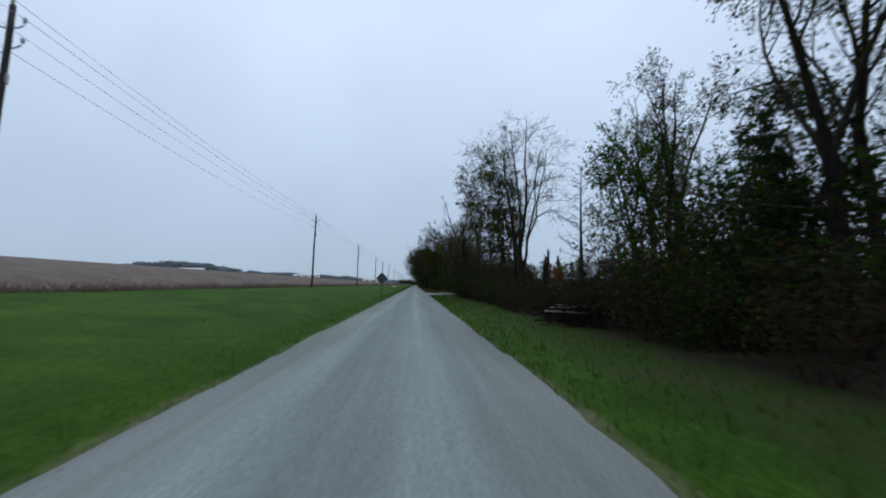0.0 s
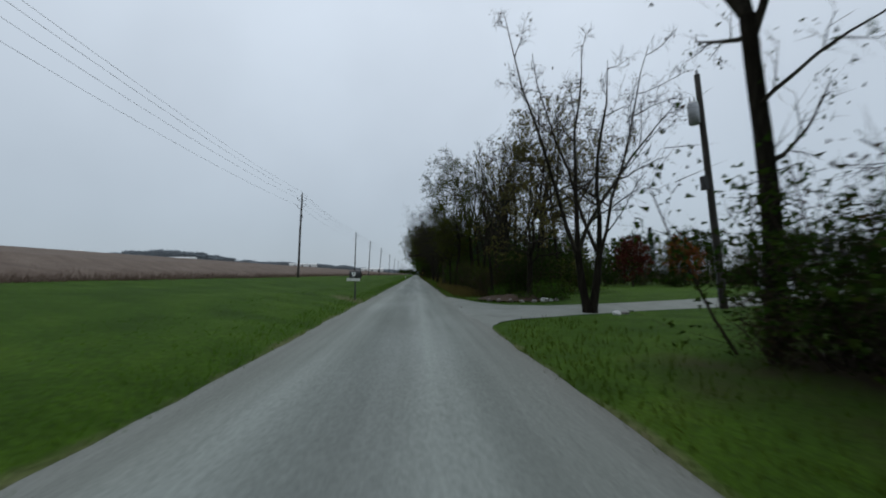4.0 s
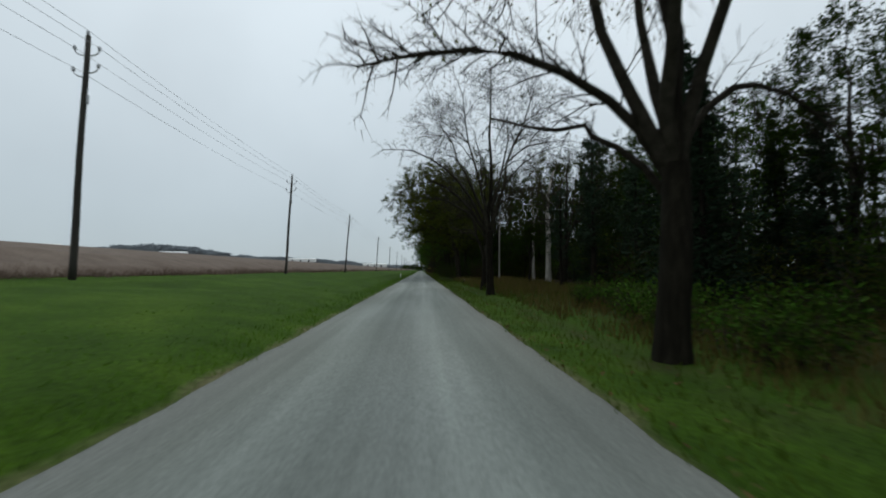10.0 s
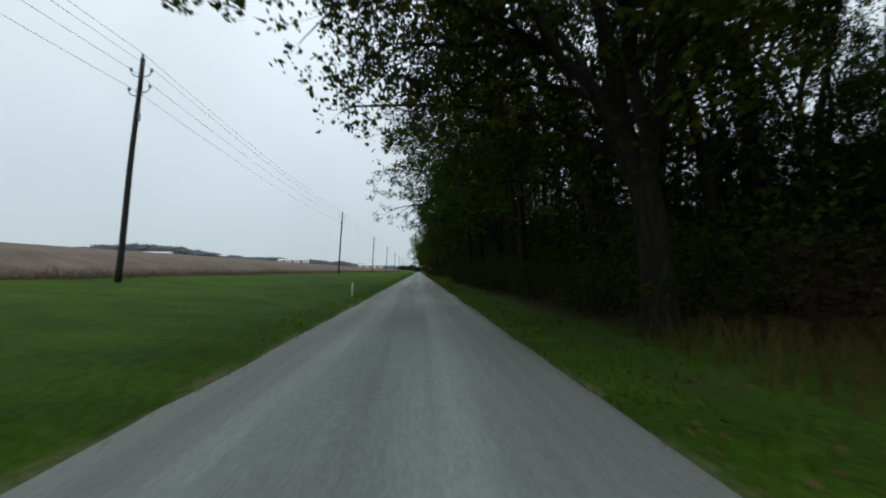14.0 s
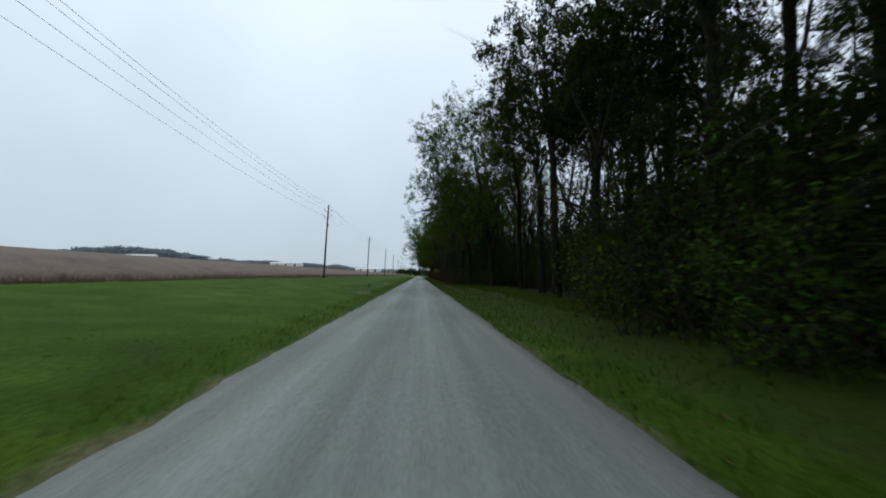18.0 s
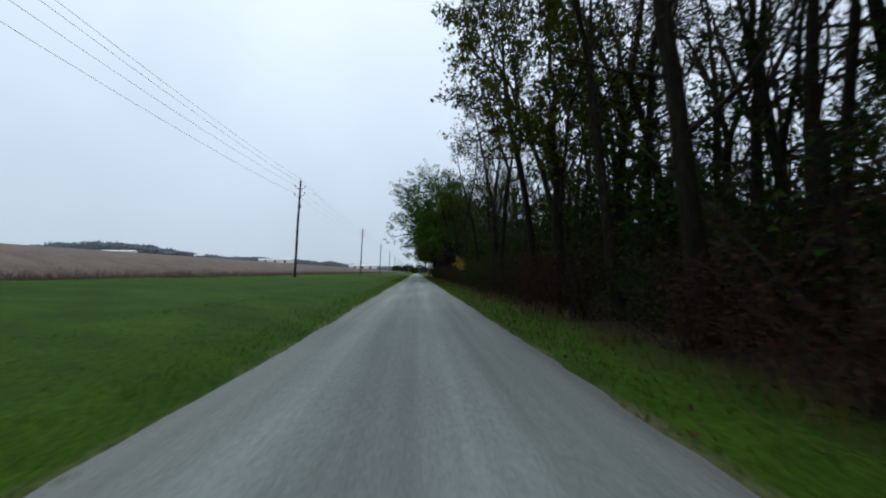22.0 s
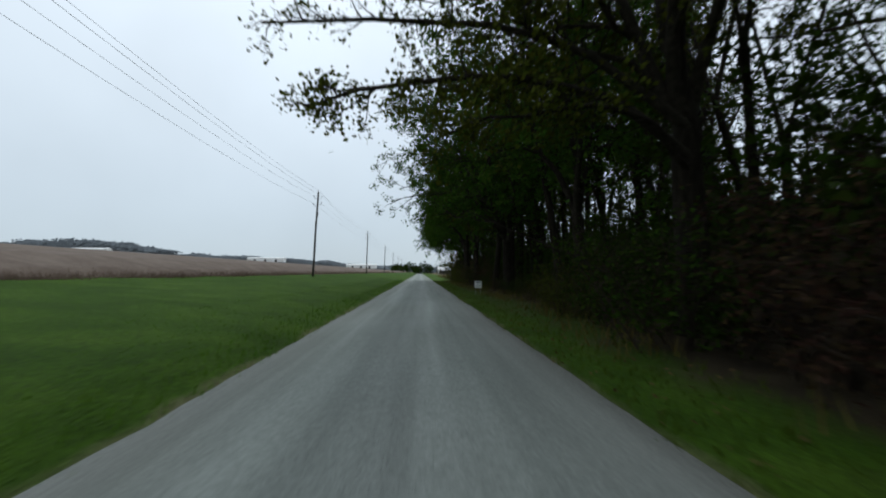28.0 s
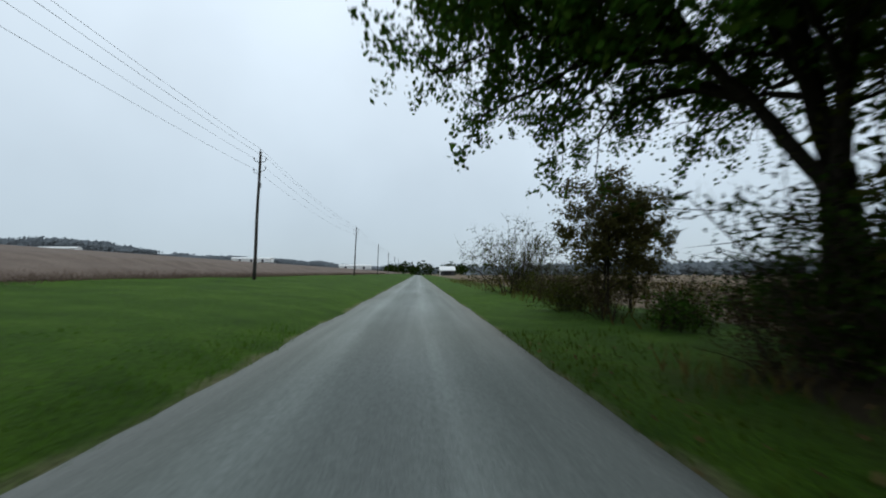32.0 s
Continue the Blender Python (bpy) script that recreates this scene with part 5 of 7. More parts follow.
y = -24.0
while y < 398:
    names, step = zone_kinds(y)
    if not 51 < y < 71 and not 135 < y < 163:
        for row in range(1 if int(y * 10) % 2 else 2):
            e = edge_of_woods(y)
            (thicket if row else stand)(names[int(rng.integers(len(names)))], e + 0.9 + 1.8 * row + rng.uniform(-0.3, 0.7) + (2.6 if 206 < y < 252 else 0), y + rng.uniform(-0.8, 0.8), rng.uniform(0.7, 1.15) * (1.0 if row else 0.8) * (0.55 if 14 < y < 36.5 else 1.35 if 36.5 <= y < 50 else 0.5 if 350 < y < 371 else 0.95 if 376 < y < 392 else 0.55 if y > 376 else 1.0), rng.uniform(0, 360))
    y += step
for row in range(7):  # low brush over the open ground in front of the lawn
    for y in np.arange(13.0 + 0.7 * (row % 2), 50.0, 2.3):
        x = edge_of_woods(y) + 0.9 + 1.9 * row + rng.uniform(-0.7, 0.7)
        low = x > 0.3 + 0.56 * (y - 21.8)  # open towards the house
        (thicket if row > 1 else stand)(["brush_bare", "bush_b", "bush_a", "brush_bare", "bush_a"][int(rng.integers(5))], x, y + rng.uniform(-0.8, 0.8), rng.uniform(0.22, 0.34) if low and y > 28 else rng.uniform(0.45, 0.66) if low else rng.uniform(0.8, 1.2), rng.uniform(0, 360))
for k in range(20):
    x = 8.6 + 0.95 * k
    stand(["bush_a", "bush_c"][int(rng.integers(2))], x, 170.5 - 0.32 * k + (2.2 if k % 2 else 0.0) + rng.uniform(-0.5, 0.5), rng.uniform(0.8, 1.1) if k % 2 == 0 else rng.uniform(1.3, 1.8), rng.uniform(0, 360))
for y in np.arange(13.0, 50.0, 1.15):
    thicket(["brush_bare", "bush_b"][int(rng.integers(2))], edge_of_woods(y) + rng.uniform(0.0, 0.8), y, rng.uniform(0.24, 0.4), rng.uniform(0, 360))
for k in range(12):
    stand(["bush_a", "bush_c"][k % 2], 16.5 + 0.85 * k + rng.uniform(-0.6, 0.6), 143.0 + 1.8 * k, rng.uniform(1.4, 1.9), rng.uniform(0, 360))
    thicket(["bush_b", "bush_a"][k % 2], rng.uniform(4.4, 6.6), 69.2 + 0.55 * k, rng.uniform(0.35, 0.6), rng.uniform(0, 360))
for k in range(24):  # dark hedge along the back of the lawn
    thicket(["bush_a", "bush_c"][k % 2], 13.5 + 2.05 * k, 87.5 + 0.42 * k + (1.6 if k % 2 else 0.0) + rng.uniform(-0.5, 0.5), rng.uniform(1.0, 1.5), rng.uniform(0, 360))
for k in range(16):
    stand("bush_low", rng.uniform(5.6, 9.6), 110.5 + 1.15 * k, rng.uniform(0.6, 1.0), rng.uniform(0, 360))
for x, y, key, size in [(5.4, 206.2, "bush_a", 0.9), (5.9, 208.4, "bush_a", 1.0), (6.4, 210.4, "bush_a", 1.0), (5.1, 204.4, "bush_a", 0.8), (7.4, 207.2, "bush_a", 1.3), (6.2, 216.6, "bush_c", 1.2), (7.0, 214.6, "bush_a", 1.3), (7.7, 217.2, "bush_a", 1.4), (6.6, 219.8, "bush_c", 1.1), (8.4, 213.8, "bush_a", 1.5), (8.9, 218.8, "bush_a", 1.4), (7.2, 212.0, "bush_a", 1.15), (5.9, 213.4, "bush_green", 0.85), (7.6, 222.5, "bush_a", 1.1), (8.4, 8.4, "bush_a", 1.5), (9.8, 10.2, "bush_a", 1.6), (11.0, 8.8, "bush_a", 1.5), (8.0, 10.8, "bush_c", 1.3), (11.4, 11.0, "bush_a", 1.6), (7.4, 12.4, "bush_b", 1.2), (9.0, 12.6, "bush_a", 1.3), (6.3, 70.4, "bush_a", 1.05), (7.6, 69.4, "bush_a", 1.15), (9.1, 71.2, "bush_a", 0.95), (10.6, 72.4, "bush_c", 0.9), (8.2, 73.4, "bush_a", 0.9), (11.2, 75.2, "bush_a", 0.85), (12.8, 74.2, "bush_a", 0.9), (4.9, 66.2, "bush_low", 0.55), (6.9, 64.6, "bush_low", 0.85), (7.8, 65.6, "bush_low", 0.9), (5.8, 64.9, "bush_low", 0.5), (7.4, 66.6, "bush_low", 0.8), (5.4, 67.8, "bush_low", 0.7), (6.6, 99.6, "bush_green", 1.1), (7.9, 101.6, "bush_a", 1.3), (8.7, 103.6, "bush_a", 1.25), (6.3, 97.0, "bush_green", 1.1), (5.7, 94.8, "bush_green", 1.0), (7.7, 98.2, "bush_green", 1.3), (8.6, 96.0, "bush_green", 1.2), (9.6, 99.5, "bush_green", 1.4), (9.2, 102.0, "bush_green", 1.2), (6.9, 108, "bush_low", 0.6), (6.2, 113, "bush_low", 0.7), (7.5, 115.5, "bush_low", 0.8), (5.6, 119, "bush_low", 0.7), (6.4, 121, "bush_low", 0.9), (7.2, 123, "bush_low", 0.8), (6.8, 126, "bush_low", 0.7), (4.2, 296.8, "sapling_yellow", 1.0),
                        (5.2, 349, "bush_c", 0.7), (5.4, 352.5, "bush_c", 0.6), (7.6, 67.5, "bush_round", 0.9), (5.9, 68.6, "bush_round", 0.8), (27, 84, "bush_round", 1.2), (34, 82, "bush_round", 1.1), (38, 84, "bush_round", 1.3), (45, 96, "bush_round", 2.0), (42, 95, "bush_round", 1.8),
                        (6.4, 397.3, "bush_a", 1.0), (8.0, 399.2, "bush_a", 0.7), (7.4, 397.6, "bush_a", 0.75), (6.6, 401.6, "bush_low", 0.9), (7.6, 402.8, "bush_c", 0.5), (5.9, 404, "bush_b", 0.45), (8.6, 404.5, "bush_b", 0.5), (9.8, 403, "bush_low", 0.9), (6.2, 407, "bush_c", 0.55), (7.6, 408, "bush_c", 0.6), (6.6, 410.5, "bush_b", 0.6), (7.2, 414, "bush_c", 0.55), (8.4, 413, "bush_b", 0.55), (6.7, 405.4, "sapling_olive", 0.74), (7.7, 405.8, "sapling_olive", 0.66), (6.9, 397.2, "bush_a", 1.05), (6.7, 398.4, "bush_a", 0.6), (7.6, 394.5, "bush_a", 1.5), (8.4, 396.0, "bush_c", 1.5), (5.6, 406.4, "bush_c", 0.6), (7.7, 421, "bush_pale", 1.45), (8.6, 424, "brush_bare", 1.3), (7.6, 418, "bush_c", 0.6), (9.8, 418, "bush_c", 0.5)]:
    stand(key, x, y, size, rng.uniform(0, 360))
y = 71.0
while y < 398:
    key = ["slim_a", "slim_b", "slim_c", "thin_c"][int(rng.integers(4))]
    if y < 97:
        key = ["thin_a", "thin_b", "thin_c"][int(rng.integers(3))]
    if 280 < y < 318:
        key = ["slim_b", "thin_c"][int(rng.integers(2))]
    if 240 < y < 276 or 176 < y < 200:
        key = ["slim_b", "thin_c"][int(rng.integers(2))]
    dense = 0.0 if 145 < y < 171 else 1.0 if not 97 < y < 145 else 0.0
    if dense and not (y < 97 and rng.uniform() < 0.5):
        stand(key, edge_of_woods(y) + rng.uniform(3.5, 8.5), y, rng.uniform(0.82, 1.05), rng.uniform(0, 360))
    y += 3.1
set_trees("trees and shrubs along the lane")
set_thickets()


def back_woods():
    """The woods behind the first rows: trunks, limbs and leaf clumps, too many to count."""
    trunk, wood, crown = Geo(), Geo(), Geo()
    protos = [grow(71, 15, 0.17, 0.42, 0.2, 3, 4, 3, 3, 9, 0.17, fine=1, low=2), grow(72, 16, 0.15, 0.5, 0.17, 2, 5, 3, 3, 5, 0.17, fine=1, low=2), grow(73, 14, 0.16, 0.4, 0.2, 3, 4, 3, 3, 12, 0.17, fine=1, low=3)]
    low = [bush(74, 4.0, 3.4, 9, 20, 0.16), bush(75, 4.6, 3.4, 9, 19, 0.165)]
    ever = [conifer(76, 9.5, 0.16, 2.6, gap=0.9)]
    r = np.random.default_rng(5)
    y = -25.0
    while y < 398:
        e = edge_of_woods(y)
        for row in range(3):
            if y < 70 and row < 2 or 50 < y < 72 or y < 50 or 72 < y < 97:
                continue
            x = e + (11 if 136 < y < 166 else 8) + 6.5 * row + r.uniform(-2, 2)
            yy = y + r.uniform(-1.5, 1.5)
            s = r.uniform(0.75, 1.05)
            m = np.asarray(pose(x, yy, rough_z(x, yy), 0, 0, r.uniform(0, 360)) @ Matrix.Scale(s * (0.75 if 97 < y < 140 else 1), 4))
            made = ever[0] if 97 < y < 132 and r.uniform() < 0.55 else protos[int(r.integers(3))]
            trunk.put(made[0], m)
            wood.put(made[1], m)
            open_wood = 240 < y < 264 or 176 < y < 194 or row and (172 < y < 202 or 285 < y < 318 or 337 < y < 349) or row > 1 and y > 380
            if not open_wood:
                crown.put(made[2], m)
        for row in range(3):
            if -3 < y < 72 or y < 50 and row > 0 or 72 < y < 97 and row > 1 or 134 < y < 168 and (row == 0 or y > 161):
                continue
            x, yy = e + 4.8 + 3.6 * row + r.uniform(-1, 1), y + r.uniform(-1.2, 1.2)
            made = low[int(r.integers(2))]
            tall = 0.86 if 72 < y < 97 else 1.0 if y < 140 else 1.2 if 238 < y < 252 else 1.4 if 252 <= y < 278 else (0.7, 1.25, 1.4)[row] if 349 < y < 372 else 1.15 if y > 376 else 1.55
            m = np.asarray(pose(x, yy, rough_z(x, yy), 0, 0, r.uniform(0, 360)) @ Matrix.Scale(r.uniform(0.8, 1.2) * tall, 4))
            wood.put(made[1], m)
            crown.put(made[2], m)
        y += 3.4
    deep = [bush(77, 4.2, 3.4, 9, 13, 0.2), bush(78, 3.8, 3.6, 9, 13, 0.2)]
    for k in range(150):  # the depth of the woods, dim and closed to the height of the saplings
        yy = 168 + 1.55 * k + r.uniform(-1, 1)
        x = edge_of_woods(yy) + 15 + (9 if k % 2 else 0) + r.uniform(-2, 4)
        m = np.asarray(pose(x, yy, rough_z(x, yy), 0, 0, r.uniform(0, 360)) @ Matrix.Scale(r.uniform(1.3, 1.75) + (0.35 if k % 2 else 0), 4))
        wood.put(deep[k % 2][1], m)
        crown.put(deep[k % 2][2], m)
    for k in range(46):  # the wall of woods behind the clearing with the dead trees
        u = r.uniform(0, 1)
        x, yy = 16.5 + 17 * u + r.uniform(-1, 4), 172 - 22 * u + r.uniform(0, 9)
        m = np.asarray(pose(x, yy, rough_z(x, yy), 0, 0, r.uniform(0, 360)) @ Matrix.Scale(r.uniform(0.9, 1.5), 4))
        made = low[k % 2]
        wood.put(made[1], m)
        crown.put(made[2], m)
        if k % 2:
            m = np.asarray(pose(x + 1, yy + 2, rough_z(x, yy), 0, 0, r.uniform(0, 360)) @ Matrix.Scale(r.uniform(0.85, 1.1), 4))
            made = protos[k % 3]
            trunk.put(made[0], m)
            wood.put(made[1], m)
            crown.put(made[2], m)
    top = tagged(holder("woods"), "dense dim woodland of trunks and thickets behind the first trees", "woods", kind="stuff")
    piece("trunk", trunk, BARK_DARK, top, smooth=True)
    piece("branchwork", wood, TWIG, top, smooth=True)
    v, q, t = crown.arrays()  # no leaf of the back woods hangs out over the verge
    inside = v[:, 0] - np.interp(v[:, 1], [p for p, _ in EDGE], [x for _, x in EDGE]) > 2.0
    q, t = q[inside[q].all(1)], t[inside[t].all(1)]
    used = np.zeros(len(v), bool)
    used[q.ravel()] = used[t.ravel()] = True
    place = np.cumsum(used) - 1
    leaves = Geo()
    leaves.add(v[used], place[q], place[t])
    piece("foliage", leaves, LEAF_DARK, top)


back_woods()

# ---- field, grass ----


def blades(name, spots, height, width, material, label, category, seed):
    """Upright grass blades or stalks, one triangle each."""
    r = np.random.default_rng(seed)
    p = np.asarray(spots, float)
    n = len(p)
    az = r.uniform(0, 6.283, n)
    w = np.stack([np.cos(az), np.sin(az), np.zeros(n)], 1) * (width * r.uniform(0.6, 1.3, n))[:, None]
    hgt = np.asarray(height) * r.uniform(0.5, 1.25, n)
    lean = np.stack([r.normal(size=n) * 0.3 * hgt, r.normal(size=n) * 0.3 * hgt, hgt], 1)
    v = np.stack([p - w, p + w, p + lean], 1).reshape(-1, 3)
    g = Geo()
    g.add(v, None, np.arange(3 * n).reshape(n, 3))
    return tagged(piece(name, g, material), label, category, kind="stuff")


def spots_in(r, n, x0, x1, y0, y1, keep=None):
    x, y = r.uniform(x0, x1, n), r.uniform(y0, y1, n)
    out = [(a, b, rough_z(a, b) - 0.01) for a, b in zip(x, y) if keep is None or keep(a, b)]
    return out


def off_drive(x, y):
    return not (52.5 < y < 70.5 and 2.0 < x < 40 and (52.5 + min(4.0, (x - 2) * 2.6) < y < 70.5 - min(7, (x - 2) * 4)))


r = np.random.default_rng(8)
blades("verge_grass", spots_in(r, 30000, -3.1, -2.12, -4, 402), 0.11, 0.012, GRASS, "green grass tufts along the ragged gravel margin", "grass", 1)
blades("verge_grass", spots_in(r, 34000, 2.15, 3.4, -4, 402, off_drive), 0.12, 0.012, GRASS_ROUGH_SHADED, "green grass tufts along the ragged gravel margin", "grass", 2)
blades("verge_grass", spots_in(r, 26000, -5.4, -3.0, -2, 400), 0.035, 0.02, GRASS, "mown green grass between the lane and the field", "grass", 3)
blades("verge_grass", spots_in(r, 20000, 3.2, 5.5, -2, 402, lambda x, y: off_drive(x, y) and x < edge_of_woods(y) + 0.6), 0.16, 0.014, GRASS_ROUGH_SHADED, "rougher green grass before the woods", "grass", 4)
blades("dry_grass", spots_in(r, 12000, 4.6, 12.5, 127, 166, lambda x, y: noise.noise((x * 0.4, y * 0.25, 0)) > -0.25), 0.6, 0.015, GRASS_DRY, "tall dry brown grass in the clearing", "grass", 5)
blades("dry_grass", spots_in(r, 11000, 4.3, 12.5, 99, 127, lambda x, y: noise.noise((x * 0.4, y * 0.25, 0)) > -0.3), 0.5, 0.014, GRASS_DRY, "dry brown grass and weeds in the clearing", "grass", 12)
blades("dry_grass", spots_in(r, 12000, 2.9, 5.8, 71, 97, lambda x, y: abs(x - edge_of_woods(y) + 0.5) < 1.1 and noise.noise((x * 0.6, y * 0.4, 4)) > -0.05) + spots_in(r, 9000, 3.2, 5.8, 258, 398, lambda x, y: abs(x - edge_of_woods(y)) < 0.7 and noise.noise((3, y * 0.3, 0)) > -0.1), 0.45, 0.014, GRASS_DRY, "dry weeds along the foot of the brush", "grass", 6)
blades("dry_grass", spots_in(r, 5000, 5.5, 30, 402, 470), 0.6, 0.03, GRASS_DRY, "tall dry grass in the open field past the woods", "grass", 7)
blades("dry_grass", spots_in(r, 14000, -13.4, -11.6, -6, 430, lambda x, y: x < -12.2 + 0.8 * noise.noise((0, y * 0.3, 2))), 0.24, 0.016, CROP, "short dry weeds along the foot of the crop", "grass", 10)
blades("weeds", spots_in(r, 9000, 4.4, 13.0, 127, 166, lambda x, y: noise.noise((x * 0.4 + 9, y * 0.25, 2)) > -0.1), 0.42, 0.014, GRASS_ROUGH_SHADED, "rank green weeds among the dry grass of the clearing", "grass", 13)
blades("weeds", spots_in(r, 9000, 3.6, 8.2, 205, 256, lambda x, y: x > edge_of_woods(y) - 1.6), 0.4, 0.02, GRASS_ROUGH_SHADED, "green weeds under the edge of the woods", "grass", 9)
blades("dry_grass", spots_in(r, 5200, 2.9, 7.5, 69.6, 77.0, lambda x, y: noise.noise((x * 0.6, y * 0.4, 6)) > -0.3 and x > 2.9 + 0.5 * noise.noise((0, y, 1)) + 0.3), 0.4, 0.014, GRASS_DRY, "dry brown grass along the foot of the thicket", "grass", 15)


def fallen_leaves():
    """Brown leaves blown onto the verge under the trees."""
    rr = np.random.default_rng(21)
    n = 7000
    x, y = 2.2 + np.abs(rr.normal(size=n)) * 1.7, rr.uniform(60, 400, n)
    keep = (x < 7.5) & ~((y < 71) & (x > 2.4))
    x, y = x[keep], y[keep]
    n = len(x)
    p = np.array([(a, b, rough_z(a, b) + 0.02 + 0.05 * float(k)) for a, b, k in zip(x, y, rr.uniform(0, 1, n))])
    az, s = rr.uniform(0, 6.283, n), rr.uniform(0.02, 0.045, n)
    d = np.stack([np.cos(az) * s, np.sin(az) * s, rr.normal(size=n) * 0.4 * s], 1)
    e = np.stack([-np.sin(az) * s * 0.7, np.cos(az) * s * 0.7, rr.normal(size=n) * 0.3 * s], 1)
    g = Geo()
    g.add(np.stack([p - d, p + e, p + d, p - e], 1).reshape(-1, 3), np.arange(4 * n).reshape(n, 4))
    return tagged(piece("fallen_leaves", g, LEAF_FALLEN), "brown fallen leaves strewn over the verge grass", "leaves", kind="stuff")


fallen_leaves()


def build_field():
    """A ripe, dry crop: a canopy sheet with a ragged front of stalks."""
    xs = np.concatenate([[-1500, -900, -500, -300, -200, -140, -100, -70, -50, -38, -30, -25, -21, -18], np.arange(-16.5, -13.1, 0.45), [-13.0]])
    ys = np.concatenate([[-400, -150, -60], np.arange(-30, 420, 1.1), np.arange(420, 700, 7), [800, 1000, 1400]])
    v = []
    for y in ys:
        wob = 0.5 * noise.noise((1.0, y * 0.15, 0)) + 0.25 * noise.noise((2.0, y * 0.9, 0))
        for k, x in enumerate(xs):
            xx = x + (wob if x > -30 else 0)
            h = 0.84 + 0.13 * noise.noise((x * 0.8, y * 0.8, 4)) + 0.09 * noise.noise((x * 0.2, y * 0.15, 7))
            v.append((xx, y, land(xx) + (h * float(np.interp(x, [-15.6, -13.2], [1.0, 0.35])) if k < len(xs) - 1 else 0.03)))
    nx = len(xs)
    i, j = np.meshgrid(np.arange(len(ys) - 1), np.arange(nx - 1), indexing="ij")
    q = np.stack([i * nx + j, i * nx + j + 1, (i + 1) * nx + j + 1, (i + 1) * nx + j], -1).reshape(-1, 4)
    g = Geo()
    g.add(v, q)
    top = tagged(holder("crop_field"), "ripe brown crop field beyond the pole line", "field", kind="stuff")
    piece("canopy", g, CROP_TOP, top, smooth=True)
    rr = np.random.default_rng(3)
    n = 120000
    x, y = -12.5 - rr.exponential(1.5, n), rr.uniform(-10, 560, n)
    base = np.stack([x, y, np.interp(x, [p for p, _ in LEFT_RISE], [z for _, z in LEFT_RISE])], 1)
    az = rr.uniform(0, 6.283, n)
    w = np.stack([np.cos(az), np.sin(az), np.zeros(n)], 1) * rr.uniform(0.012, 0.028, n)[:, None]
    tip = base + np.stack([rr.normal(size=n) * 0.16, rr.normal(size=n) * 0.16, rr.uniform(0.3, 0.8, n) * np.interp(x, [-15.0, -12.6], [1.0, 0.45])], 1)
    s = Geo()
    s.add(np.stack([base - w, base + w, tip], 1).reshape(-1, 3), None, np.arange(3 * n).reshape(n, 3))
    piece("stalks", s, CROP, top)


build_field()

# ---- poles and wires ----
POLES = [(-12.3, -25.0), (-12.0, 12.4), (-11.95, 49.9), (-11.8, 86.8), (-11.8, 125.7), (-11.55, 147.3), (-11.2, 173.3), (-11.0, 214.9), (-11.1, 256.9), (-10.8, 295.7), (-10.55, 336.6),
         (-10.75, 379.0), (-10.7, 420.1), (-11.1, 465.6), (-11.4, 510.3), (-11.5, 553), (-11.6, 596), (-11.7, 640)]
POLE_TOP = 8.7
ATTACH = [(0.0, 0.0, POLE_TOP + 0.2), (-0.42, 0.0, POLE_TOP - 0.45), (0.42, 0.0, POLE_TOP - 0.45), (-0.3, 0.0, POLE_TOP - 1.25)]


def insulator(parent, x, z):
    g = Geo()
    g.tube([(x, 0, z - 0.06), (x, 0, z - 0.03), (x, 0, z), (x, 0, z + 0.04), (x, 0, z + 0.07), (x, 0, z + 0.1)], [0.03, 0.06, 0.045, 0.065, 0.04, 0.03], 10, True)
    piece("insulator", g, CERAMIC, parent, "pale grey ceramic insulator", True)


def utility_pole():
    top = holder("utility_pole")
    g = Geo()
    zs = np.linspace(-0.3, POLE_TOP, 9)
    g.tube([(0.012 * math.sin(z), 0.01 * math.cos(z * 0.8), z) for z in zs], np.linspace(0.118, 0.078, 9), 14, True)
    piece("shaft", g, POLE_WOOD, top, smooth=True)
    insulator(top, 0.0, POLE_TOP + 0.1)
    for sx, z in ((-1, POLE_TOP - 0.62), (1, POLE_TOP - 0.62), (1, POLE_TOP - 1.25), (-1, POLE_TOP - 1.4)):
        b = Geo()
        b.tube([(sx * 0.09, 0, z - 0.12), (sx * 0.22, 0, z - 0.1), (sx * 0.36, 0, z - 0.03), (sx * 0.42, 0, z + 0.08)], [0.026, 0.024, 0.022, 0.018], 6, True)
        piece("bracket", b, METAL, top, "steel bracket", True)
        insulator(top, sx * 0.42, z + 0.14)
    b = Geo()
    b.tube([(0.115, 0, 6.2), (0.125, 0, 6.25), (0.125, 0, 6.5), (0.115, 0, 6.55)], [0.035, 0.045, 0.045, 0.03], 8, True)
    piece("ground_clamp", b, METAL, top)
    return tagged(top, "weathered wooden utility pole with bracket insulators beside the field", "utility pole", "utility poles along the field")


pole = utility_pole()
spots = [(x, y, land(x) + 0.02) for x, y in POLES]
LEAN = [2.0, 2.0, 1.6, 1.2, 2.6, 4.4, 3.0, 2.8, 2.3, 2.4, 2.6, 1.6, 2.0, 1.5, 1.0, 1.0, 1.0]  # the poles lean a little towards the lane
for k, (x, y, z) in enumerate(spots[1:]):
    copy_thing(pole, pose(x, y, z, 0.4 * math.sin(3 * k), LEAN[k], 7 * math.sin(k)))
pole.matrix_basis = pose(*spots[0], 0, 2.0, 0)
spots = [(x + (POLE_TOP - 0.5) * math.sin(radians(a)), y, z) for (x, y, z), a in zip(spots, [2.0] + LEAN)]
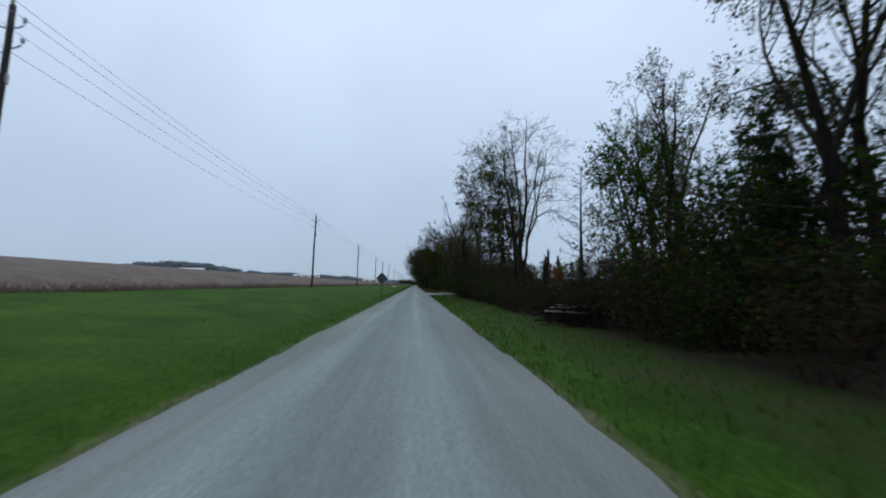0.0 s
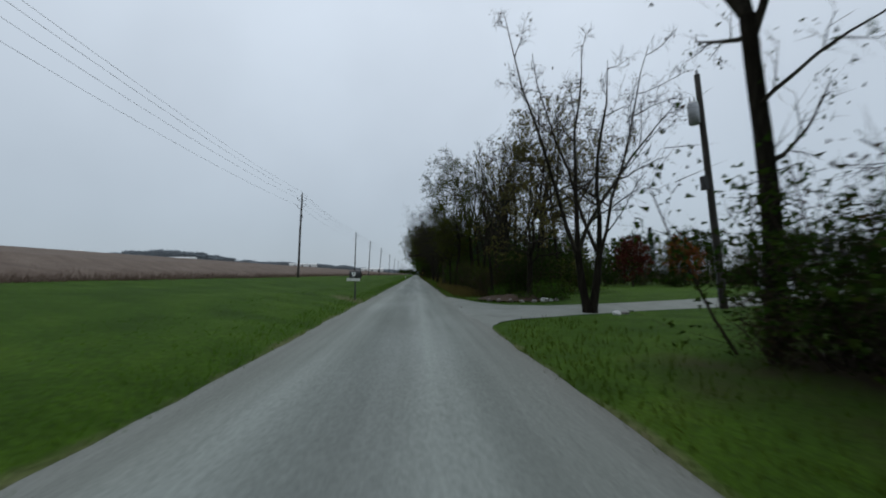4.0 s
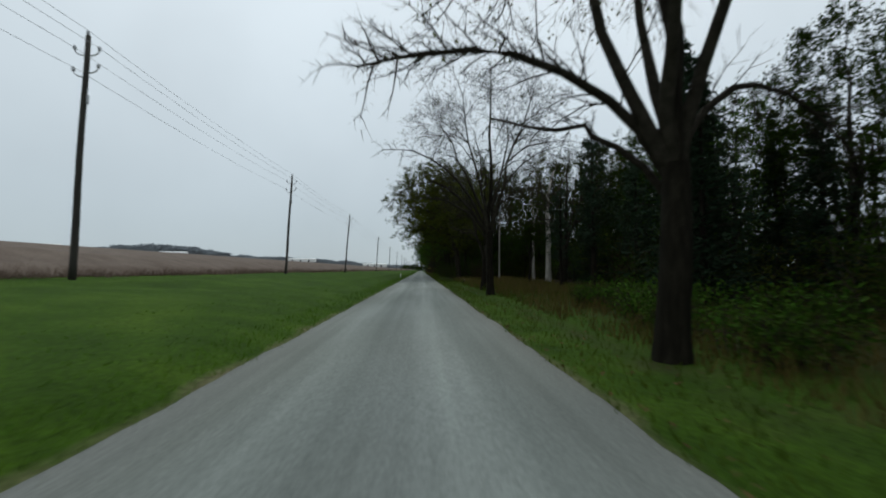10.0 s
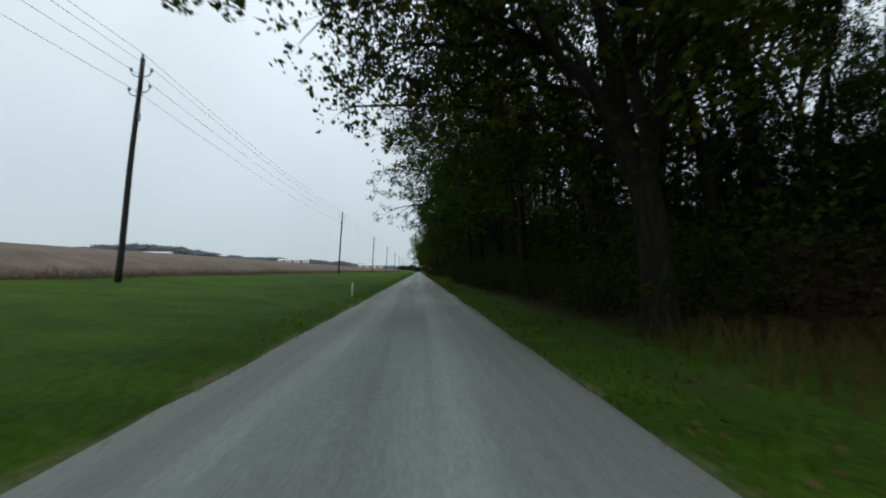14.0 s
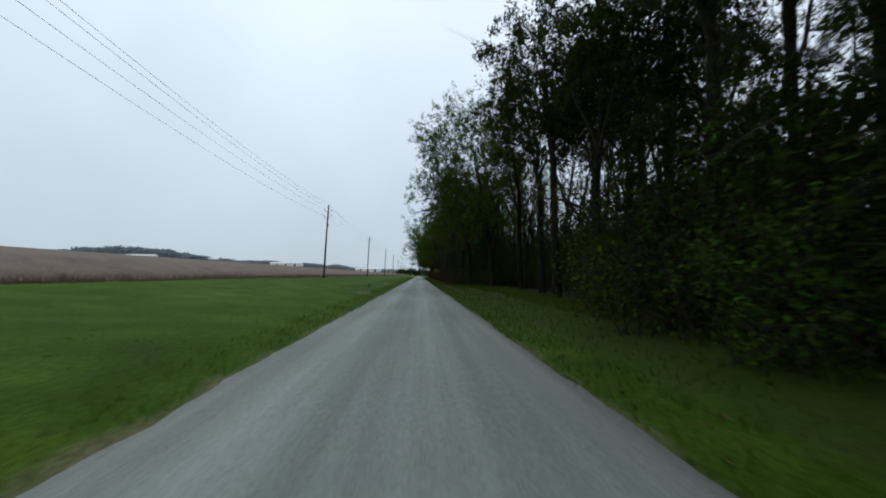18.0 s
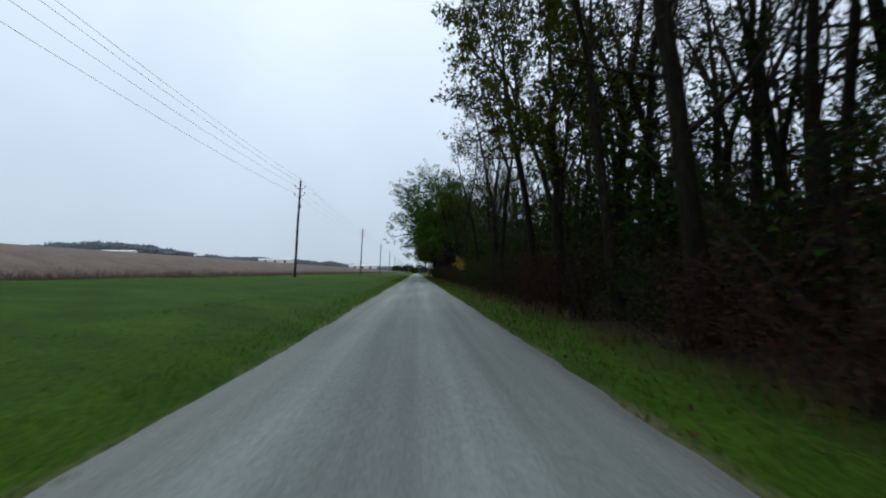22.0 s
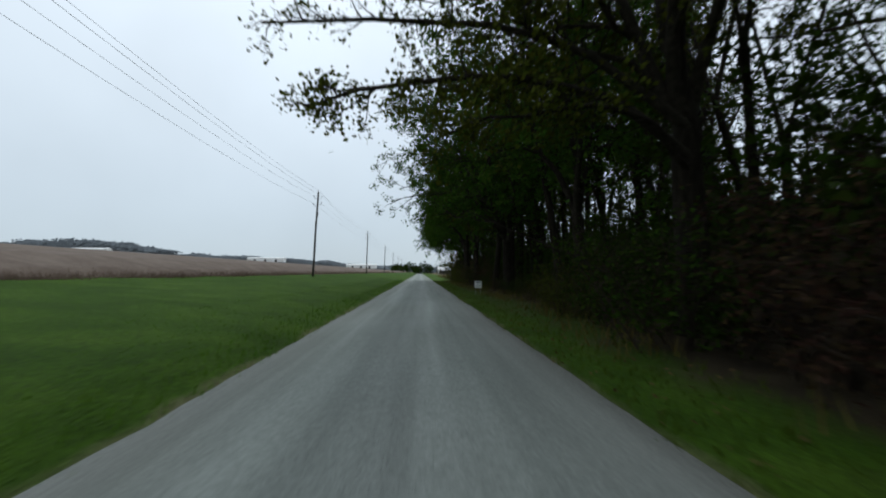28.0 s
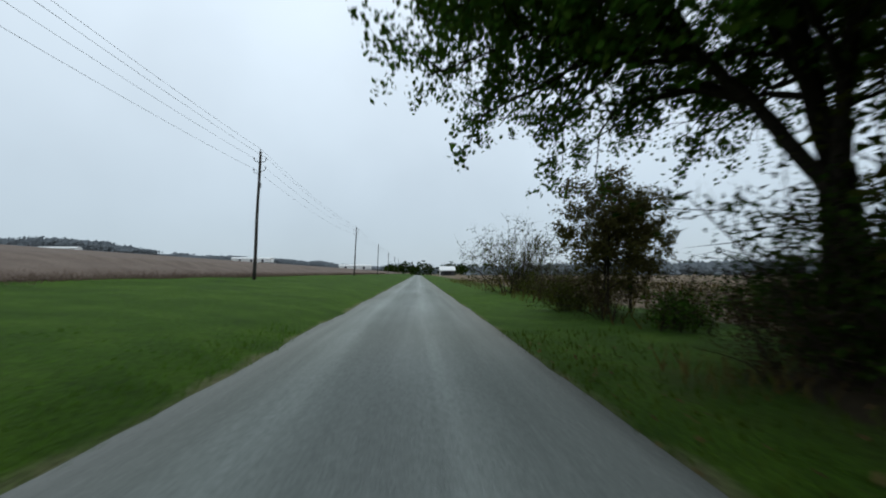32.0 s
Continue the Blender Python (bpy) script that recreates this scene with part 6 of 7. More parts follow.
for ax, ay, az in ATTACH:
    g = Geo()
    pts = []
    for (x0, y0, z0), (x1, y1, z1) in zip(spots[:-1], spots[1:]):
        n = 14
        for i in range(n):
            u = i / n
            sag = 0.0135 * (y1 - y0) * 4 * u * (1 - u) * (0.55 + 0.45 * (y1 - y0) / 42)
            pts.append((x0 + (x1 - x0) * u + ax, y0 + (y1 - y0) * u, z0 + (z1 - z0) * u + az - sag))
    pts.append((spots[-1][0] + ax, spots[-1][1], spots[-1][2] + az))
    g.tube(pts, [0.0075] * len(pts), 5)
    tagged(piece("power_line", g, WIRE, smooth=True), "sagging overhead wire strung between the utility poles", "power line", "overhead wires")


def service_pole(x, y):
    """The pole at the drive that carries the house's transformer and meter box."""
    top = holder("utility_pole", x, y, rough_z(x, y))
    top.matrix_basis = pose(x, y, rough_z(x, y), 0, -4.5, 0)
    g = Geo()
    g.tube([(0, 0, z) for z in np.linspace(-0.3, 9.2, 8)], np.linspace(0.15, 0.1, 8), 14, True)
    piece("shaft", g, POLE_WOOD, top, smooth=True)
    g = Geo()
    g.tube([(-0.32, 0, 7.2), (-0.32, 0, 7.24), (-0.32, 0, 8.0), (-0.32, 0, 8.06), (-0.32, 0, 8.12)], [0.16, 0.2, 0.2, 0.17, 0.06], 18, True)
    can = piece("transformer", g, METAL, top, "grey transformer can", True)
    for sx in (-0.09, 0.09):
        g = Geo()
        g.tube([(-0.32 + sx, 0, 8.06), (-0.32 + sx, 0, 8.14), (-0.32 + sx, 0, 8.2), (-0.32 + sx, 0, 8.3)], [0.03, 0.045, 0.03, 0.02], 8, True)
        piece("bushing", g, CERAMIC, can)
    part("bracket", box_bm(-0.2, -0.04, 7.4, -0.09, 0.04, 7.5, 0.005), METAL, top)
    part("meter_box", box_bm(-0.3, -0.13, 4.6, -0.1, 0.13, 5.15, 0.02), DARK_GREY, top, "dark junction box")
    part("ground_wire_guard", box_bm(-0.17, -0.03, 0.0, -0.13, 0.03, 2.6, 0.005), DARK_GREY, top)
    insulator(top, 0.0, 9.3)
    return tagged(top, "wooden service pole with a grey transformer beside the driveway", "utility pole")


service_pole(12.1, 58.8)

# ---- small things along the lane ----


def warning_sign(x, y, rz):
    top = holder("road_sign", x, y, rough_z(x, y), rz)
    part("post", box_bm(-0.035, -0.02, -0.2, 0.035, 0.02, 2.35, 0.004), DARK_GREY, top, "thin dark steel channel post")
    bm = bmesh.new()
    s = 0.54
    outline = []
    for cx, cz in ((0, -s), (s, 0), (0, s), (-s, 0)):
        for k in (-1, 1):
            px, pz = (cx * 0.93 + k * abs(cz) * 0.07 * (1 if cz > 0 else -1) * -1, cz * 0.93) if cx == 0 else (cx * 0.93, cz * 0.93 + k * abs(cx) * 0.07 * (1 if cx > 0 else -1))
            outline.append((px, pz))
    pts = sorted(set(outline), key=lambda p: math.atan2(p[1], p[0]))
    prism_bm([(a, b + 1.9) for a, b in pts], -0.028, -0.024, bm)
    part("plate", bm, DARK_GREY, top, "dark unpainted back of a diamond plate")
    for z in (1.6, 2.2):
        part("bolt", box_bm(-0.012, 0.02, z - 0.012, 0.012, 0.03, z + 0.012, 0.003), METAL, top)
    return tagged(top, "diamond road sign seen from its dark back on a thin post", "road sign")


warning_sign(-2.5, 36.6, 4)


def mailbox(x, y):
    top = holder("mailbox", x, y, rough_z(x, y), -6)
    part("post", box_bm(-0.03, -0.03, -0.2, 0.03, 0.03, 1.0, 0.006), DARK_GREY, top, "thin dark steel post")
    part("tray", box_bm(-0.42, -0.13, 0.96, 0.22, 0.13, 1.1, 0.015), WHITE, top, "white newspaper tray under the box")
    outline = [(-0.155, 1.11), (0.155, 1.11)] + [(0.155 * math.cos(a), 1.33 + 0.155 * math.sin(a)) for a in np.linspace(0, math.pi, 12)]
    bm = prism_bm(outline, -0.27, 0.27)
    bmesh.ops.rotate(bm, verts=bm.verts, cent=(0, 0, 1.3), matrix=Matrix.Rotation(radians(90), 3, "Z"))
    body = part("body", bm, BLACK, top, "black arched metal box")
    shield = [(-0.1, 1.41), (0.1, 1.41), (0.105, 1.31), (0.06, 1.22), (0, 1.16), (-0.06, 1.22), (-0.105, 1.31)]
    part("emblem", prism_bm([(a - 0.05, b) for a, b in shield], -0.162, -0.157), WHITE, body, "plain pale shield shape")
    for z in (1.36, 1.31, 1.26):
        part("emblem_bar", prism_bm([(-0.1, z), (0.0, z), (0.0, z + 0.015), (-0.1, z + 0.015)], -0.166, -0.1625), BLACK, body)
    part("door", prism_bm([(a * 1.03, 1.3 + (b - 1.3) * 1.03) for a, b in outline], -0.008, 0.008), BLACK, body).matrix_basis = Matrix.Translation((0.278, 0, 0)) @ Matrix.Rotation(radians(90), 4, "Z")
    part("flag", box_bm(-0.02, 0.165, 1.3, 0.02, 0.17, 1.5, 0.002), RED_BARN, body, "small red flag")
    return tagged(top, "black mailbox with a pale emblem and white tray on a post", "mailbox")


mailbox(-2.72, 64.8)


def marker(x, y, h, material, label, w=0.05):
    top = holder("marker_post", x, y, rough_z(x, y))
    g = Geo()
    g.tube([(0, 0, -0.15), (0, 0, h * 0.6), (0.01, 0, h)], [w, w, w * 0.92], 10, True)
    piece("post", g, material, top, smooth=True)
    c = Geo()
    c.tube([(0.01, 0, h - 0.02), (0.01, 0, h + 0.015), (0.01, 0, h + 0.035)], [w * 1.25, w * 1.25, w * 0.7], 10, True)
    piece("cap", c, material, top, smooth=True)
    return tagged(top, label, "marker post")


marker(-3.0, 177.4, 0.6, WHITE, "short white plastic marker post in the mown grass", 0.04)


def capped_stake(x, y, h):
    """A thin steel stake with a black plastic sleeve over its head."""
    top = holder("marker_post", x, y, rough_z(x, y))
    g, c = Geo(), Geo()
    g.tube([(0, 0, -0.15), (0, 0, h - 0.1)], [0.008, 0.008], 6, True)
    c.tube([(0, 0, h - 0.3), (0, 0, h - 0.28), (0.006, 0, h - 0.02), (0.006, 0, h)], [0.036, 0.042, 0.042, 0.03], 10, True)
    piece("stake", g, METAL, top, "thin steel stake", smooth=True)
    piece("sleeve", c, BLACK, top, smooth=True)
    return tagged(top, "thin stake with a black sleeve in the mown verge", "marker post")


capped_stake(-2.7, 232.2, 0.82)
marker(5.25, 139.5, 0.85, BARK_DARK, "rough dark wooden post beside a bare tree", 0.1)


def stump(x, y):
    top = holder("tree_stump", x, y, rough_z(x, y))
    r = np.random.default_rng(4)
    g = Geo()
    g.tube([(0, 0, -0.1), (0, 0, 0.05), (0.01, 0, 0.2), (0.02, 0, 0.4)], [0.24, 0.19, 0.16, 0.15], 12, True)
    piece("trunk", g, BARK_DARK, top, smooth=True)
    c = Geo()
    c.tube([(0.02, 0, 0.4), (0.02, 0, 0.41)], [0.14, 0.138], 12, True)
    piece("cut_face", c, BARK_PALE, top, "pale sawn top")
    return tagged(top, "low tree stump with a pale sawn top in the verge", "stump")


stump(4.8, 152.9)


def lawn_sign(x, y):
    top = holder("yard_sign", x, y, rough_z(x, y), 0)
    for sx in (-0.15, 0.15):
        g = Geo()
        g.tube([(sx, 0, -0.15), (sx, 0, 0.85)], [0.006, 0.006], 6, True)
        piece("stake", g, METAL, top, "thin wire stake")
    part("panel", box_bm(-0.21, -0.012, 0.48, 0.21, -0.007, 0.9, 0.002), WHITE, top, "white printed panel")
    for z, hh, w, m in ((0.8, 0.055, 0.17, BLACK), (0.71, 0.022, 0.16, DARK_GREY), (0.65, 0.022, 0.13, DARK_GREY), (0.59, 0.018, 0.16, DARK_GREY), (0.53, 0.018, 0.15, DARK_GREY)):
        part("print_bar", box_bm(-w, -0.0165, z, w, -0.0125, z + hh), m, top, "dark printed bar")
    return tagged(top, "small white yard sign with dark print bars at the wood edge", "sign")


lawn_sign(3.75, 361.5)


def stone(x, y, s, material, label, seed):
    bm = bmesh.new()
    bmesh.ops.create_icosphere(bm, subdivisions=3, radius=s)
    for v in bm.verts:
        k = 1 + 0.3 * noise.noise(v.co / s * 1.3 + Vector((seed, 0, 0))) + 0.08 * noise.noise(v.co / s * 4 + Vector((0, seed, 0)))
        v.co = Vector((v.co.x * k * 1.15, v.co.y * k, v.co.z * k * 0.72 + s * 0.35))
    ob = part("stone", bm, material, None, smooth=True)
    ob.matrix_basis = pose(x, y, rough_z(x, y), 0, 0, 50 * seed)
    return tagged(ob, label, "stone", "stones round the planted bed")


for k, (x, y, s, white) in enumerate([(5.2, 64.6, 0.16, 0), (5.7, 64.3, 0.14, 0), (6.9, 64.4, 0.2, 1), (7.25, 64.5, 0.13, 1), (4.7, 65.0, 0.17, 0), (4.3, 65.6, 0.15, 0), (7.6, 64.8, 0.14, 0), (6.3, 64.2, 0.13, 0), (7.1, 57.3, 0.13, 1), (7.5, 57.5, 0.1, 0)]):
    stone(x, y, s, ROCK_WHITE if white else ROCK, "whitewashed stone beside the driveway" if white else "rough grey field stone beside the driveway", k + 1)


def mulch_bed():
    bm = bmesh.new()
    n = 26
    ring = [bm.verts.new((6.0 + 2.2 * math.cos(a) * (1 + 0.12 * math.sin(3 * a)), 66.0 + 1.8 * math.sin(a), 0.04 + land(6))) for a in np.linspace(0, 2 * math.pi, n, endpoint=False)]
    inner = [bm.verts.new((6.0 + (v.co.x - 6.0) * 0.55, 66 + (v.co.y - 66) * 0.55, 0.28)) for v in ring]
    for i in range(n):
        bm.faces.new((ring[i], ring[(i + 1) % n], inner[(i + 1) % n], inner[i]))
    bm.faces.new(inner)
    return tagged(part("planting_bed", bm, MULCH, None, smooth=True), "low mound of reddish leaf mulch round a young oak", "flower bed")


mulch_bed()


def fallen_log(x, y, length, rz, material, label, r0=0.11):
    rr = np.random.default_rng(int(y))
    g = Geo()
    p = curve(rr, (0, 0, r0 * 0.8), (1, 0, 0.02), length, 7, 0, 0.05)
    p[:, 2] = np.maximum(p[:, 2], r0 * 0.7)
    g.tube(p, np.linspace(r0, r0 * 0.55, 8), 9, True)
    g.tube([p[4], p[4] + np.array([0.25, 0.2, 0.25]), p[4] + np.array([0.5, 0.3, 0.5])], [r0 * 0.4, r0 * 0.3, r0 * 0.12], 6, True)
    ob = piece("fallen_log", g, material, None, smooth=True)
    ob.matrix_basis = pose(x, y, rough_z(x, y) + 0.02, 0, 0, rz)
    return tagged(ob, label, "log")


fallen_log(5.7, 289.1, 1.5, -14, BARK_PALE, "pale fallen branch lying at the edge of the brush", 0.05)
fallen_log(4.2, 377.5, 1.8, 5, BARK, "weathered fallen branch in the verge grass", 0.08)


def brush_pile(x, y):
    rr = np.random.default_rng(15)
    top = holder("brush_pile", x, y, rough_z(x, y))
    for k in range(80):
        g = Geo()
        az = rr.uniform(0, 6.283)
        p = np.array([rr.normal() * 0.55, rr.normal() * 0.6, rr.uniform(0.02, 0.7)])
        length = rr.uniform(0.5, 1.6)
        d = np.array([math.cos(az), math.sin(az), rr.uniform(-0.12, 0.35)])
        c = curve(rr, p - d * length * 0.5, d, length, 4, 0.0, 0.12)
        c[:, 2] = np.maximum(c[:, 2], 0.02)
        g.tube(c, np.linspace(rr.uniform(0.015, 0.05), 0.008, 5), 5, True)
        piece("branch", g, BARK_DARK, top, smooth=True)
    for k in range(3):
        h = Geo()
        h.tube(curve(rr, (-1.3 + 0.3 * k, -0.4 + 0.3 * k, 0.52 + 0.08 * k), (1, 0.25 * k - 0.3, -0.02), 2.1, 4, 0.0, 0.03), [0.035, 0.033, 0.03, 0.026, 0.02], 6, True)
        piece("pole", h, BARK_PALE, top, "pale peeled pole", smooth=True)
    return tagged(top, "heap of cut dark branches at the verge", "brush pile")


brush_pile(6.2, 14.2)

# ---- the house and what stands by it ----


def house(x, y, rz):
    top = holder("house", x, y, rough_z(x, y), rz)
    w, d, eave, ridge = 3.1, 4.6, 3.7, 6.2
    gable = [(-w, 0), (w, 0), (w, eave), (0, ridge), (-w, eave)]
    wall = part("wall", prism_bm(gable, -d, d), WHITE, top, "white clapboard gable walls")
    for k in range(19):
        z = 0.3 + k * 0.3
        half = w if z < eave else w * (ridge - z) / (ridge - eave)
        if half > 0.3:
            part("clapboard", box_bm(-half, -d - 0.02, z, half, -d - 0.003, z + 0.28), WHITE, wall)
    for sx in (-1, 1):
        roof = [(0, ridge + 0.05), (sx * (w + 0.45), eave - 0.3), (sx * (w + 0.45), eave - 0.14), (0, ridge + 0.24)]
        part("roof", prism_bm(roof, -d - 0.4, d + 0.4), SHINGLE, top, "dark grey shingle roof slope")
    for wx, wz in ((-1.7, 0.9), (1.7, 0.9), (0, 3.7)):
        win = part("window", box_bm(wx - 0.55, -d - 0.06, wz, wx + 0.55, -d - 0.024, wz + 1.4), WHITE, top, "white-framed sash window")
        for k in (0, 1):
            part("pane", box_bm(wx - 0.46, -d - 0.075, wz + 0.08 + 0.64 * k, wx + 0.46, -d - 0.063, wz + 0.66 + 0.64 * k), GLASS_DARK, win)
    part("chimney", box_bm(0.9, 1.5, 5.0, 1.5, 2.1, 6.9, 0.02), ROCK, top)
    run = 4.4  # the wing lies along the drive, its ridge across the gable end
    turn = Matrix.Rotation(radians(90), 3, "Z")

    def along_wing(outline, a, b):
        bm = prism_bm(outline, a, b)
        bmesh.ops.rotate(bm, verts=bm.verts, cent=(0, 0, 0), matrix=turn)
        return bm
    wing = part("wing", along_wing([(-3.1, 0), (3.0, 0), (3.0, 2.9), (0, 5.0), (-3.1, 2.9)], w + 0.01, w + run), GREY_SIDING, top, "grey-sided wing with a porch")
    part("wing_roof", along_wing([(-3.5, 2.72), (0, 5.1), (0, 5.3), (-3.6, 2.85)], w + 0.02, w + run + 0.4), SHINGLE, top)
    part("wing_roof", along_wing([(0, 5.1), (3.4, 2.72), (3.5, 2.85), (0, 5.3)], w + 0.02, w + run + 0.4), SHINGLE, top)
    for k in range(2):
        cx = -w - 1.2 - 2.2 * k
        dormer = part("dormer", box_bm(cx - 0.9, -2.6, 3.2, cx + 0.9, -0.3, 4.75), WHITE, top, "white dormer with a sash window")
        part("dormer_roof", prism_bm([(cx - 1.1, 4.74), (cx + 1.1, 4.74), (cx, 5.45)], -2.8, -0.2), SHINGLE, dormer)
        win = part("window", box_bm(cx - 0.45, -2.66, 3.55, cx + 0.45, -2.603, 4.6), DARK_GREY, dormer)
        part("pane", box_bm(cx - 0.38, -2.68, 3.62, cx + 0.38, -2.663, 4.53), GLASS_DARK, win)
        part("window", box_bm(cx - 0.5, -3.16, 0.9, cx + 0.5, -3.103, 2.1), WHITE, top, "white-framed window under the porch")
    part("porch_roof", along_wing([(-5.1, 2.45), (-3.12, 2.9), (-3.12, 3.02), (-5.1, 2.57)], w + 0.05, w + run + 0.2), SHINGLE, top)
    part("porch_floor", box_bm(-w - run, -5.0, 0, -w - 0.02, -3.12, 0.25, 0.01), GREY_SIDING, top)
    for k in range(6):
        px = -w - 0.2 - 0.8 * k
        part("porch_post", box_bm(px - 0.09, -4.95, 0.25, px + 0.09, -4.77, 2.5, 0.01), WHITE, top, "white porch post")
    part("door", box_bm(-w - 2.75, -3.17, 0.26, -w - 1.85, -3.104, 2.3), BLACK, top, "dark front door")
    return tagged(top, "white gabled farmhouse with a grey porch wing across the lawn", "house")


house(51.0, 82.5, -38)


def parked_car(x, y, rz, paint, label):
    top = holder("car", x, y, rough_z(x, y) + 0.02, rz)
    side = [(-2.4, 0.35), (2.3, 0.35), (2.42, 0.7), (2.3, 1.0), (1.1, 1.08), (0.55, 1.62), (-1.9, 1.68), (-2.35, 1.1), (-2.45, 0.7)]
    bm = prism_bm(side, -0.88, 0.88)
    bmesh.ops.bevel(bm, geom=list(bm.edges), offset=0.07, segments=2, affect="EDGES")
    body = part("body", bm, paint, top, "painted car body", True)
    part("windscreen", prism_bm([(1.13, 1.12), (0.64, 1.6), (0.62, 1.58), (1.1, 1.1)], -0.72, 0.72), GLASS_DARK, body)
    for s in (-1, 1):
        part("side_window", box_bm(-1.8, s * 0.885 - 0.01, 1.12, 0.5, s * 0.885 + 0.01, 1.5, 0.005), GLASS_DARK, body)
        part("headlight", box_bm(2.36, s * 0.62 - 0.18, 0.72, 2.44, s * 0.62 + 0.18, 0.88, 0.02), WHITE, body, "clear headlight")
        for wx in (-1.45, 1.45):
            g = Geo()
            g.tube([(wx, s * 0.9 - 0.1, 0.34), (wx, s * 0.9 + 0.02, 0.34)], [0.34, 0.34], 20, True)
            wheel = piece("wheel", g, TYRE, top, "black tyre")
            h = Geo()
            h.tube([(wx, s * 0.9 - 0.12, 0.34), (wx, s * 0.9 + 0.035, 0.34)], [0.2, 0.19], 16, True)
            piece("rim", h, METAL, wheel)
    part("bumper", box_bm(2.38, -0.85, 0.4, 2.5, 0.85, 0.6, 0.03), METAL, top)
    part("grille", box_bm(2.4, -0.4, 0.66, 2.46, 0.4, 0.92, 0.01), DARK_GREY, top)
    return tagged(top, label, "car")


parked_car(46.4, 73.6, -95, WHITE, "pale car parked by the house")
parked_car(24.6, 69.9, -130, BLACK, "black car parked beside the driveway")


def hoop_shelter(x, y):
    top = holder("shelter", x, y, rough_z(x, y), 4)
    arc = [(2.3 * math.cos(a), 1.1 + 1.45 * math.sin(a)) for a in np.linspace(0, math.pi, 14)]
    outer = [(-2.3, 0.6)] + arc[::-1] + [(2.3, 0.6)]
    inner = [(p * 0.985, z * 0.985) for p, z in outer[::-1]]
    bm = prism_bm(outer + inner, -5, 5)
    bmesh.ops.rotate(bm, verts=bm.verts, cent=(0, 0, 0), matrix=Matrix.Rotation(radians(90), 3, "Z"))
    part("canopy", bm, TARP, top, "arched grey-green canvas cover")
    for px in (-4.8, -1.6, 1.6, 4.8):
        for py in (-2.28, 2.28):
            g = Geo()
            g.tube([(px, py, 0), (px, py, 1.2)], [0.035, 0.035], 8, True)
            piece("leg", g, METAL, top, smooth=True)
    return tagged(top, "arched canvas-covered shelter standing on the lawn", "shelter")


hoop_shelter(58.5, 79.5)

# ---- far distance ----


def far_ridge(name, x0, x1, y0, y1, h, n, seed, label, leaf=5.0, material=None):
    """A distant belt of woods: clumps of foliage with an uneven top."""
    rr = np.random.default_rng(seed)
    u = rr.uniform(0, 1, n)
    top = h * (0.35 + 0.65 * np.sin(np.pi * np.clip(u, 0, 1)) ** 0.7) * np.array([0.72 + 0.5 * noise.noise((k * 17.0, seed, 0)) + 0.22 * noise.noise((k * 90.0, seed, 3)) for k in u])
    depth = abs(x1 - x0) * 0.02 + abs(y1 - y0) * 0.04 + 6
    p = np.stack([x0 + (x1 - x0) * u + rr.normal(size=n) * depth * 0.2, y0 + (y1 - y0) * u + rr.normal(size=n) * depth, np.maximum(0.45 * h, top) * rr.uniform(0, 1, n) ** 0.6], 1)
    p[:, 2] += [land(x) for x in p[:, 0]]
    g = Geo()
    if material:
        g.leaves(p, leaf, rr, 0.5, 0.42)
    else:
        a = np.array([1.0, 0, 0]) + rr.normal(size=(n, 3)) * 0.25
        b = np.array([0, 0.45, 0.9]) + rr.normal(size=(n, 3)) * 0.2
        s = (leaf * 0.45 * rr.uniform(0.5, 1.3, n))[:, None]
        g.add(np.stack([p - a * s, p - b * s, p + a * s, p + b * s], 1).reshape(-1, 3), np.arange(4 * n).reshape(n, 4))
    return tagged(piece(name, g, material or FAR_WOODS_HAZED), label, "woods", kind="stuff")


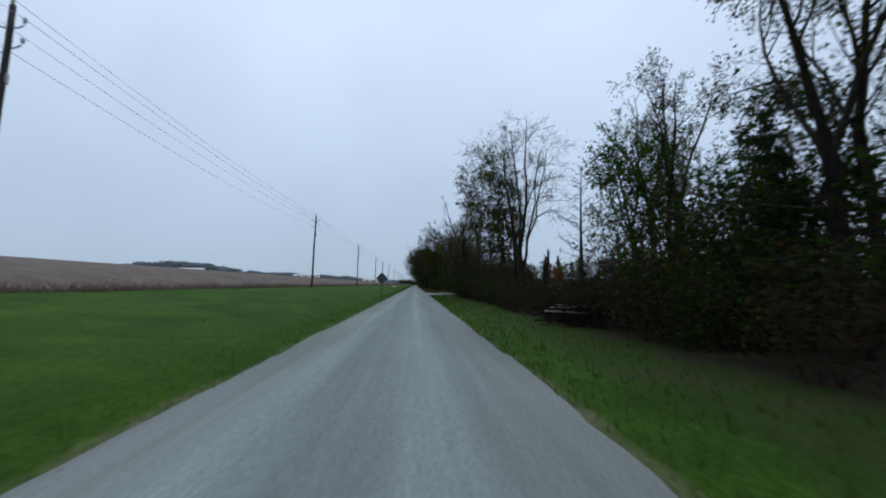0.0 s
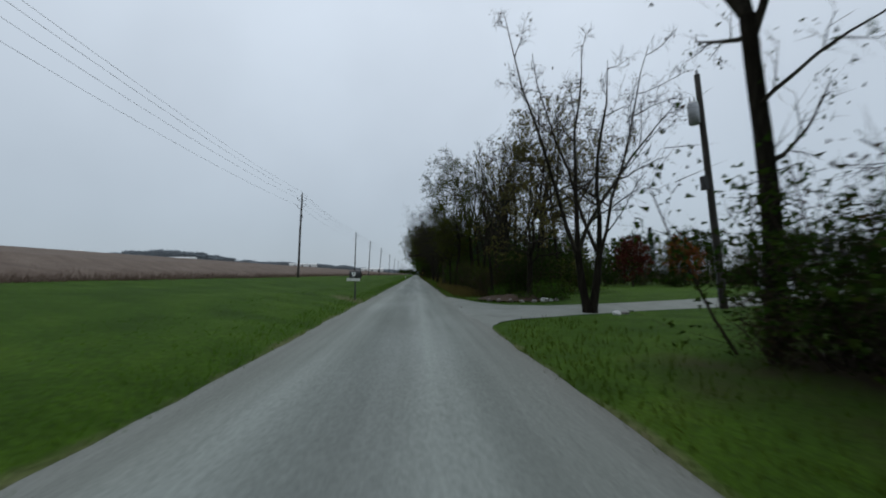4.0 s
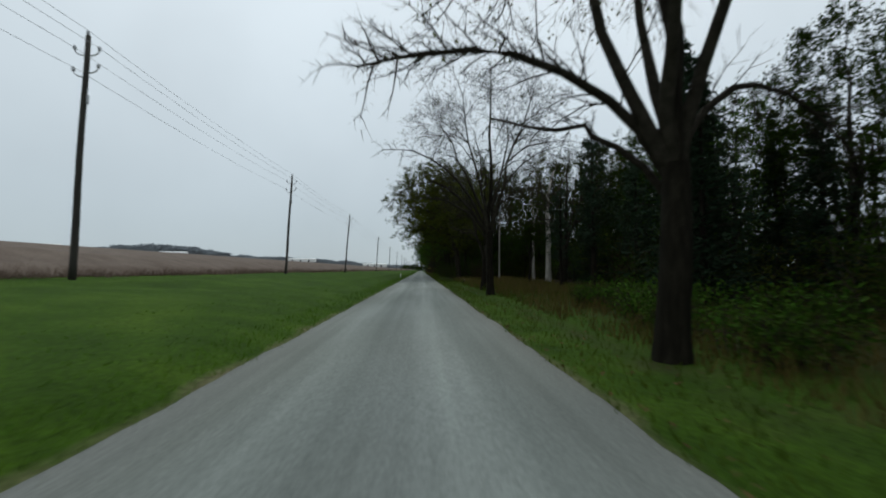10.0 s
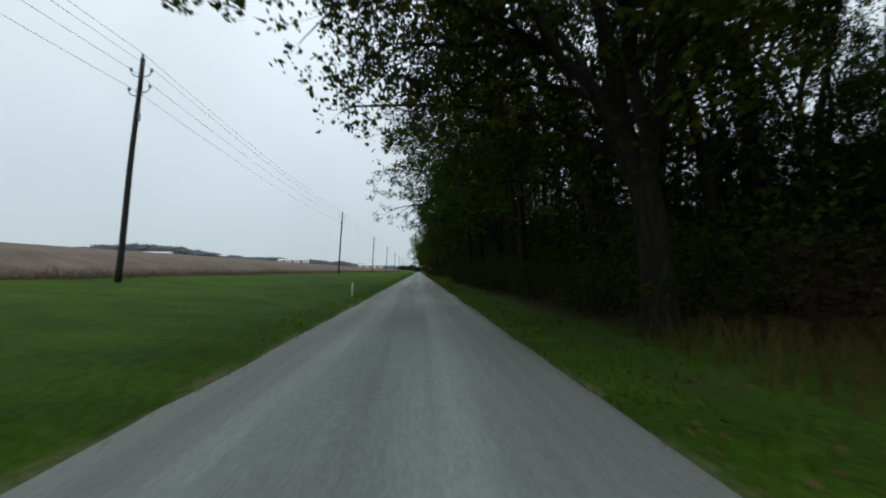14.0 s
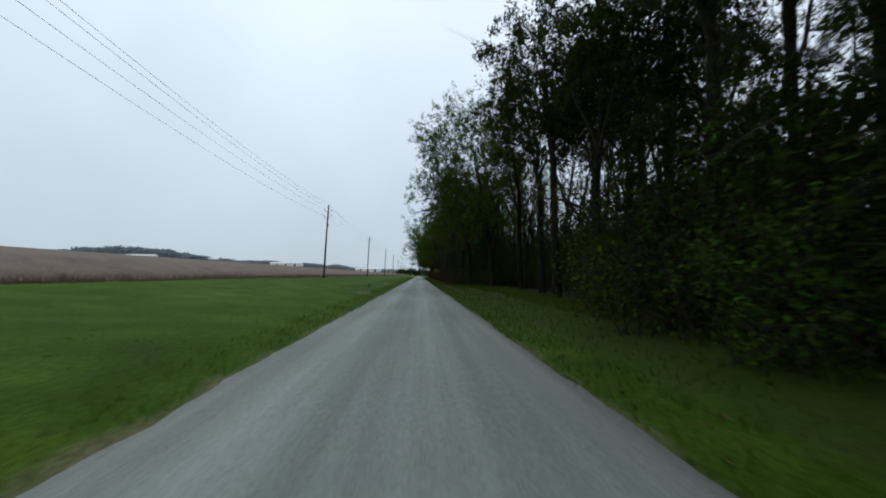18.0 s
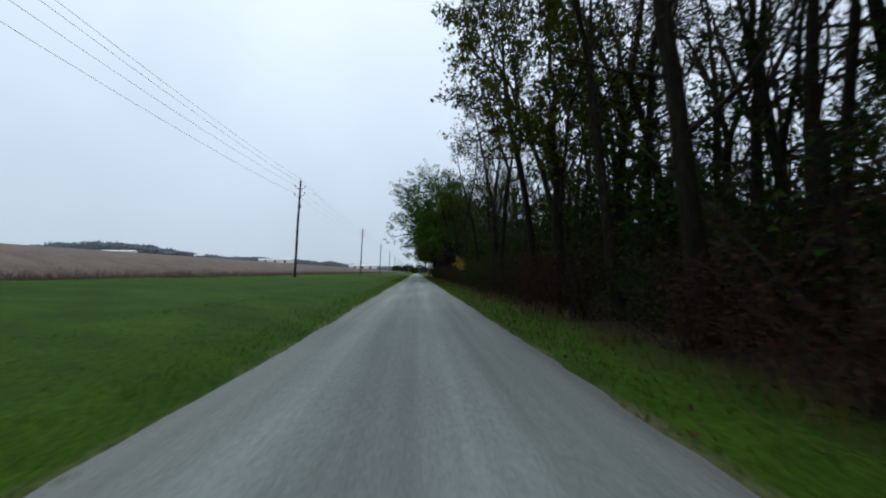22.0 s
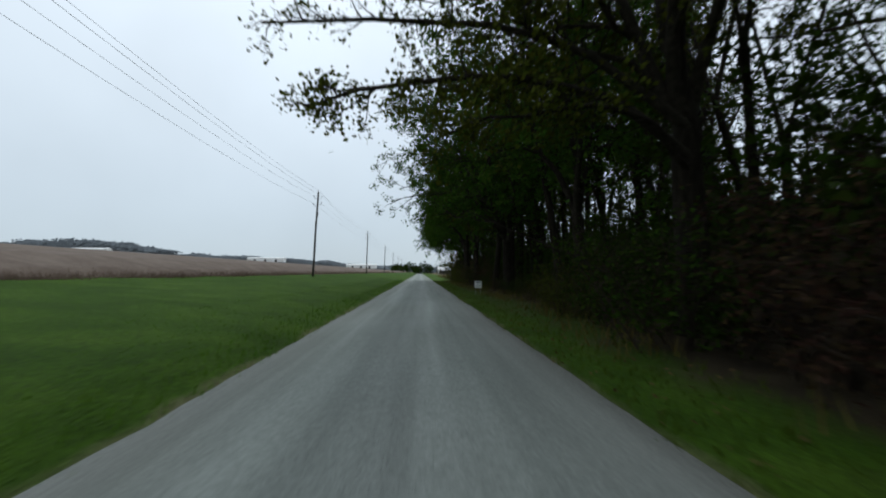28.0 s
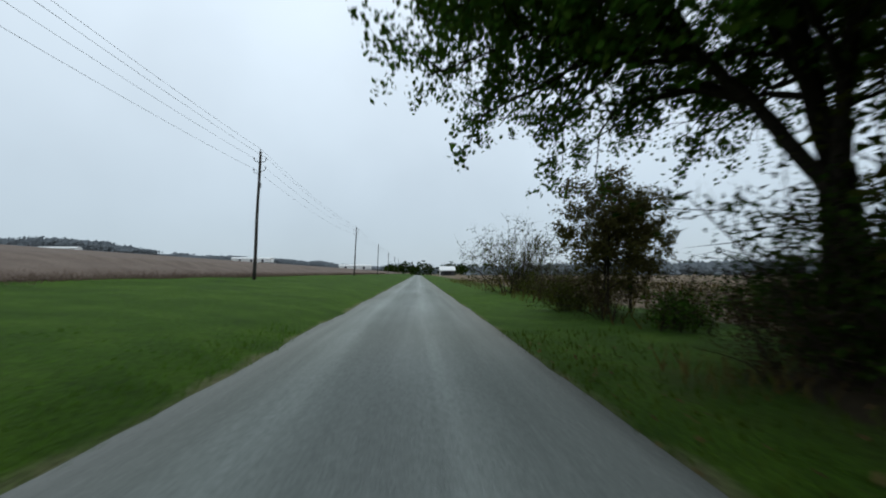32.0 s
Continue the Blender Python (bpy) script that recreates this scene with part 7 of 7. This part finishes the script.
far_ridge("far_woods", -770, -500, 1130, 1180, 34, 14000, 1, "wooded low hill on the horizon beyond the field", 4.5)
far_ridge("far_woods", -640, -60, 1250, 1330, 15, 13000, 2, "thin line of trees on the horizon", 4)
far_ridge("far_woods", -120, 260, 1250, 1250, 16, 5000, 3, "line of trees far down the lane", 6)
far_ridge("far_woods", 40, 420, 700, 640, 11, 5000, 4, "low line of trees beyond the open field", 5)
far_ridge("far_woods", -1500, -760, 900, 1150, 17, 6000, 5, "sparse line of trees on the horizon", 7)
for k, (x, y, s) in enumerate([(-8, 690, 1.0), (4, 700, 1.15), (24, 705, 1.1), (32, 690, 1.0), (-22, 740, 0.9), (45, 720, 1.0), (60, 740, 1.1)]):
    far_ridge("tree_clump", x - 7 * s, x + 7 * s, y, y + 6, 11 * s, 500, 20 + k, "round dark tree far down the lane", 1.6, LEAF_DARK)


def barn(x, y, length, height, material, label, rz=0):
    top = holder("barn", x, y, land(x), rz)
    part("wall", box_bm(-length / 2, -7, 0, length / 2, 7, height, 0.05), material, top)
    bm = prism_bm([(-7.6, height), (7.6, height), (0, height + 2.6)], -length / 2 - 0.6, length / 2 + 0.6)
    bmesh.ops.rotate(bm, verts=bm.verts, cent=(0, 0, 0), matrix=Matrix.Rotation(radians(90), 3, "Z"))
    part("roof", bm, WHITE, top, "pale metal roof")
    for k in range(3):
        px = (k - 1) * length / 3.5
        part("door", box_bm(px - 2, -7.08, 0, px + 2, -7.01, height * 0.8), DARK_GREY, top)
    return tagged(top, label, "barn")


barn(-655, 836, 64, 8, WHITE, "long white metal barn far across the field", 30)
barn(-750, 830, 50, 9, WHITE, "long white metal barn far across the field", 20)
barn(-560, 1060, 60, 8, WHITE, "low white farm building on the horizon", 0)
barn(-820, 960, 46, 9, RED_BARN, "dark red barn on the horizon", 10)
barn(-300, 1150, 70, 7, WHITE, "low white farm building on the horizon", 0)
barn(-120, 1180, 60, 7, WHITE, "low white farm building on the horizon", 0)
barn(19, 655, 9, 3.2, WHITE, "small white building far down the lane", 0)
